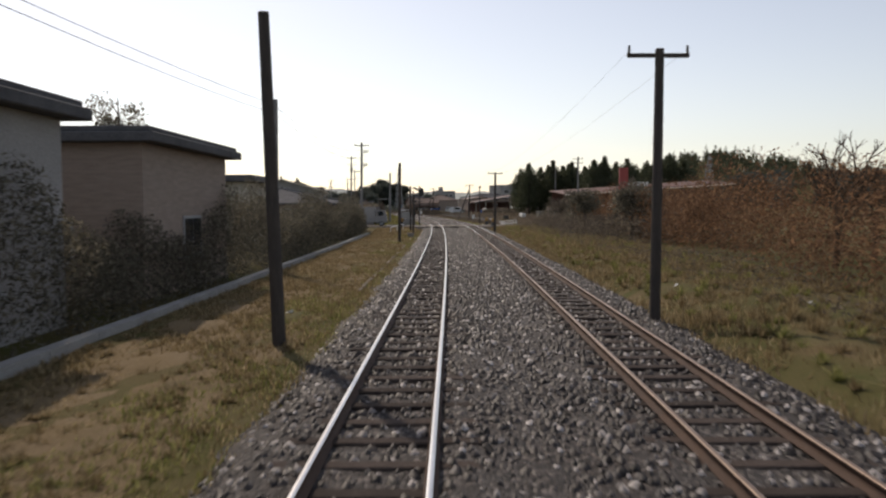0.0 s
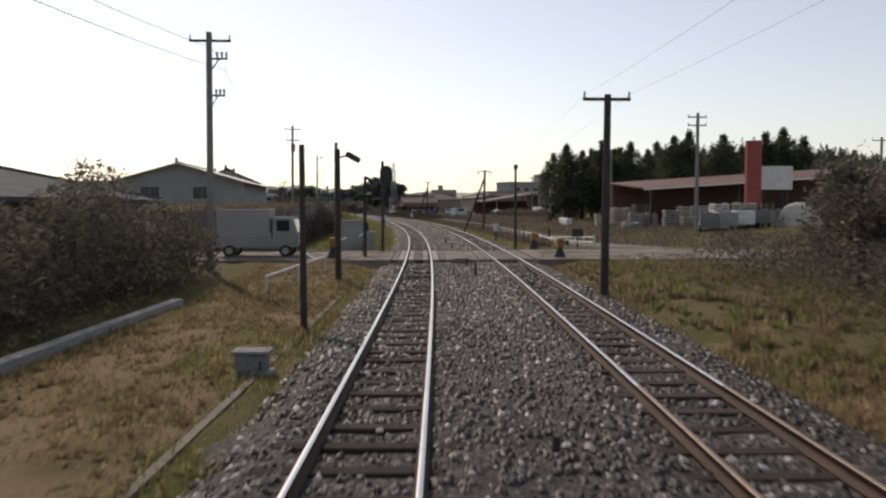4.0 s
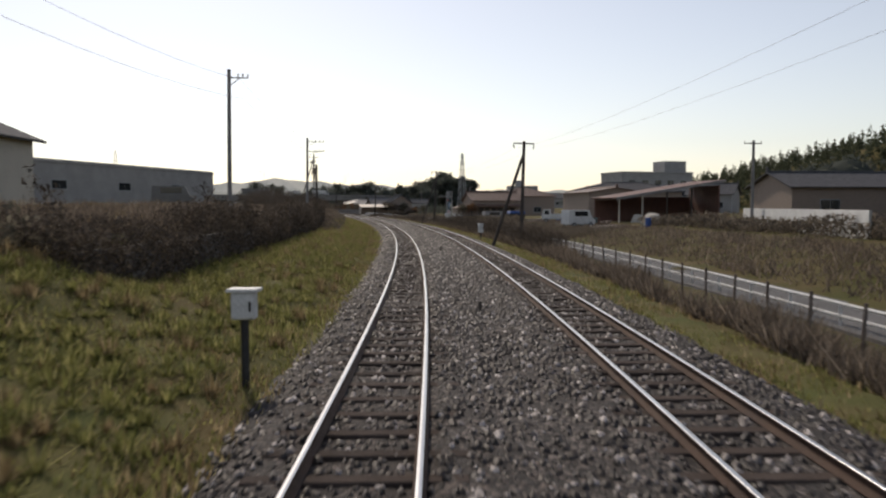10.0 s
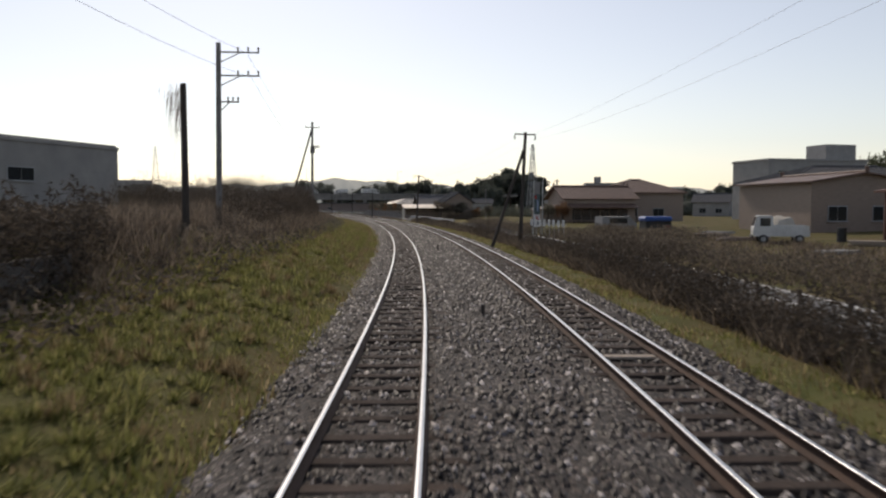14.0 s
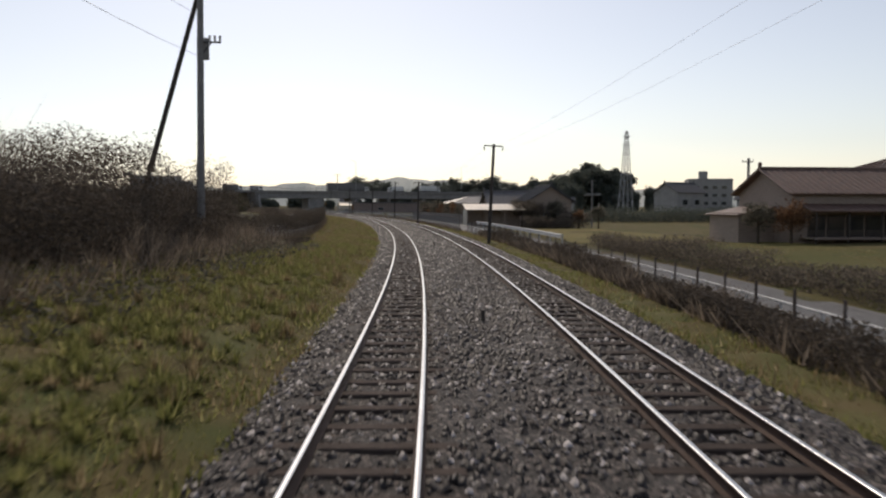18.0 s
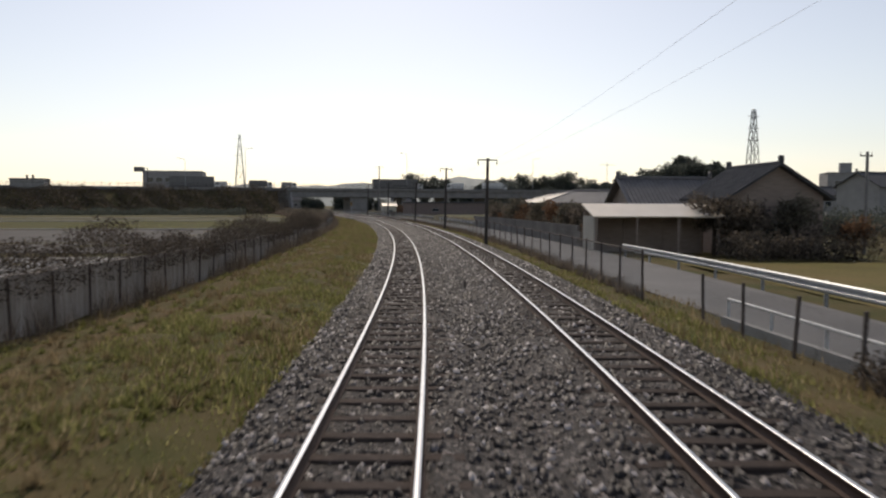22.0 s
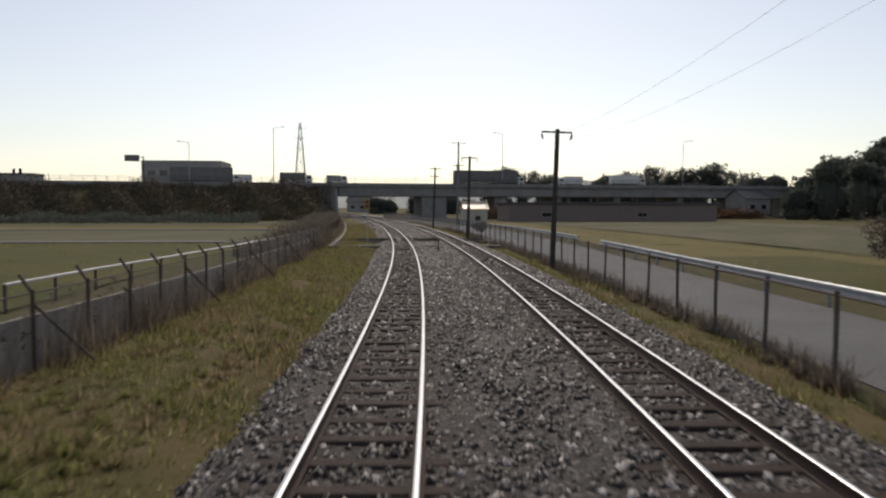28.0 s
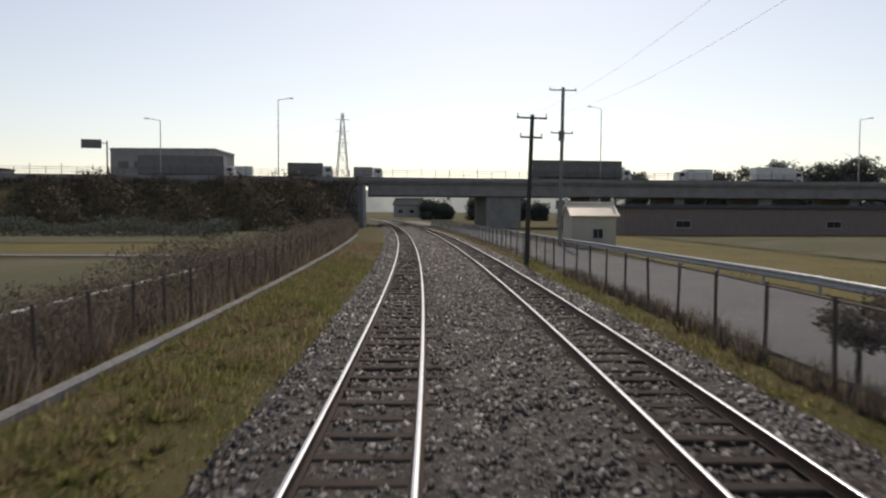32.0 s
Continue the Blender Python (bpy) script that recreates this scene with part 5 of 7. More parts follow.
W2 = [("f", -2.5, 0.9, 1.6, 1.2), ("f", 1.8, 0.9, 1.8, 1.2), ("l", 0, 0.9, 1.6, 1.2), ("r", 0, 0.9, 1.6, 1.2)]
house("house", "dark grey house with a flat overhanging roof behind the hedge", 13.5, -12.9, 8.5, 7, 4.3, 4.6, "flat", "wall_grey", "roof_tile", windows=W2)
house("house", "flat-roofed grey house behind the hedge", 25.5, -13.4, 9.5, 8, 4.15, 4.45, "flat", "wall_brown", "roof_tile", windows=W2)
house("house", "small cream house with a flat roof", 52, -16.0, 6.5, 6, 3.9, 4.2, "flat", "wall_cream", "roof_tile", windows=W2[2:])
house("house", "low house with a wide dark hipped roof near the crossing", 74, -15.4, 9.4, 12, 2.6, 3.95, "hip", "wall_brown", "roof_tile", windows=W2)
house("house", "low house with a grey hipped roof", 66, -27, 10, 10, 3.2, 5.0, "hip", "wall_cream", "roof_tile", windows=W2)
house("warehouse", "grey warehouse with a pale gabled sheet roof on the bank", 150, -25.5, 14, 22, 5.0, 7.0, "gable_s", "wall_grey", "sheet_roof", over=0.8, cat="warehouse", windows=[("f", -3, 0.9, 2, 1.4), ("f", 2.5, 0.9, 2, 1.4)])
house("house", "two-storey house with a grey gabled roof on the bank", 171, -24.5, 8, 9, 5.9, 7.6, "gable_s", "wall_cream", "roof_tile", windows=W2)
house("warehouse", "long low grey flat-roofed warehouse on the bank", 0, 0, 30, 45, 7.1, 7.3, "flat", "wall_grey", "wall_grey", over=0.1, cat="warehouse", base=1.0, windows=[("r", -12, 3.2, 2.4, 1.0), ("r", 0, 3.2, 2.4, 1.0), ("r", 12, 3.2, 2.4, 1.0)]).matrix_basis = pose(-70.4, 229.2, 1.0, 0, 0, -6.3)
house("shed", "brown boarded barn with a grey gabled roof", 209, 46, 16, 8, 4.2, 5.6, "gable", "wall_brown", "roof_tile", cat="barn", windows=[("f", -4, 1.2, 2, 1)])
barn = thing("open_barn", "open-fronted barn with a sloping sheet roof and bare posts", "barn", on_line(229, 34.5, gz(229, 34.5)))
part("roof", Shape().box(14.5, 9.5, 0.14, pose(0, 0, 4.05, 0, -9, 0)), M["brown_shed"], barn, "russet sheet roof")
part("fascia", Shape().box(14.4, 0.08, 0.3, pose(0, -4.72, 3.95, 0, -9, 0)), M["concrete_mid"], barn, "pale roof edge")
part("back_wall", Shape().box(13.6, 0.15, 3.2, pose(0, 4.2, 1.5)), M["brown_shed"], barn)
part("side_wall", Shape().box(0.15, 8.2, 4.6, pose(6.6, 0, 2.2)), M["brown_shed"], barn)
for x in (-6.6, -3.6, -0.4, 2.8):
    part("post", Shape().box(0.16, 0.16, 4.1 + 0.158 * x, pose(x, -4.3, (4.1 + 0.158 * x) / 2 - 0.1)), M["wall_cream"] if x < -3 else M["pole"], barn)
    part("beam", Shape().box(0.12, 8.4, 0.18, pose(x, 0, 3.8 + 0.158 * x)), M["pole"], barn)
house("house", "large two-storey house with a wide hipped roof", 262.5, 45, 17, 10, 4.6, 6.2, "hip", "wall_brown", "roof_tile", windows=W2, ribs=0.5)
house("house", "long brown boarded wing with a shallow dull roof beside the yard", 255, 37.5, 9, 12, 4.3, 5.0, "gable_s", "wall_brown", "brown_roof", windows=[("f", -2.2, 0.9, 1.6, 1.2), ("f", 1.8, 0.9, 1.8, 1.2)])
farmhouse = house("house", "long low farmhouse with tiled gabled roof and verandah", 302, 32.6, 11, 8, 3.4, 5.1, "gable", "wall_brown", "brown_roof", windows=W2[2:], ribs=0.5)
porch = part("verandah_roof", Shape().box(10.4, 2.2, 0.1, pose(0.2, -4.9, 2.55, 14, 0, 0)), M["brown_roof"], farmhouse, "sloping tiled verandah roof")
for i in range(21):
    part("roof_rib", Shape().tube((-4.9 + i * 0.5, -5.95, 2.34), (-4.9 + i * 0.5, -3.95, 2.84), 0.05, n=5), M["brown_roof"], porch)
for i in range(5):
    part("verandah_post", Shape().box(0.12, 0.12, 2.4, pose(-4.6 + i * 2.4, -5.7, 1.1)), M["pole"], farmhouse)
for i in range(6):
    door = part("sliding_door", Shape().box(1.3, 0.06, 1.8, pose(-3.6 + i * 1.45, -4.04, 1.1)), M["pole"], farmhouse, "dark wooden sliding door")
    part("pane", Shape().box(1.1, 0.03, 0.9, pose(-3.6 + i * 1.45, -4.08, 1.4)), M["glass"], door)
part("verandah_floor", Shape().box(10.2, 1.8, 0.12, pose(0.2, -4.95, 0.38), edge=0.02), M["wall_brown"], farmhouse)
shop = part("lean_to", Shape().box(3.4, 5.0, 2.3, pose(-6.6, 0.8, 1.0), edge=0.02), M["wall_brown"], farmhouse, "low lean-to on the gable side")
part("lean_to_roof", Shape().box(3.9, 5.6, 0.1, pose(-6.7, 0.8, 2.35, 0, -12, 0)), M["brown_roof"], shop)
house("house", "larger house with a dark hipped roof beside the field", 308, 42.5, 12, 10, 4.3, 6.4, "hip", "wall_brown", "brown_roof", windows=W2, ribs=0.5)
house("house", "traditional house with a ribbed grey tile roof", 355.9, 18.7, 6.2, 5.8, 2.45, 4.3, "gable", "wall_brown", "glazed_tile", windows=W2[:1], ribs=0.3)
house("house", "house wing with a tiled gable facing the field", 349.6, 22.3, 6.0, 6.4, 3.05, 4.9, "gable_s", "wall_brown", "roof_tile", windows=[("f", 0, 1.0, 1.8, 1.0)], ribs=0.3)
house("house", "house with a ribbed hipped tile roof behind a garden wall", 378.5, 20.2, 11.9, 8, 2.6, 3.85, "hip", "wall_brown", "glazed_tile", windows=W2, ribs=0.3)
house("house", "small house with a grey hipped roof before the bridge", 410, 27.4, 10.5, 8, 2.9, 4.2, "hip", "wall_brown", "glazed_tile", windows=W2, ribs=0.4)
an = thing("roof_antenna", "thin television antenna on the ribbed roof", "antenna", on_line(355.9, 14.4, 4.2))
part("mast", Shape().tube((0, 0, -0.2), (0, 0, 1.3), 0.02, n=6), M["dark_steel"], an)
part("boom", Shape().tube((-0.55, 0, 1.15), (0.55, 0, 1.15), 0.015, n=6), M["dark_steel"], an)
for i in range(6):
    part("element", Shape().tube((-0.5 + i * 0.2, -0.3, 1.15), (-0.5 + i * 0.2, 0.3, 1.15), 0.008, n=5), M["dark_steel"], an)
up = wooden_pole(6.5, [(0.25, 0.4, "up")], "pole_concrete", 0.12, label="grey utility pole behind the houses")
up.matrix_basis = on_line(347, 28.4, gz(347, 28.4))
house("shed", "small hut with a pale shining roof near the bridge", 501, 14.6, 3.6, 3.4, 2.1, 2.95, "gable", "wall_cream", "sheet_roof", cat="hut", over=0.25, windows=[("f", 0.3, 0.8, 0.8, 0.8)])
house("factory", "long low dull russet building beyond the bridge road", 541, 52, 46, 10, 2.9, 3.4, "flat", "factory_wall", "roof_tile", cat="factory", windows=[("f", -15, 1, 2, 0.9), ("f", 6, 1, 2, 0.9)])
house("apartment_building", "flat-roofed brown apartment block on the far slope", 329, 89, 22, 12, 10.9, 11.2, "flat", "wall_grey", "wall_grey", cat="apartment block", over=0.2, windows=[("f", -8 + 4 * i, 2.2 + 3 * j, 2, 1.4) for i in range(5) for j in range(3)])
house("office_building", "flat-roofed grey building beyond the highway", 0, 0, 20, 14, 13.6, 13.8, "flat", "wall_grey", "wall_grey", cat="office building", over=0.1, base=-0.9, windows=[("f", -7.5 + 3 * i, 8 + 3 * j, 2, 1.4) for i in range(6) for j in range(2)]).matrix_basis = pose(-228, 523, -0.9, 0, 0, 32)
house("apartment_building", "distant grey building with a stair tower", 0, 0, 16, 12, 12.0, 12.2, "flat", "wall_grey", "wall_grey", cat="apartment block", over=0.1, base=-0.5, windows=[("f", -5 + 3.3 * i, 3 + 3 * j, 1.8, 1.3) for i in range(4) for j in range(3)]).matrix_basis = pose(-6, 556, -0.5, 0, 0, 5)

# a lean-to garage with a shining sheet roof
garage = thing("garage", "lean-to garage with a pale shining sheet roof beside the road", "garage", on_line(347.5, 14.7, gz(347.5, 14.7)))
part("roof", Shape().box(8.2, 3.0, 0.08, pose(0, -0.25, 2.7, 15, 0, 0)), M["sheet_roof"], garage, "pale sheet metal roof")
for x in (-3.8, -1.3, 1.3, 3.8):
    for y in (-1.4, 1.2):
        part("post", Shape().box(0.12, 0.12, 2.6 + y * 0.18, pose(x, y, 1.25 + y * 0.09)), M["wall_brown"], garage)
part("back_wall", Shape().box(7.9, 0.1, 2.7, pose(0, 1.3, 1.3)), M["wall_brown"], garage)
part("side_wall", Shape().box(0.1, 2.5, 2.4, pose(-3.9, 0, 1.15)), M["wall_cream"], garage)

# garden wall of concrete blocks along the road
gw = thing("garden_wall", "dark weathered concrete block garden wall along the road", "wall")
for i, s in enumerate(np.arange(351, 396, 1.6)):
    for r in range(4):
        off = 0.8 if r % 2 else 0
        strip("block", M["dark_concrete"], gw, float(s) + off, float(s) + off + 1.58, 11.15, 11.3, -0.6 + r * 0.4, -0.205 + r * 0.4, step=1.5)
lw = thing("white_wall", "long white plastered wall in front of the barn", "wall")
for i in range(8):
    a, b = on_line(178 + i * 3, 27 + i * 0.55, 0), on_line(181 + i * 3, 27.55 + i * 0.55, 0)
    p0, p1 = a.translation, b.translation
    c = (p0 + p1) / 2
    part("wall_panel", Shape().box((p1 - p0).length - 0.02, 0.16, 1.8, pose(c.x, c.y, 1.1, 0, 0, math.degrees(math.atan2(p1.y - p0.y, p1.x - p0.x))), edge=0.01), M["white_paint"], lw)

# the yard beyond the crossing: open shed, red sign, stacked goods
shed = thing("open_shed", "long open-fronted shed with a dark russet roof in the yard", "shed", on_line(134, 38, gz(134, 38)))
part("roof", Shape().box(30, 12, 0.16, pose(0, 0, 4.85, 4, -3.6, 0)), M["brown_shed"], shed)
part("fascia", Shape().box(30, 0.1, 0.24, pose(0, -6.02, 4.36, 0, -3.6, 0)), M["sheet_roof"], shed, "pale fascia board")
part("back_wall", Shape().box(29, 0.15, 4.6, pose(0, 5.6, 2.2)), M["brown_shed"], shed)
for i in range(7):
    part("post", Shape().box(0.2, 0.2, 4.4 + 0.063 * (-14 + i * 4.66), pose(-14 + i * 4.66, -5.4, 2.1 + 0.0315 * (-14 + i * 4.66))), M["dark_steel"], shed)
pyl = thing("sign_pylon", "tall red roadside sign pylon", "sign", on_line(120.5, 30.5, gz(120.5, 30.5)))
part("panel", Shape().box(1.4, 0.5, 6.2, pose(0, 0, 4.7), edge=0.05), M["faded_red"], pyl)
part("foot", Shape().box(1.2, 0.4, 2.0, pose(0, 0, 0.8)), M["dark_steel"], pyl)
bb = thing("billboard", "white shop board beside the red pylon", "sign", on_line(122, 33.5, gz(122, 33.5)))
part("board", Shape().box(3.2, 0.2, 2.2, pose(0, 0, 4.4), edge=0.03), M["white_paint"], bb)
for x in (-1.2, 1.2):
    part("leg", Shape().tube((x, 0, -0.3), (x, 0, 3.4), 0.08, n=8), M["dark_steel"], bb)

# odds and ends in the yards beside the road
yard_rng = random.Random(23)


def timber_pile(s, lat, n, length, mat, turn):
    t = thing("timber_pile", "untidy pile of sawn boards lying in the yard", "timber", on_line(s, lat, gz(s, lat), turn), "timber piles in the yards")
    for i in range(n):
        row = i // 4
        part("board", Shape().box(length * yard_rng.uniform(0.8, 1.0), 0.24, 0.09, pose(yard_rng.uniform(-0.2, 0.2), -0.5 + (i % 4) * 0.3 + yard_rng.uniform(-0.05, 0.05), 0.06 + row * 0.1, 0, 0, yard_rng.uniform(-7, 7)), edge=0.01), M[mat], t)


for s, lat, n, length, mat, turn in ((206, 19.5, 12, 3.2, "plank", 10), (211, 22, 8, 2.6, "wall_brown", 35), (216, 19, 10, 3.4, "plank", -12), (221, 24.5, 14, 3.0, "wall_brown", 60), (226, 20.5, 8, 2.4, "concrete", 15), (231, 25.8, 12, 2.8, "plank", -30), (240, 22.4, 10, 3.6, "wall_brown", 8), (247, 23.5, 12, 3.0, "plank", 25), (252, 26.5, 8, 2.6, "concrete", -20)):
    timber_pile(s, lat, n, length, mat, turn)
for i, (s, lat, mat) in enumerate(((209, 25, "blue"), (218.5, 22.6, "pale_teal"), (219.4, 23.2, "brown_shed"), (236, 27, "dark_steel"), (243.5, 26, "blue"), (244.4, 26.4, "truck_grey"), (250.5, 21.5, "brown_shed"))):
    dr = thing("steel_drum", "weathered steel drum standing in the yard", "drum", on_line(s, lat, gz(s, lat)), "drums in the yards")
    part("drum", Shape().tube((0, 0, -0.02), (0, 0, 0.88), 0.29, n=16), M[mat], dr)
    for z in (0.29, 0.58, 0.87):
        part("hoop", Shape().tube((0, 0, z - 0.015), (0, 0, z + 0.015), 0.305, n=16), M[mat], dr)
for s, lat, w, h in ((214, 27.5, 3.2, 1.3), (224, 30, 2.4, 1.0), (248.5, 30, 3.0, 1.5), (120, 27, 3.4, 1.7), (118, 33.5, 3.8, 2.1), (116.5, 39, 3.0, 1.5)):
    hp = thing("covered_heap", "heap of materials under a pale dirty sheet", "tarpaulin", on_line(s, lat, gz(s, lat), yard_rng.uniform(0, 90)))
    hs2 = Shape()
    n = 10
    for i in range(n + 1):
        for j in range(n + 1):
            u, v = i / n * 2 - 1, j / n * 2 - 1
            hs2.v.append((u * w / 2, v * w * 0.35, max(-0.03, h * (1 - u ** 4) * (1 - v ** 4) + 0.08 * math.sin(6 * u + 4 * v) - 0.08)))
    for i in range(n):
        for j in range(n):
            a = i * (n + 1) + j
            hs2.f.append((a, a + 1, a + n + 2, a + n + 1))
            hs2.mi.append(0)
    part("sheet", hs2, M["wall_cream"], hp)

stack_rng = random.Random(11)


def pallet_stack(s, lat, n, mat, w=1.3):
    t = thing("pallet_stack", "stack of pale boards and pallets in the yard", "pallets", on_line(s, lat, gz(s, lat), stack_rng.uniform(-12, 12)), "stacked goods in the yard")
    for i in range(n):
        part("pallet", Shape().box(w, 1.1, 0.12, pose(stack_rng.uniform(-0.05, 0.05), 0, 0.1 + i * 0.24), edge=0.01), M[mat], t)
        for x in (-w * 0.4, w * 0.4):
            part("bearer", Shape().box(0.1, 1.05, 0.11, pose(x, 0, 0.216 + i * 0.24)), M["wall_brown"], t)


for i in range(10):
    pallet_stack(stack_rng.uniform(130, 146), 26 + i * 2.6, stack_rng.randint(5, 9), stack_rng.choice(["white_paint", "wall_cream", "concrete", "concrete"]), stack_rng.uniform(1.2, 2.4))
for i in range(8):
    pallet_stack(stack_rng.uniform(126, 132), 19 + i * 2.7, stack_rng.randint(5, 9), stack_rng.choice(["white_paint", "wall_cream", "concrete"]), stack_rng.uniform(1.4, 2.3))
for i in range(15):
    pallet_stack(stack_rng.uniform(117, 127), 18.8 + i * 2.1, stack_rng.randint(3, 9), stack_rng.choice(["white_paint", "wall_cream", "concrete", "concrete_mid"]), stack_rng.uniform(1.3, 2.1))
for s, lat in ((139, 18.0), (141.2, 18.4), (143.4, 18.8)):
    t = thing("concrete_block", "white concrete block at the edge of the yard", "concrete block", on_line(s, lat, gz(s, lat)), "white blocks at the yard")
    part("block", Shape().box(0.7, 2.0, 0.75, pose(0, 0, 0.35), edge=0.04), M["white_paint"], t)


# ---- vehicles ----
def car(s, lat, turn, paint, label, tall=1.9, length=3.4, name="van", bed=False):
    t = thing(name, label, "van" if name == "van" else name.split("_")[-1], on_line(s, lat, gz(s, lat) if not 85 < s < 93 else -0.02, turn))
    h = length / 2
    prof = [(-h, 0.35), (h, 0.35), (h, 0.85), (h - 0.35, 1.05), (h - 0.75, tall), (-h + 0.1, tall), (-h, tall * 0.6)] if not bed else [(-h, 0.45), (h, 0.45), (h, 0.95), (h - 0.25, tall), (h - 1.15, tall), (h - 1.2, 0.85), (-h, 0.85)]
    body = part("body", Shape().prism(prof, 1.45), M[paint], t)
    part("windscreen", Shape().box(0.04, 1.25, 0.62, pose(h - 0.56 if not bed else h - 0.14, 0, (tall + 1.05) / 2, 0, -25 if not bed else -15, 0)), M["glass"], body)
    for sy in (-1, 1):
        part("side_window", Shape().box(length * 0.5 if not bed else 0.6, 0.02, 0.5, pose(-0.1 if not bed else h - 0.7, sy * 0.73, tall - 0.4)), M["glass"], body)
        part("headlight", Shape().box(0.04, 0.26, 0.16, pose(h + 0.01, sy * 0.5, 0.72), edge=0.02), M["insulator"], body)
        for x in (-h + 0.6, h - 0.6):
            wh = part("wheel", Shape().tube((x, sy * 0.72 - 0.08, 0.28), (x, sy * 0.72 + 0.08, 0.28), 0.28, n=18), M["black"], t)
            part("rim", Shape().tube((x, sy * 0.72 - 0.09, 0.28), (x, sy * 0.72 + 0.09, 0.28), 0.16, n=12), M["steel"], wh)
    part("bumper", Shape().box(0.1, 1.4, 0.2, pose(h + 0.03, 0, 0.45), edge=0.03), M["black"], body)
    if bed:
        for sy in (-1, 1):
            part("side_board", Shape().box(length - 1.3, 0.04, 0.3, pose(-0.6, sy * 0.7, 1.0)), M[paint], t)
    return t


tr = car(88.8, -8.3, 0, "wall_grey", "small pale grey box truck waiting at the level crossing", 1.85, 3.8, "box_truck", True)
part("cargo_box", Shape().box(2.45, 1.5, 1.35, pose(-0.65, 0, 1.55), edge=0.03), M["wall_grey"], tr)
car(236.5, 23.2, 160, "white_paint", "small white flatbed truck parked in a yard", 1.75, 3.3, "kei_truck", True)
car(212, 18.6, 20, "white_paint", "white van parked beside the sheds", 1.85, 3.3)
car(262, 21.0, 10, "wall_grey", "grey car parked beside the field", 1.5, 3.8, "parked_car")
car(560, 65, 0, "white_paint", "white van parked below the highway bridge", 2.0, 4.4)
car(559, 71.5, 0, "wall_grey", "pale car parked below the highway bridge", 1.5, 4.2, "parked_car")
car(206, -21, 10, "truck_grey", "dark small truck parked on the bank", 1.9, 3.6, "parked_truck")
for i in range(4):
    car(112 + i * 2.4, 22.5 + 2.6 * i, 75, ("truck_grey", "wall_grey", "white_paint")[i % 3], "parked car in the yard before the shed", 1.5, 3.8, "parked_car")
bl = thing("blue_container", "blue tarpaulin-covered container beside the sheds", "container", on_line(262, 25, gz(262, 25)))
part("tub", Shape().box(2.6, 1.8, 1.0, pose(0, 0, 0.5), edge=0.05), M["dark_steel"], bl)
part("cover", Shape().box(2.8, 2.0, 0.5, pose(0, 0, 1.15), edge=0.15), M["blue"], bl)
tp = thing("tarpaulin_heap", "heap under a shining pale blue tarpaulin on the bank", "tarpaulin", on_line(128.5, -11.4, gz(128.5, -11.4)))
tsh = Shape()
n = 12
for i in range(n + 1):
    for j in range(n + 1):
        u, v = i / n * 2 - 1, j / n * 2 - 1
        tsh.v.append((u * 1.3, v * 1.8, max(0.02, 0.55 * (1 - u * u) * (1 - v * v) + 0.07 * math.sin(7 * u + 3 * v) + 0.05 * math.sin(11 * v))))
for i in range(n):
    for j in range(n):
        a = i * (n + 1) + j
        tsh.f.append((a, a + 1, a + n + 2, a + n + 1))
        tsh.mi.append(0)
part("sheet", tsh, M["tarp"], tp)

# twin sign pillars with a row of white plates by the road
pil = thing("sign_pillar", "tall faded roadside sign pillar with a red rice mark", "sign", on_line(262.4, 13.25, 0))
part("panel", Shape().box(0.56, 0.2, 1.2, pose(0, 0, 4.0), edge=0.02), M["concrete_mid"], pil, "grey top panel")
mid = part("panel", Shape().box(0.56, 0.18, 1.95, pose(0, 0, 2.42), edge=0.02), M["pale_teal"], pil, "faded dark teal panel")
part("picture_bar", Shape().box(0.14, 0.01, 1.1, pose(0.05, -0.095, 2.3)), M["tarp"], mid)
part("picture_bar", Shape().box(0.2, 0.01, 0.3, pose(-0.15, -0.095, 3.1)), M["red"], mid)
low = part("panel", Shape().box(0.56, 0.18, 1.2, pose(0, 0, 0.82), edge=0.02), M["white_paint"], pil, "white lower panel")
for x, z, w, h, r in ((0, 1.1, 0.36, 0.05, 0), (0, 1.1, 0.05, 0.5, 0), (-0.11, 1.24, 0.05, 0.17, -28), (0.11, 1.24, 0.05, 0.17, 28), (-0.11, 0.97, 0.05, 0.26, 38), (0.11, 0.97, 0.05, 0.26, -38)):
    part("rice_mark_stroke", Shape().box(w, 0.01, h, pose(x, -0.095, z, 0, r, 0)), M["red"], low)
part("lettering_bar", Shape().box(0.3, 0.01, 0.34, pose(0, -0.095, 0.58)), M["truck_grey"], low)
for x in (-0.32, 0.55):
    part("side_post", Shape().box(0.09, 0.12, 4.7 + gz(262.4, 13.25) * -1, pose(x, 0.02, (4.7 + gz(262.4, 13.25)) / 2)), M["steel"], pil)
plates = thing("delineator_fence", "row of white reflective plates on a low rail", "road barrier", on_line(259, 12.7, gz(259, 12.7) + 0.35, 0))
part("rail", Shape().box(0.06, 7.5, 0.08, pose(0.6, -0.5, 0.9, 0, 0, 12)), M["steel"], plates)
for i in range(8):
    m = pose(0.6, -0.5, 0, 0, 0, 12) @ pose(0, -3.3 + i * 0.94, 0, 0, 0, 0)
    pl = part("plate", Shape().box(0.04, 0.42, 0.6, m @ pose(-0.06, 0, 1.0), edge=0.01), M["white_paint"], plates)
    part("stake", Shape().tube(tuple(m @ Vector((0, 0, -0.7))), tuple(m @ Vector((0, 0, 0.95))), 0.03, n=6), M["steel"], plates)


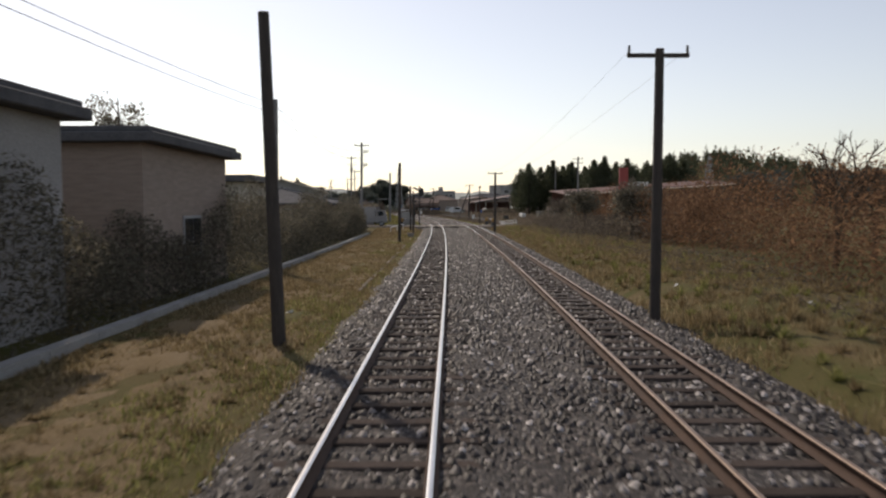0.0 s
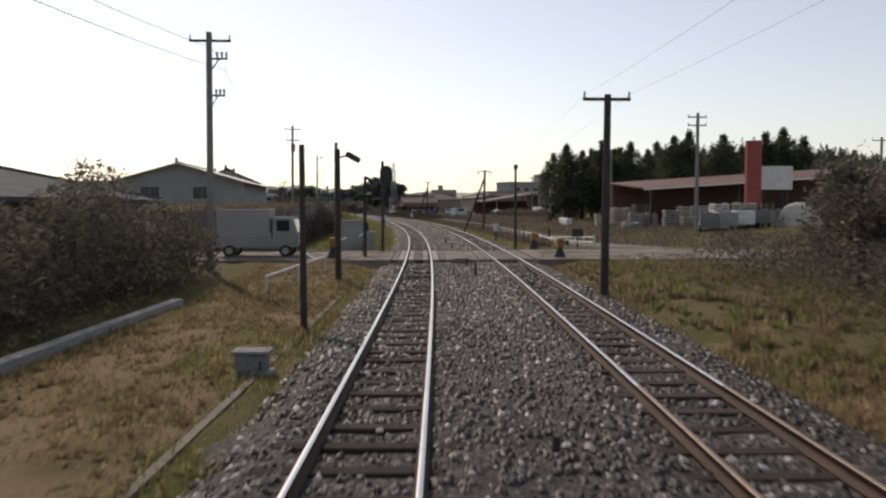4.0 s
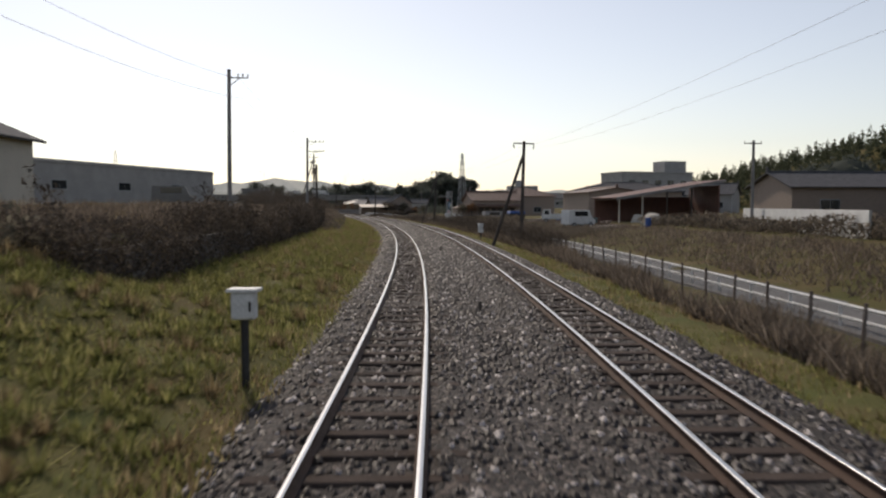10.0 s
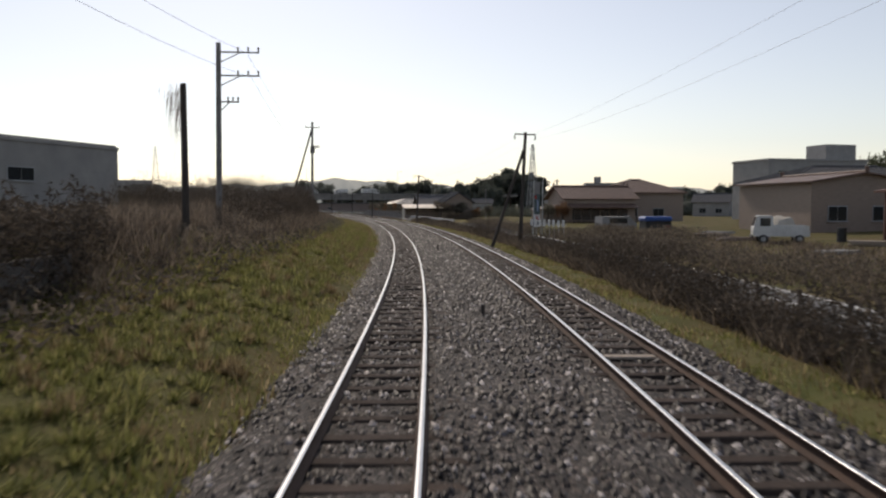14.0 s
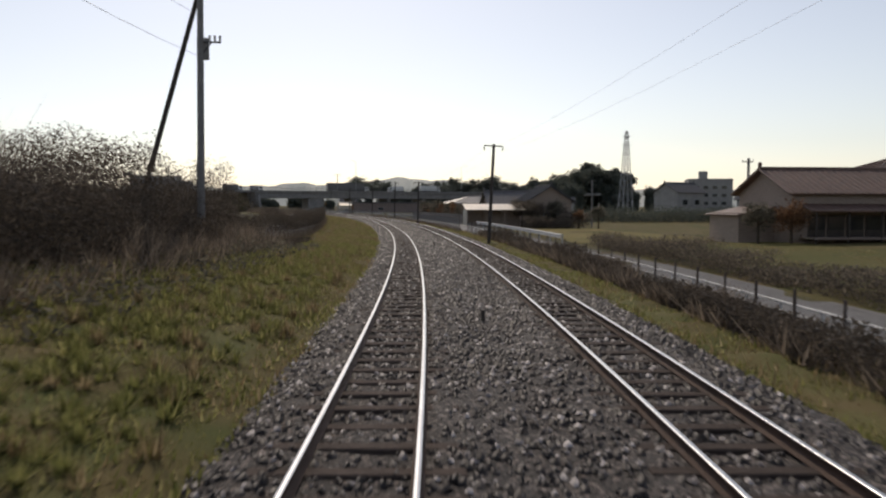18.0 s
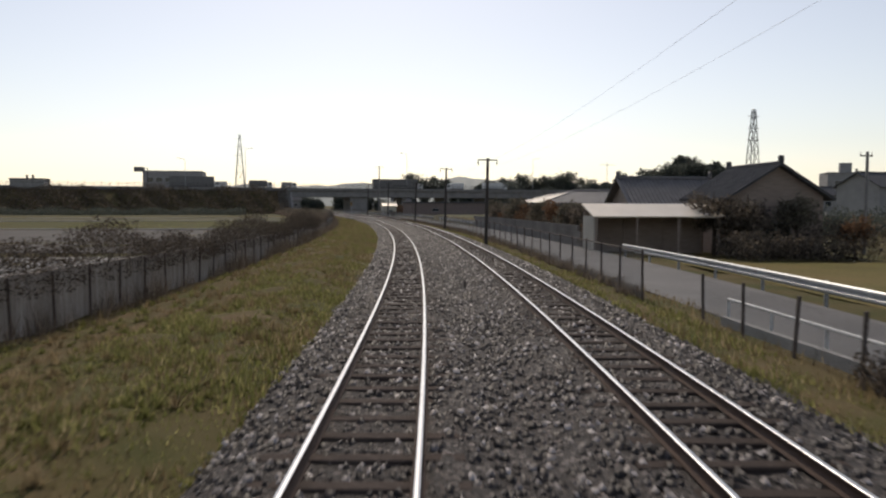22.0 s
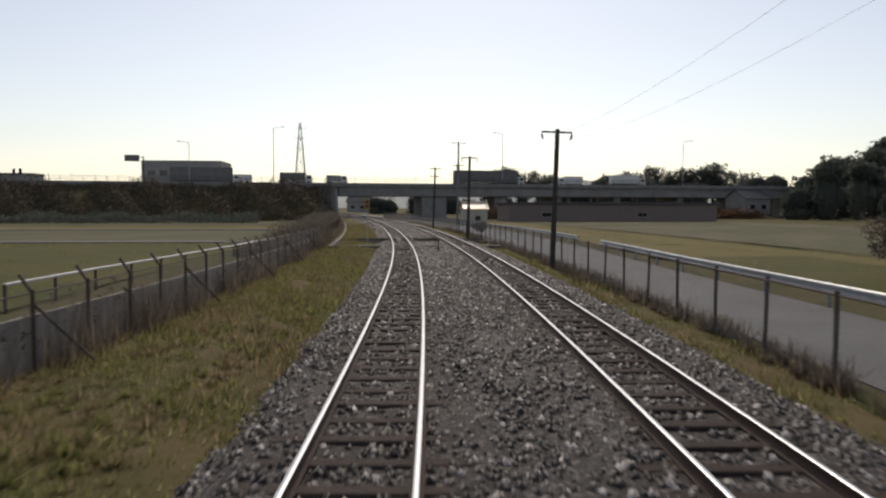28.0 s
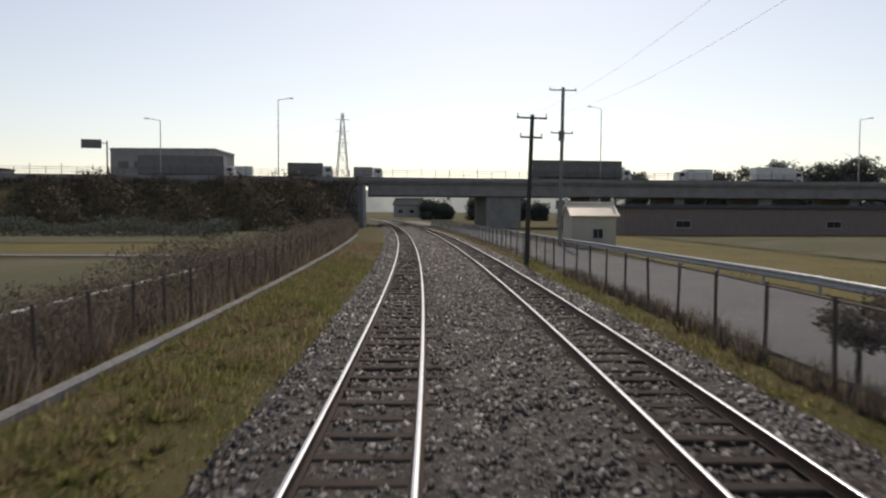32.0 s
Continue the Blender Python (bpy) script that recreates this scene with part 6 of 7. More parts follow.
# ---- pylons ----
def pylon(x, y, h, w):
    t = thing("transmission_tower", "distant lattice transmission tower", "pylon", pose(x, y, -1, 0, 0, 30))
    legs = [(-1, -1), (1, -1), (1, 1), (-1, 1)]
    def at(q, c):
        k = w * (1 - q) / 2 + 0.35
        return (c[0] * k, c[1] * k, q * h)
    for c in legs:
        part("leg", Shape().tube(at(0, c), at(1, c), h * 0.0045, h * 0.003, n=6), M["steel"], t)
    br = Shape()
    for i in range(8):
        for a, b in zip(legs, legs[1:] + legs[:1]):
            br.tube(at(i / 8, a), at((i + 1) / 8, b), 0.06, n=4)
            br.tube(at(i / 8, b), at((i + 1) / 8, a), 0.06, n=4)
            br.tube(at((i + 1) / 8, a), at((i + 1) / 8, b), 0.06, n=4)
    part("bracing", br, M["steel"], t)["kind"] = "stuff"
    for q in (0.72, 0.83, 0.94):
        part("arm", Shape().tube((-w * 0.45, 0, q * h), (w * 0.45, 0, q * h), 0.11, n=5), M["steel"], t)


house("house", "pale flat-roofed house with two chimneys beyond the fields", 0, 0, 12, 9, 11.5, 11.8, "flat", "wall_grey", "roof_tile", base=-0.9, over=0.3, windows=[("f", -3, 9, 2, 1.2), ("f", 2, 9, 2, 1.2)]).matrix_basis = pose(-293, 519, -0.9, 0, 0, 35)
for x in (-294.5, -291.5):
    ch = thing("chimney", "dark round chimney pipe on the flat roof", "chimney", pose(x, 519, 10.8))
    part("pipe", Shape().tube((0, 0, 0), (0, 0, 2.6), 0.45, 0.4, n=10), M["dark_steel"], ch)
hs = thing("highway_sign", "dark road sign board on a cantilever post beside the highway", "sign", pose(-227.5, 504.5, 5.0, 0, 0, 45))
part("post", Shape().tube((2.4, 0, 0), (2.4, 0, 9.6), 0.16, 0.12, n=8), M["dark_steel"], hs)
part("arm", Shape().tube((2.4, 0, 9.2), (-1.8, 0, 9.2), 0.09, n=6), M["dark_steel"], hs)
part("board", Shape().box(3.4, 0.12, 1.6, pose(-0.2, -0.14, 9.0), edge=0.03), M["truck_grey"], hs)

pylon(-301.7, 668, 43, 6.5)
pylon(-35.3, 514.0, 28.6, 3.4)
pylon(110, 330, 24, 4)


# ---- culvert, trough crossings and small things on the line ----
cul = thing("culvert", "open concrete culvert crossing under both tracks", "culvert", kind="structure")
for s in (438.45, 443.55):
    strip("abutment", M["brown_concrete"], cul, s, s + 0.4, -4.0, 5.7, -1.8, -0.16, step=0.3)
for k in (0, 1):
    c = float(track_lat(k, 441))
    for side in (-1, 1):
        strip("girder", M["dark_steel"], cul, 438.2, 444.2, c + side * HALF - 0.14, c + side * HALF + 0.14, -0.75, -0.3, step=2)
    strip("walk_plank", M["pole"], cul, 438.3, 444.1, c - 0.16, c + 0.16, -0.15, -0.11, step=2)
    strip("guard_timber", M["pole"], cul, 438.2, 444.2, c + 0.95, c + 1.05, -0.2, -0.08, step=2)
tc = thing("trough_crossing", "row of concrete trough lids crossing the tracks", "cable trough", kind="structure")
for s0 in (431.6, 432.15):
    for a in (-5.4, -4.55, -3.7, -2.85, 0.15, 0.75, 1.35, 4.35, 4.95, 5.5):
        strip("trough_lid", M["brown_concrete"], tc, s0, s0 + 0.5, a, a + (0.82 if a < 0 else 0.57), -0.5, (-0.12 if 0 < a < 4 else -0.14) + random.uniform(-0.02, 0.02), step=0.4)
wk = thing("timber_walkway", "dark timber boards between the tracks", "walkway", kind="structure")
for s0 in (354.6, 355.05, 355.5):
    for a in (-0.33, 0.75, 1.35):
        if a != 0:
            strip("board", M["pole"], wk, s0, s0 + 0.42, a, a + 0.58, -0.4, -0.15 + random.uniform(-0.01, 0.01), step=0.4)
lb = thing("track_board", "small pale board lying between the rails", "board", on_line(201.7, 3.16, -0.16))
part("board", Shape().box(0.85, 0.22, 0.05, pose(0, 0, 0.03), edge=0.01), M["plank"], lb)
ys = thing("warning_sign", "yellow trackside warning sign on a thin post", "sign", on_line(431.1, -2.95, gz(431.1, -2.95)))
part("post", Shape().tube((0, 0, -0.3), (0, 0, 3.1), 0.025, n=8), M["steel"], ys)
panel = part("panel", Shape().box(0.33, 0.03, 0.68, pose(0, -0.045, 2.8), edge=0.008), M["yellow"], ys)
for i in range(2):
    part("lettering_bar", Shape().box(0.2, 0.01, 0.14, pose(0, -0.065, 2.95 - i * 0.26)), M["black"], panel)
cabinet("trackside_box", 64.3, -3.05, 0.5, 0.32, 0.34, "concrete_mid", "low grey box in the grass beside the line")


for i, (s, lat) in enumerate(((18.6, -4.0), (21.5, 6.3), (16.5, 7.8), (96.5, -5.2), (104, 6.0), (133, -4.4), (213, -3.2), (402, 4.9))):
    li = thing("litter", "small crumpled white scrap of litter on the ground", "litter", on_line(s, lat, gz(s, lat) + 0.02, i * 50), "scraps of litter")
    sc = Shape()
    for a in range(3):
        sc.box(0.16 - 0.03 * a, 0.1, 0.015, pose(0.03 * a, 0.02 * a, 0.02 + 0.025 * a, 20 - 25 * a, 15 * a, 40 * a), edge=0.004)
    part("scrap", sc, M["white_paint"], li)


# ---- fields ----
def field(label, mat, s0, s1, a, b, lift=0.03):
    t = thing("field", label, "field", kind="structure")
    ss, ll = np.arange(s0, s1 + 0.1, 4.0), np.linspace(a, b, 12)
    S, L = np.meshgrid(ss, ll, indexing="ij")
    X, Y = line_xy(S, L)
    Z = ground_z(S, L) + lift + rng.normal(0, 0.015, S.shape)
    n, m = S.shape
    i = np.arange(n * m).reshape(n, m)
    q = np.stack([i[:-1, :-1], i[:-1, 1:], i[1:, 1:], i[1:, :-1]], -1).reshape(-1, 4)
    part("surface", array_mesh("surface", np.stack([X, Y, Z], -1).reshape(-1, 3), q, M[mat]), None, t)


field("mown ochre field beyond the guard rail", "dry_field", 304, 342, 13, 26, 0.05)
field("ochre field beside the road before the bridge", "dry_field", 404, 530, 14.4, 27, 0.05)
field("olive stubble field before the houses", "green_field", 264, 303, 14.5, 27, 0.06)
field("tilled grey paddy with pale rows", "mud", 316, 350, -36, -13, 0.05)
field("wet grey paddy reflecting the sky", "wet_field", 352, 402, -70, -13, 0.05)
field("dry green field beyond the paddies", "green_field", 300, 350, -75, -38, 0.05)
field("green winter field beside the line", "green_field", 405, 452, -75, -12.8, 0.05)
field("brown stubble field beyond the green field", "tan_field", 455, 490, -90, -12, 0.05)
field("ochre field before the highway embankment", "dry_field", 494, 512, -100, -12, 0.05)
field("grey stubble field below the highway embankment", "tan_field", 515, 552, -110, -12, 0.05)
field("brown field beyond the road", "tan_field", 404, 530, 29, 75, 0.05)
field("dull green field beyond the houses", "green_field", 400, 430, 14, 24, 0.07)
lane = thing("farm_lane", "pale gravel farm lane between the fields", "lane", kind="structure")
for a, b in ((402.6, 404.4), (452.6, 454.4), (490.8, 493.2)):
    draped("surface", M["concrete_mid"], lane, a, b, -110, -13, 0.07, step=0.9)
pipe_rail("pale irrigation pipe along the edge of the green field", [(406, -12.7), (412, -12.4), (420, -11.6), (432, -10.6), (446, -9.6), (470, -8.8)], 0.85, r=0.05, posts=3.0, name="irrigation_pipe", post_mat="fence_post")
bunds = thing("paddy_row", "pale plastic-mulched rows across the tilled paddy", "crop rows", kind="structure")
for i in range(9):
    draped("row", M["concrete_mid"], bunds, 320, 348, -34 + i * 2.3, -33.2 + i * 2.3, 0.1, step=8)


ditch = thing("ditch_wall", "pale concrete ditch wall below the road", "wall", kind="structure")
for s in np.arange(226, 318, 2.0):
    strip("wall_panel", M["concrete"], ditch, float(s), float(s) + 1.97, lambda q: float(np.interp(q, (226, 280, 318), (8.55, 8.5, 6.7))), lambda q: float(np.interp(q, (226, 280, 318), (8.7, 8.65, 6.85))), -0.75, -0.2)
pipe_rail("white pipe guard rail on the ditch wall", [(250, 8.75), (280, 8.7), (300, 7.7), (318, 6.9)], 0.62, r=0.035, posts=2.0)


# ---- leafy and grassy stuff ----
def blades(name, label, mat, n, s0, s1, l0, l1, h0, h1, width, seed, clump=1.0, lean=0.25, category="grass", keep=None):
    r = np.random.default_rng(seed)
    s = r.uniform(s0, s1, n)
    u = r.random(n)
    a = l0(s) if callable(l0) else l0
    b = l1(s) if callable(l1) else l1
    lat = a + (b - a) * u
    patch = np.sin(s * 0.55 + seed) * np.sin(lat * 1.3 + seed * 2) + 0.6 * np.sin(s * 1.7 + lat * 2.1) + 0.4 * np.sin(s * 0.13 + 1.7 * seed)
    ok = patch > r.uniform(-1.6, 1.2, n) * clump
    ok &= ~((s > 85.2) & (s < 92.6)) & ~((s > 438.2) & (s < 444))
    if keep is not None:
        ok &= keep(s, lat)
    s, lat, patch = s[ok], lat[ok], patch[ok]
    n = len(s)
    x, y = line_xy(s, lat)
    z = ground_z(s, lat) - 0.02
    h = r.uniform(h0, h1, n) * (0.75 + 0.25 * np.clip(patch, -1, 1.5))
    ang = r.uniform(0, 2 * np.pi, n)
    w = width * (0.6 + 0.8 * r.random(n))
    dx, dy = np.cos(ang) * w, np.sin(ang) * w
    la = r.normal(0, lean, (n, 2)) * h[:, None]
    v = np.stack([np.stack([x - dx, y - dy, z], -1), np.stack([x + dx, y + dy, z], -1), np.stack([x + la[:, 0], y + la[:, 1], z + h], -1)], 1).reshape(-1, 3)
    tagged(new(name, array_mesh(name, v, np.arange(3 * n).reshape(n, 3), M[mat])), label, category, kind="stuff")


def turf(label, mat, s0, s1, l0, l1, amp, seed, cell=0.4):
    """Rough ground of low hummocks on the verge."""
    r = np.random.default_rng(seed)
    ss, uu = np.arange(s0, s1 + 0.01, cell), np.linspace(0, 1, int(abs((l1(s0) if callable(l1) else l1) - (l0(s0) if callable(l0) else l0)) / cell) + 2)
    S, U = np.meshgrid(ss, uu, indexing="ij")
    A, B = (l0(S) if callable(l0) else l0), (l1(S) if callable(l1) else l1)
    L = A + (B - A) * U
    bump = np.zeros(S.shape)
    for wl, g in ((4.5, 0.9), (3.1, 0.8), (2.2, 0.8), (1.5, 0.7), (1.1, 0.6), (0.9, 0.5)):
        for _ in range(2):
            a = r.uniform(0, np.pi)
            bump += g * (0.5 - np.abs(np.sin((S * np.cos(a) + L * np.sin(a)) * np.pi / wl + r.uniform(0, 6))))
    edge = np.minimum(1, np.minimum(U, 1 - U) * 8)
    X, Y = line_xy(S, L)
    Z = ground_z(S, L) + 0.16 * edge - 0.13 + amp * edge * np.clip(bump + 0.4, -0.3, 2) * 0.5 + r.normal(0, 0.012, S.shape)
    n, m = S.shape
    i = np.arange(n * m).reshape(n, m)
    q = np.stack([i[:-1, :-1], i[:-1, 1:], i[1:, 1:], i[1:, :-1]], -1).reshape(-1, 4)
    me = array_mesh("verge", np.stack([X, Y, Z], -1).reshape(-1, 3), q, M[mat])
    me.polygons.foreach_set("use_smooth", [True] * len(me.polygons))
    tagged(new("verge", me), label, "verge", kind="structure")


def tussocks(label, mat, n, s0, s1, l0, l1, h0, h1, seed, per=55, width=0.014, spread=0.5, category="grass", name="tussocks"):
    """Clumps of long drooping blades that spring from one foot."""
    r = np.random.default_rng(seed)
    s = r.uniform(s0, s1, n)
    a, b = (l0(s) if callable(l0) else l0), (l1(s) if callable(l1) else l1)
    lat = a + (b - a) * r.random(n)
    ok = ~((s > 84.8) & (s < 93.0)) & ~((s > 438) & (s < 444.2))
    s, lat = s[ok], lat[ok]
    n = len(s)
    x, y = line_xy(s, lat)
    z = ground_z(s, lat)
    h = r.uniform(h0, h1, n)
    ang, lean = r.uniform(0, 2 * np.pi, (n, per)), np.abs(r.normal(0, spread, (n, per)))
    foot = r.uniform(0, 0.3, (n, per)) * h[:, None]
    hh = h[:, None] * r.uniform(0.55, 1.1, (n, per))
    c, q = np.cos(ang), np.sin(ang)
    fx, fy, fz = x[:, None] + c * foot, y[:, None] + q * foot, np.repeat(z[:, None] + 0.01, per, 1)
    tx, ty, tz = fx + c * lean * hh * 1.3, fy + q * lean * hh * 1.3, fz + hh * (1.0 - 0.4 * np.clip(lean, 0, 1.4))
    wx, wy = -q * width * 1.5, c * width * 1.5
    v = np.stack([np.stack([fx - wx, fy - wy, fz], -1), np.stack([fx + wx, fy + wy, fz], -1), np.stack([tx, ty, tz], -1)], 2).reshape(-1, 3)
    f = np.arange(n * per * 3).reshape(-1, 3)
    tagged(new(name, array_mesh(name, v, f, M[mat])), label, category, kind="stuff")


turf("trodden tan winter turf beside the line", "dry_turf", -12, 84.4, -7.42, -2.5, 0.1, 81)
turf("brown and olive turf beside the line", "olive_turf", -4, 84.4, 4.95, 10.5, 0.16, 82)
turf("hummocky green bank beside the track", "green_turf", 93.5, 290, -7.85, -2.5, 0.11, 83)
turf("rough brown and green turf beside the fence", "olive_turf", 290, 438, lambda s: paddy_lat(s) + 0.2, -2.5, 0.16, 84)
turf("green fringe beside the ballast", "green_turf", 96, 300, 5.05, 6.4, 0.14, 85)
turf("olive fringe beside the ballast", "olive_turf", 300, 438, 5.05, 6.0, 0.12, 86)
tussocks("rank drooping grass tussocks on the bank", "green_grass", 5200, 94, 292, -7.9, -3.2, 0.14, 0.4, 87, 36, 0.013, 0.75)
tussocks("straw-coloured tussocks on the bank", "dry_grass", 900, 94, 292, -8.2, -2.9, 0.2, 0.45, 88, 45, 0.011)
tussocks("green tussocks beside the fence", "green_grass", 3000, 292, 480, lambda s: paddy_lat(s) + 0.4, -3.0, 0.08, 0.26, 89, 30, 0.011, 0.8)
tussocks("straw-coloured tussocks beside the fence", "dry_grass", 1600, 292, 480, lambda s: paddy_lat(s) + 0.3, -2.9, 0.1, 0.32, 90, 32, 0.009, 0.7)
tussocks("brown tussocks on the verge before the thicket", "dry_grass", 900, 2, 84, 5.3, 10, 0.15, 0.42, 91, 45, 0.011)
tussocks("olive tussocks on the verge before the thicket", "green_grass", 700, 2, 84, 5.3, 10, 0.12, 0.34, 92, 45)
tussocks("straw tufts on the trodden verge", "dry_grass", 2400, 2, 84, -7.3, -2.9, 0.06, 0.2, 93, 30, 0.009, 0.9)
tussocks("dead brown weeds along the foot of the road fence", "reed", 900, 322, 470, 5.75, 6.35, 0.18, 0.6, 97, 30, 0.01, 0.4)
tussocks("rank grass and brambles on the bank top", "reed", 2400, 98, 292, -15, -8.6, 0.3, 0.75, 94, 45, 0.014, 0.7)
blades("dry_grass", "straw-coloured winter grass on the verge", "dry_grass", 110000, -4, 86, -7.4, -2.2, 0.05, 0.2, 0.022, 21, 2.0)
blades("grass", "mixed green and straw grass on the verge", "green_grass", 60000, -4, 86, -4.6, -2.3, 0.04, 0.16, 0.018, 22)
blades("grass", "green grass on the bank beside the track", "green_grass", 220000, 93, 300, -7.8, -2.25, 0.05, 0.22, 0.026, 23, 2.2)
blades("dry_grass", "straw-coloured tufts on the bank", "dry_grass", 110000, 93, 300, -8.5, -2.2, 0.06, 0.26, 0.02, 24, 1.6)
blades("grass", "green and brown grass beside the fence", "green_grass", 170000, 300, 480, -6.6, -2.4, 0.05, 0.2, 0.024, 25, 1.0)
blades("dry_grass", "straw-coloured grass beside the fence", "dry_grass", 95000, 300, 500, -7.0, -2.4, 0.06, 0.28, 0.018, 26)
blades("dry_grass", "straw-coloured grass right of the tracks", "dry_grass", 80000, -2, 84, 4.75, 10, 0.06, 0.32, 0.02, 27)
blades("grass", "green fringe of grass along the ballast", "green_grass", 90000, 93, 480, 4.85, 6.2, 0.05, 0.2, 0.02, 28)
blades("dry_grass", "brown grass at the fence foot", "dry_grass", 50000, 93, 560, 5.0, 7.4, 0.06, 0.3, 0.018, 29)
blades("stubble", "short yellow stubble in the field before the houses", "dry_grass", 30000, 264, 303, 14.6, 27, 0.05, 0.16, 0.03, 38, 1.5, 0.4)
blades("stubble", "short ochre stubble in the field before the bridge", "dry_grass", 45000, 404, 500, 14.2, 27, 0.05, 0.16, 0.03, 39, 1.5, 0.4)
blades("grass", "short winter grass in the field beside the line", "green_grass", 45000, 405, 452, -45, -12.9, 0.05, 0.18, 0.035, 40, 1.2, 0.4)
blades("reeds", "tall brown grass at the edge of the paddies", "reed", 30000, 289, 320, -34, -11.2, 0.4, 0.9, 0.03, 41, 1.6, 0.35, "reeds")
blades("weeds", "low weeds between the tracks", "green_grass", 16000, 205, 262, 0.5, 1.8, 0.02, 0.08, 0.012, 30, keep=None)
blades("reeds", "tall withered reeds and brambles on the bank", "reed", 58000, 205, 285, -12, lambda s: -6.6 + 0 * s, 0.4, 1.3, 0.022, 31, 1.3, 0.45, "reeds")
blades("reeds", "dark withered brambles over the low wall", "reed", 36000, 132, 206, -14, lambda s: -8.5 + 0 * s, 0.25, 0.8, 0.03, 32, 1.4, 0.5, "reeds")
blades("reeds", "dead stems standing against the panel wall", "reed", 15000, 288, 436, lambda s: paddy_lat(s) - 0.1, lambda s: paddy_lat(s) + 0.55, 0.3, 1.3, 0.012, 33, 0.8, 0.2, "reeds")
blades("stems", "thin bare stems standing in the thicket", "stem", 26000, 238, 288, -19, lambda s: -9.2 - 0 * s, 1.2, 3.4, 0.012, 77, 1.6, 0.28, "stems")
blades("reeds", "wall of withered reeds behind the kerb", "reed", 100000, 432, 560, -11.5, -5.9, 0.4, 1.5, 0.02, 34, 1.4, 0.25, "reeds")
blades("reeds", "dark withered brambles along the ditch", "reed", 80000, 99, 312, 6.3, 8.0, 0.25, 1.0, 0.03, 35, 0.5, 0.5, "reeds")
blades("reeds", "brown dry grass beyond the road", "reed", 60000, 96, 260, 13.2, 24, 0.15, 0.6, 0.035, 36, 1.8, 0.5, "reeds")
blades("dry_grass", "dry grass on the bank top", "dry_grass", 50000, 97, 290, -22, -8.8, 0.1, 0.5, 0.03, 37, 0.8)

hedge("hedge", "dark overgrown hedge below the houses", -22, 44, -8.6, 1.5, -0.1, 3.9, "leaf_hedge", 1, 1500, 0.075)
hedge("hedge", "dark overgrown hedge before the low houses", 42, 81, -9.1, 2.0, -0.1, 3.7, "leaf_hedge", 61, 1500, 0.085)
hedge("thicket", "dark bramble thicket on the bank", 238, 262, -14.3, 11.0, 0, 2.3, "leaf_creeper", 62, 2600, 0.06)
hedge("thicket", "tall dark bramble thicket beside the line", 260, 276, -14.0, 11.0, 0, 3.7, "leaf_creeper", 65, 3600, 0.06)
hedge("thicket", "taller grey bramble thicket at the end of the bank", 273, 291.5, lambda s: np.interp(s, (273, 291), (-14.6, -15.9)), 11.0, 0, 5.2, "leaf_creeper", 75, 5200, 0.06)
hedge("thicket", "dark bramble face of the thicket", 225, 288, lambda s: np.interp(s, (225, 250, 288), (-8.4, -8.3, -9.4)), 1.8, 0, 2.1, "leaf_creeper", 63, 1100, 0.065)
hedge("brambles", "low brown brambles at the end of the thicket", 288, 306, -8.6, 2.2, 0, 0.55, "leaf_creeper", 64, 420, 0.07)
hedge("hedge", "dark shrubs hanging over the retaining wall", 98, 152, -8.7, 1.2, -0.3, 0.7, "leaf_hedge", 2, 130, 0.12)
hedge("hedge", "dark creepers on the retaining wall face", 97, 131, -7.8, 0.7, 0.0, 2.7, "leaf_creeper", 14, 480, 0.085)
hedge("hedge", "dark creepers on the low wall", 149, 207, -7.75, 0.9, 0.0, 2.5, "leaf_creeper", 15, 620, 0.08)
hedge("brambles", "dark brambles hanging over the low wall", 149, 212, -8.8, 1.6, -0.2, 1.0, "leaf_creeper", 78, 420, 0.08)
hedge("creepers", "dark brown creepers hanging over the panel wall", 286, 372, lambda s: paddy_lat(s) - 0.3, 1.5, 0.9, 2.75, "leaf_creeper", 16, 950, 0.055)
hedge("creepers", "thin dead creepers on the wire fence", 366, 440, lambda s: paddy_lat(s) - 0.1, 0.5, 0.2, 1.5, "leaf_mix", 76, 60, 0.06)
hedge("thicket", "russet withered thicket beside the line", 8, 46, lambda s: np.interp(s, (8, 20, 46), (11.2, 12.2, 13.6)), 6.0, 0, 4.2, "leaf_brown", 3, 1100, 0.08)
hedge("thicket", "dark shrubs and brambles beside the line", 40, 80, lambda s: np.interp(s, (40, 55, 80), (12.8, 11.2, 12.4)), 6.5, 0, 1.9, "leaf_mix", 4, 900, 0.08)
hedge("thicket", "tall russet withered thicket before the yard", 44, 72, 14.0, 4.5, 0, 3.8, "leaf_brown", 96, 1100, 0.08)
hedge("scrub", "low brown scrub on the verge", 6, 84, 8.6, 3.2, -0.05, 0.6, "leaf_mix", 95, 240, 0.05)
hedge("thicket", "russet bushes before the yard", 60, 84, 17, 6, 0, 2.2, "leaf_brown", 5, 300, 0.18)
hedge("hedge", "low dark hedge beside the ditch", 262, 312, 6.9, 1.1, 0, 1.05, "leaf_creeper", 6, 480, 0.07)
hedge("brambles", "tangled dark brambles filling the ditch", 176, 228, 7.4, 2.2, 0, 1.9, "leaf_creeper", 66, 1100, 0.07)
hedge("brambles", "low dark brambles before the ditch wall", 226, 264, 7.2, 1.8, 0, 1.1, "leaf_creeper", 79, 800, 0.065)
hedge("brambles", "tangled brown brambles beyond the road", 196, 262, 15.0, 3.2, 0, 0.85, "leaf_mix", 67, 420, 0.08)
hedge("hedge", "dark overgrown shrubs before the houses", 341, 345.5, 22, 8.5, 0, 2.3, "leaf_mix", 7, 1500, 0.13)
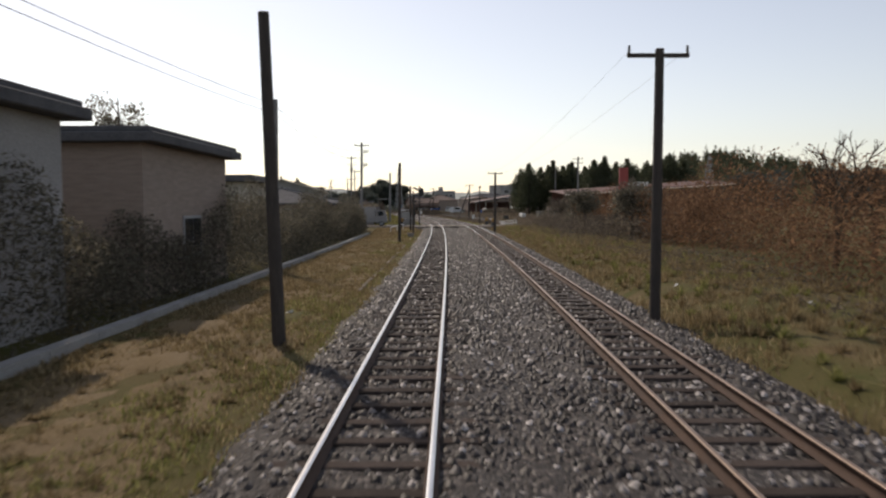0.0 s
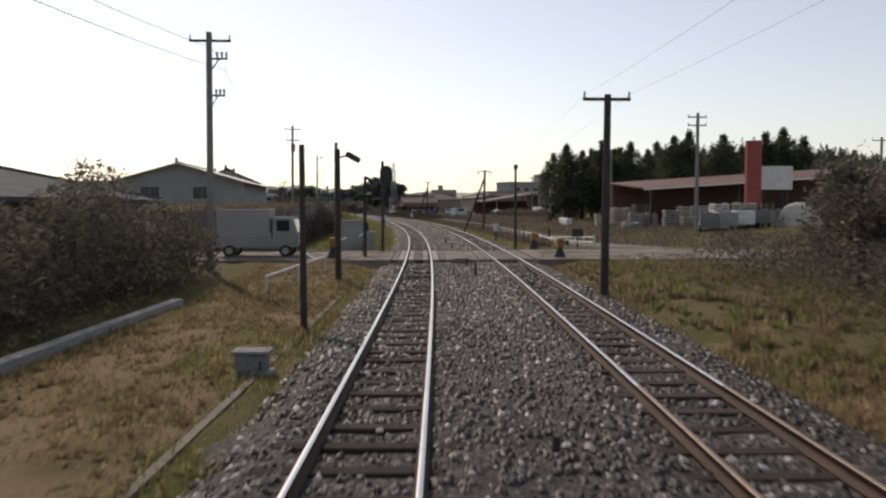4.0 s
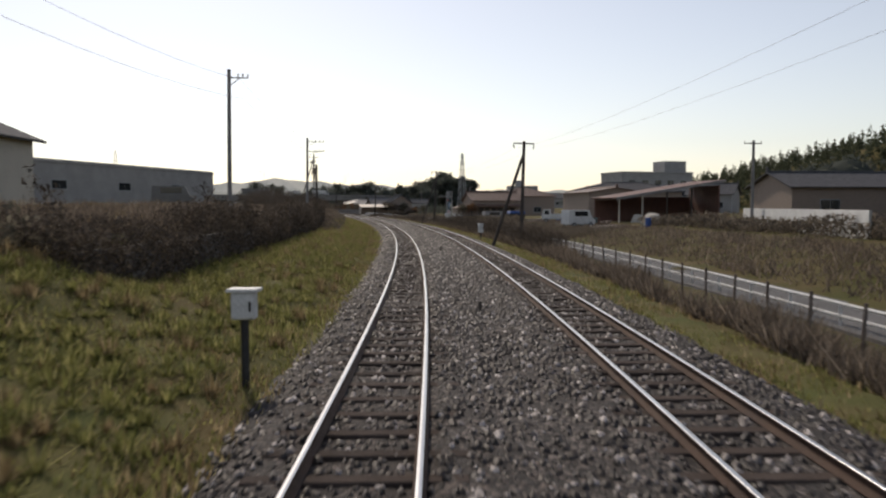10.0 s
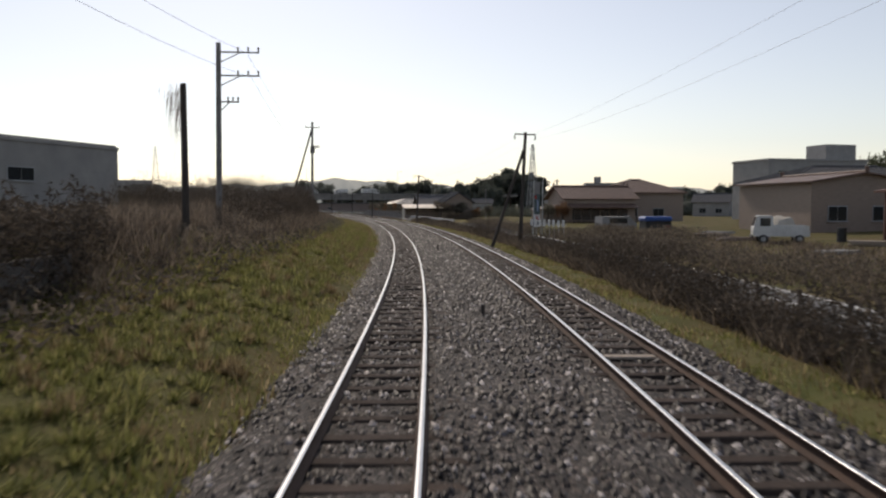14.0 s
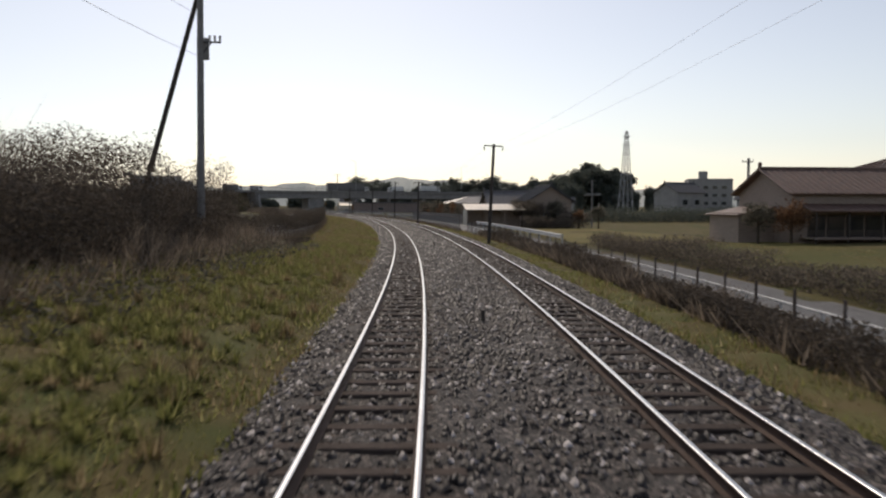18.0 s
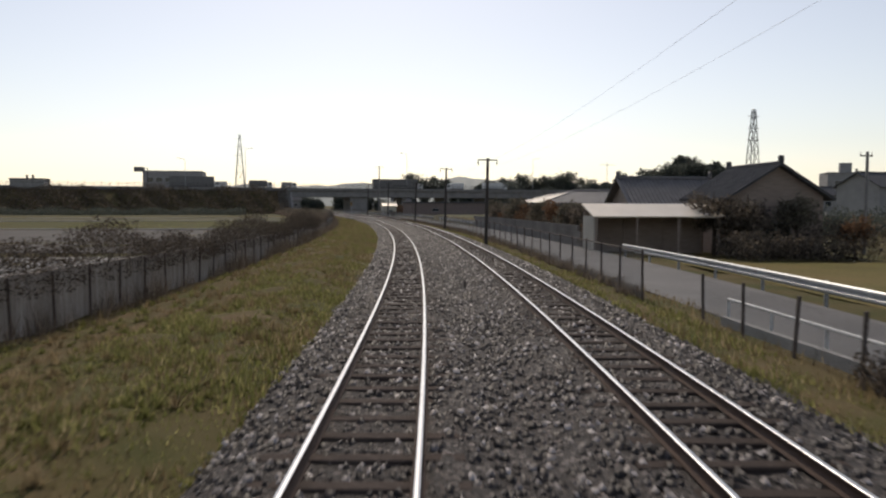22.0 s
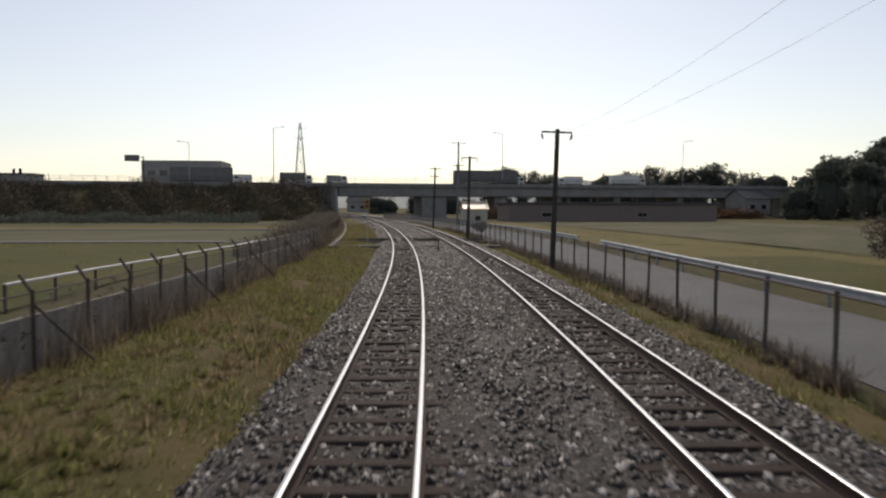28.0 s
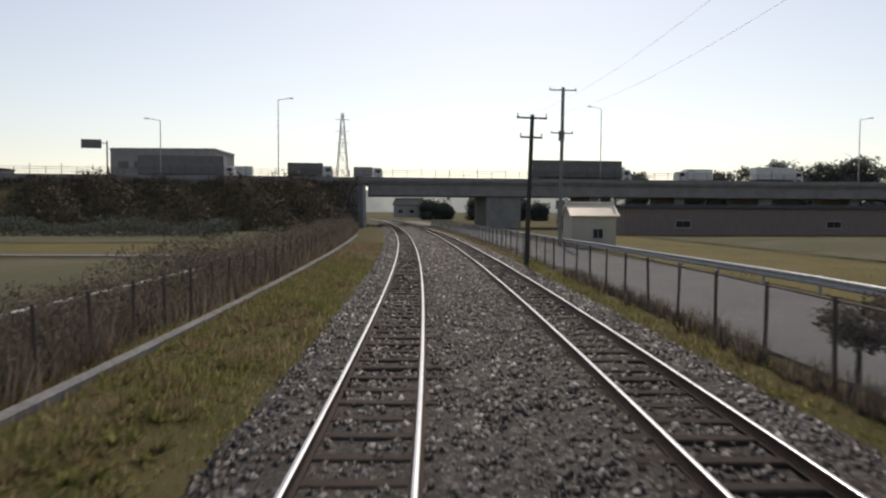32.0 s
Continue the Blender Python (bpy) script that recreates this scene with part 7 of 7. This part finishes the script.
hedge("hedge", "dense dark garden shrubs behind the block wall", 351, 394, 12.7, 1.8, 0, 2.9, "leaf_mix", 68, 420, 0.12)
hedge("thicket", "grey withered thicket behind the kerb", 438, 560, -8.6, 4.5, 0, 2.3, "leaf_mix", 69, 700, 0.07)
hedge("hedge", "dark shrubs below the highway bridge", 560, 568, 66, 76, 0, 3.4, "leaf_brown", 9, 1500, 0.35)
hedge("hedge", "hazy row of shrubs beyond the fields", 372, 380, 53, 48, 0, 3.1, "leaf_far_hazed", 70, 2600, 0.22)
hedge("hedge", "hazy row of shrubs beyond the long field", 530, 540, -66, 90, 0, 2.4, "leaf_far_hazed", 71, 2200, 0.25)
hedge("brambles", "brown brambles creeping down the bank", 196, 240, -6.9, 2.6, 0, 0.75, "leaf_mix", 72, 150, 0.1)
hedge("shrubs", "low green shrubs on the grassy bank", 240, 288, -6.3, 1.8, 0, 0.75, "leaf_hedge", 73, 80, 0.09)
hedge("hedge", "dark field hedge beyond the road", 264, 300, 13.6, 1.8, 0, 1.5, "leaf_mix", 10, 800, 0.07)
hedge("hedge", "line of shrubs before the sheds", 240, 262, 19, 2.5, 0, 1.1, "leaf_mix", 12, 420, 0.09)
hedge("hedge", "line of shrubs before the barn and trees", 165, 215, 27.5, 3, 0, 1.5, "leaf_mix", 13, 220, 0.18)

sky_tree = make_tree("round_tree", "dark round broad-crowned tree beyond the highway", 17.5, 12.5, 71, "leaf_far_hazed", n=3600, size=0.5)
for i, (x, y, top) in enumerate(((-140.4, 658.4, 15.5), (-133.9, 661.8, 17.2), (-126.9, 665.3, 16.4), (-121.1, 668.2, 16.8), (-114.6, 671.1, 18.6), (-105.7, 675.4, 15.6), (-147.8, 654.5, 14.2), (-198.7, 674, 18.7), (-191.2, 677.6, 17.2), (-183.7, 681.4, 16.0), (-77, 628, 14.5), (-71, 631, 17.5), (-64, 636, 20), (-57, 640, 21))):
    ob = sky_tree if i == 0 else copy_thing(sky_tree, Matrix())
    ob.matrix_basis = pose(x, y, -1, 0, 0, i * 67) @ Matrix.Scale((top + 1) / 15.5, 4)
    ob["group"] = "round trees beyond the highway"

round_tree = [make_tree("small_tree", "dense dark green small round-crowned tree", 3.6, 3.0, 21, "leaf_hedge", n=2400, size=0.12), make_tree("small_tree", "small reddish brown tree with withered leaves", 3.2, 2.8, 22, "leaf_brown", n=2200, size=0.12), make_tree("small_tree", "small tree with mixed green and brown leaves", 3.9, 3.4, 23, "leaf_mix", n=2600, size=0.13)]
GARDEN = [(57, 10.2), (64, 11.6), (50, 12.4), (44.5, 10.6), (40, 13.2), (71, 10.5), (76, 13), (353, 12.6), (356, 12.9), (359.5, 12.7), (363, 12.8), (366, 13.0), (369.5, 12.8), (373, 13.0), (391, 12.9), (396, 13.4), (394, 15), (345, 19.8), (342, 27.5), (386, 12.6), (382, 12.5), (378.5, 12.4), (375.5, 12.6), (449.8, 6.75), (298, 24.6), (297, 26.5), (347, 18.6), (344.5, 22.5), (343, 25.2), (414, 20), (406, 21)]
for i, (s, lat) in enumerate(GARDEN):
    ob = round_tree[i] if i < 3 else copy_thing(round_tree[i % 3], Matrix())
    k = 0.42 if s == 449.8 else place.uniform(0.75, 1.1)
    ob.matrix_basis = on_line(s, lat, gz(s, lat), place.uniform(0, 360)) @ Matrix.Scale(k, 4)


big_tree = make_tree("broadleaf_tree", "tall dark broadleaf tree behind the houses", 16.5, 8.5, 31, "leaf_hedge", n=3200, size=0.3)
big_tree.matrix_basis = on_line(110, -44, gz(110, -44))


def bare_tree(s, lat, h, seed, label="leafless grey tree with fine twigs"):
    t = thing("bare_tree", label, "tree", on_line(s, lat, gz(s, lat)))
    r = random.Random(seed)
    limbs, twigs = Shape(), Shape()

    def grow(p, d, length, rad, depth):
        q = p + d * length
        (limbs if depth < 2 else twigs).tube(tuple(p), tuple(q), rad, rad * 0.65, 6 if depth < 2 else 4)
        if depth == 4:
            return
        for _ in range(3 if depth < 3 else 4):
            nd = (d + Vector((r.uniform(-0.8, 0.8), r.uniform(-0.8, 0.8), r.uniform(-0.15, 0.5)))).normalized()
            grow(p + d * length * r.uniform(0.55, 1.0), nd, length * r.uniform(0.55, 0.8), rad * 0.55, depth + 1)

    grow(Vector((0, 0, -0.3)), Vector((0.05, 0, 1)).normalized(), h * 0.36, h * 0.022, 0)
    part("trunk", limbs, M["bark"], t)
    part("twig_crown", twigs, M["bark"], t)


for s, lat, h, sd in ((30, 16.5, 6.2, 1), (26, 13.0, 5.2, 2), (36, 18, 6.0, 3), (120, -12.5, 3.4, 5), (196, -16, 3.2, 6), (284, -12, 3.6, 7), (288, -14.5, 3.8, 8), (455, 5.6, 0.9, 9)):
    bare_tree(s, lat, h, sd)

# an old pole wrapped in dead creepers
vp = wooden_pole(5.2, [], "pole", 0.14, label="old wooden pole wrapped in dead hanging creepers", name="creeper_pole")
vv, vf = [], []
cr = np.random.default_rng(5)
pa = cr.uniform(2.2, 4.4, 160)
pr = np.abs(cr.normal(0.25, 0.2, 160))
pz = 5.2 - np.abs(cr.normal(0, 0.9, 160))
base = np.stack([np.cos(pa) * pr, np.sin(pa) * pr, pz], -1)
vv = np.stack([base + np.array([0.006, 0, 0]), base - np.array([0.006, 0, 0]), base + np.stack([np.cos(pa) * 0.12, np.sin(pa) * 0.12, -cr.uniform(0.3, 1.2, 160)], -1)], 1).reshape(-1, 3)
part("creeper", array_mesh("creeper", vv, np.arange(480).reshape(160, 3), M["reed"]), None, vp)
vp.matrix_basis = on_line(217, -8.6, gz(217, -8.6))


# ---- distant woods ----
def wood(label, x, y, w, d, h, seed, turn=0, n=5000, size=0.8, mat="leaf_far_hazed"):
    """A far grove: many overlapping crowns in one mesh."""
    r = np.random.default_rng(seed)
    out = []
    k = max(6, int(w * d / 60))
    for i in range(k):
        a, q = r.uniform(0, 2 * np.pi), np.sqrt(r.random())
        px, py = np.cos(a) * q * w / 2, np.sin(a) * q * d / 2
        top = h * (0.55 + 0.45 * np.sqrt(max(0.0, 1 - q * q))) * r.uniform(0.85, 1.1)
        rad = r.uniform(2.4, 4.2)
        out.append(leaves(n // k, (px, py, top - rad * 0.85), rad, size, seed * 50 + i, 0.95, 0.62))
        out.append(leaves(n // k // 2, (px, py, (top - rad) * 0.45), rad * 0.9, size, seed * 50 + i + 9, max(0.6, (top - rad) * 0.5 / rad), 0.62))
        core = bmesh.new()
        bmesh.ops.create_icosphere(core, subdivisions=2, radius=rad * 0.92)
        cv = np.array([tuple(p.co) for p in core.verts])
        cf = np.array([[q.index for q in p.verts] for p in core.faces])
        core.free()
        cv *= (1 + 0.12 * np.sin(cv[:, :1] * 2.1 + i) * np.sin(cv[:, 1:2] * 1.7 + i))
        out.append((cv * np.array([1, 1, 0.9]) + np.array([px, py, top - rad * 0.9]), cf))
        out.append((cv * np.array([0.9, 0.9, (top - rad) * 0.6 / rad]) + np.array([px, py, (top - rad) * 0.5]), cf))
    v, f = merge(out)
    ob = tagged(new("woodland", array_mesh("woodland", v, f, M[mat])), label, "woodland", kind="stuff")
    ob.matrix_basis = pose(x, y, -1.0, 0, 0, turn)


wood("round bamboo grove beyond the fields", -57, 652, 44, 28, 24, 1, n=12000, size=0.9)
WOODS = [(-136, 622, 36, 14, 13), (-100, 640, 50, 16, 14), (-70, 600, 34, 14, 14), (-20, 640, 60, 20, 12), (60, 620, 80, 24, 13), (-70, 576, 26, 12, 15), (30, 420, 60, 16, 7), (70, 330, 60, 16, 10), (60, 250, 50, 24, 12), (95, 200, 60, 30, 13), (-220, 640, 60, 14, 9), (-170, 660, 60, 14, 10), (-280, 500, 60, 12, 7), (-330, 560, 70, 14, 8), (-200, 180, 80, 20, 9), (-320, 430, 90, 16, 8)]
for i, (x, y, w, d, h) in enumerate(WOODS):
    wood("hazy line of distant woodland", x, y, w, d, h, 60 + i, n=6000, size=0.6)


def wooded_hill(label, ridge, half, seed):
    """A rounded ridge (east, north, height) under a close stand of pointed conifers."""
    r = np.random.default_rng(seed)
    P = np.array(ridge, float)
    u = np.linspace(0, 1, 60)
    k = np.linspace(0, 1, len(P))
    C = np.stack([np.interp(u, k, P[:, i]) for i in range(3)], -1)
    d = np.gradient(C[:, :2], axis=0)
    d /= np.linalg.norm(d, axis=1)[:, None]
    side = np.stack([d[:, 1], -d[:, 0]], -1)
    w = np.linspace(-1, 1, 21)
    X = C[:, None, :2] + side[:, None, :] * (w * half)[None, :, None]
    Z = np.clip(C[:, 2:3] - 6, 0, None) * np.cos(w * np.pi / 2)[None, :] ** 1.3 - 1.6 + r.normal(0, 0.5, (60, 21))
    V = np.concatenate([X, Z[..., None]], -1).reshape(-1, 3)
    i = np.arange(60 * 21).reshape(60, 21)
    q = np.stack([i[:-1, :-1], i[:-1, 1:], i[1:, 1:], i[1:, :-1]], -1).reshape(-1, 4)
    tagged(new("hill", array_mesh("hill", V, q, M["ground"])), "low wooded hill behind the village", "hill", kind="structure")
    out = []
    for _ in range(1150):
        a, b = r.integers(0, 59), r.integers(1, 20)
        x, y, z = V.reshape(60, 21, 3)[a, b] + np.append(r.normal(0, 1.2, 2), 0)
        h = r.uniform(5.5, 9.5)
        n = 84
        f = r.random(n) ** 0.8
        ang = r.uniform(0, 6.28, n)
        rad = (1 - f) ** 0.8 * h * 0.24 * r.uniform(0.6, 1.15, n)
        c = np.stack([x + np.cos(ang) * rad, y + np.sin(ang) * rad, z + f * h], -1)
        e, g = r.normal(0, 0.75, (n, 3)), r.normal(0, 0.75, (n, 3))
        e[:, 2] -= 0.5
        k3 = (1.15 - 0.8 * f)[:, None]
        out.append((np.stack([c + np.array([0, 0, 0.5]) * k3, c + e * k3, c + g * k3], 1).reshape(-1, 3), np.arange(3 * n).reshape(n, 3)))
    v, f = merge(out)
    tagged(new("conifer_wood", array_mesh("conifer_wood", v, f, M["leaf_dark"])), label, "woodland", kind="stuff")


wooded_hill("close stand of dark conifers on the hill", [(80, 640, 14), (100, 600, 19), (115, 550, 25), (128, 500, 29), (140, 450, 34), (150, 400, 31), (155, 350, 22), (150, 290, 12)], 42, 21)
st = thing("stair_tower", "stair tower on the distant building", "tower", pose(-8, 556, 11.6))
part("shaft", Shape().box(3.2, 3.2, 3.8, pose(0, 0, 1.9), edge=0.05), M["wall_grey"], st)
st = thing("stair_tower", "roof housing on the flat brown block", "tower", on_line(329, 96.4, 11.1))
part("housing", Shape().box(7.0, 6.0, 3.4, pose(0, 0, 1.7), edge=0.05), M["wall_grey"], st)
far_rng = random.Random(5)
far_house = house("house", "small distant house with a grey roof", 0, 0, 9, 7, 4.0, 6.0, "gable", "wall_grey", "roof_tile", base=0, windows=[("f", -2, 1, 1.6, 1.2), ("f", 2, 1, 1.6, 1.2)])
far_house.matrix_basis = pose(-190, 640, -0.5, 0, 0, 25)
FAR_HOUSES = [(-160, 655), (-130, 640), (-95, 590), (-60, 540), (-20, 520), (10, 480), (-215, 650), (-250, 640), (20, 400), (45, 350), (-150, 690), (-80, 690), (35, 300), (22, 330), (-5, 400), (-20, 430), (-110, 675), (-300, 560), (-340, 540), (-280, 600)]
for x, y in FAR_HOUSES:
    copy_thing(far_house, pose(x, y, far_rng.uniform(-0.8, 1.5), 0, 0, far_rng.uniform(-40, 60)))["group"] = "distant houses"


# ---- wires ----
def wire(label, pts, sag, r=0.008):
    t = thing("overhead_wire", label, "cable")
    for a, b in zip(pts[:-1], pts[1:]):
        a, b = Vector(a), Vector(b)
        side = (b - a).cross(Vector((0, 0, 1))).normalized() * r
        v, f = [], []
        for i in range(13):
            u = i / 12
            q = a.lerp(b, u) - Vector((0, 0, sag * 4 * u * (1 - u)))
            v += [tuple(q + side), tuple(q + Vector((0, 0, r))), tuple(q - side), tuple(q - Vector((0, 0, r)))]
            if i:
                o = 4 * i
                f += [(o - 4 + c, o - 4 + (c + 1) % 4, o + (c + 1) % 4, o + c) for c in range(4)]
        part("span", Shape().add(v, f), M["wire"], t)


def at_line(s, lat, z):
    x, y = line_xy(s, lat)
    return (float(x), float(y), z)


wire("sagging black overhead cable along the houses", [at_line(-30, -7.6, 7.0), at_line(32.3, -7.4, 6.6), at_line(82, -8.6, 8.4), at_line(139, -13.5, 9.8), at_line(183, -11, 10.2), at_line(228.5, -8.6, 9.9), at_line(276, -9.2, 9.9)], 0.9)
wire("sagging black overhead cable along the houses", [at_line(-30, -6.6, 6.6), at_line(32.3, -7.3, 6.2), at_line(82, -8.2, 7.6), at_line(139, -13.2, 8.6), at_line(183, -10.8, 9.0), at_line(228.5, -8.4, 8.7), at_line(276, -9.0, 8.2)], 0.9)
for off in (-0.62, 0.62):
    wire("thin telegraph wire on the crossarms beside the line", [at_line(s, lat + off + math.sin(math.radians(lean)) * top, top - (0.45 if kind == "droop" else 0.0)) for s, lat, top, lean, stay, kind in POLE_R], 0.6, 0.0028)


# ---- ballast stones ----
def build_stones(n, s0, s1, seed, mat="stone_brown", label="loose angular brownish ballast stones"):
    r = np.random.default_rng(seed)
    s = r.uniform(s0, s1, n)
    lat = r.uniform(-2.5, 4.95, n)
    zz = np.interp(lat, BALLAST_LAT, BALLAST_Z) + 0.014
    ok = ~((s > 85.4) & (s < 92.2)) & ~((s > 438.3) & (s < 444))
    for k in (0, 1):
        c = track_lat(k, s)
        for side in (-1, 1):
            ok &= np.abs(lat - c - side * HALF) > 0.09
        at = np.array(SLEEPER_S[k])
        j = np.clip(np.searchsorted(at, s), 1, len(at) - 1)
        gap = np.minimum(np.abs(s - at[j]), np.abs(s - at[j - 1]))
        reach = np.abs(lat - c)
        ok &= ~((gap < 0.125) & (reach < 0.98) & (r.random(len(s)) < np.where(reach < 0.56, 0.93, 0.72)))
    s, lat, zz = s[ok], lat[ok], zz[ok]
    n = len(s)
    x, y = line_xy(s, lat)
    size = r.uniform(0.026, 0.066, n)
    ang = r.uniform(0, 2 * np.pi, n)
    V = np.empty((n, 6, 3))
    for i in range(4):
        q = ang + i * np.pi / 2 + r.uniform(-0.4, 0.4, n)
        w = size * r.uniform(0.75, 1.25, n)
        V[:, i] = np.stack([x + np.cos(q) * w, y + np.sin(q) * w, zz - 0.012 + r.uniform(-0.01, 0.012, n)], -1)
    for i, sg in ((4, 1), (5, -1)):
        q = ang + np.pi / 4 + r.uniform(-0.3, 0.3, n)
        w = size * r.uniform(0.3, 0.8, n) * sg
        V[:, i] = np.stack([x + np.cos(q) * w, y + np.sin(q) * w, zz + size * r.uniform(0.3, 0.95, n)], -1)
    F = np.array([(0, 1, 4), (1, 2, 5), (1, 5, 4), (2, 3, 5), (3, 0, 4), (3, 4, 5)])
    F = (np.arange(n)[:, None, None] * 6 + F[None]).reshape(-1, 3)
    tagged(new("ballast_stones", array_mesh("ballast_stones", V.reshape(-1, 3), F, M[mat])), label, "ballast", kind="stuff")


build_stones(42000, 2, 86, 40, "stone", "loose angular grey ballast stones")
build_stones(178000, 86, 462, 41)
build_stones(16000, 462, 520, 42)


# ---- the far distance: a self-lit ring of hills, haze painted into its emission ----
def backdrop():
    m = bpy.data.materials.new("self_lit_haze_hills")
    m.use_nodes = True
    n, l = m.node_tree.nodes, m.node_tree.links
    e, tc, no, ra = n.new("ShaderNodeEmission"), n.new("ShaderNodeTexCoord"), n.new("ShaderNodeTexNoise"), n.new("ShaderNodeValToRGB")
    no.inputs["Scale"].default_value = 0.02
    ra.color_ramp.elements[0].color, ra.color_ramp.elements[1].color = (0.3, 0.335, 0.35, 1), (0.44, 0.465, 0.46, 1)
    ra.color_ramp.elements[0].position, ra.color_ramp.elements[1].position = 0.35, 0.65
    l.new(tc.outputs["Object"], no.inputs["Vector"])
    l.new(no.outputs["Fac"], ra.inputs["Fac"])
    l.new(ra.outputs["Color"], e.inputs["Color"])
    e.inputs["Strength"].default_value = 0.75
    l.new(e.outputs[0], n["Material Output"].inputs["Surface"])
    v, f = [], []
    N = 720
    for i in range(N):
        a = 2 * math.pi * i / N
        h = 44 + 9 * math.sin(a * 7 + 1) + 6 * math.sin(a * 17 + 2) + 3.5 * math.sin(a * 41) + 2.5 * math.sin(a * 97 + 1) + 1.5 * math.sin(a * 211)
        h += 10 * math.exp(-((a - 1.94) / 0.12) ** 2)
        x, y = -60 + 1900 * math.cos(a), 250 + 1900 * math.sin(a)
        v += [(x, y, -12), (x, y, h)]
    for i in range(N):
        j = (i + 1) % N
        f.append((2 * i, 2 * j, 2 * j + 1, 2 * i + 1))
    tagged(new("backdrop", Shape().add(v, f).mesh("backdrop", m)), "self-lit backdrop of distant hills along the horizon, blue-grey haze put into its colour", "hills", kind="structure")


backdrop()
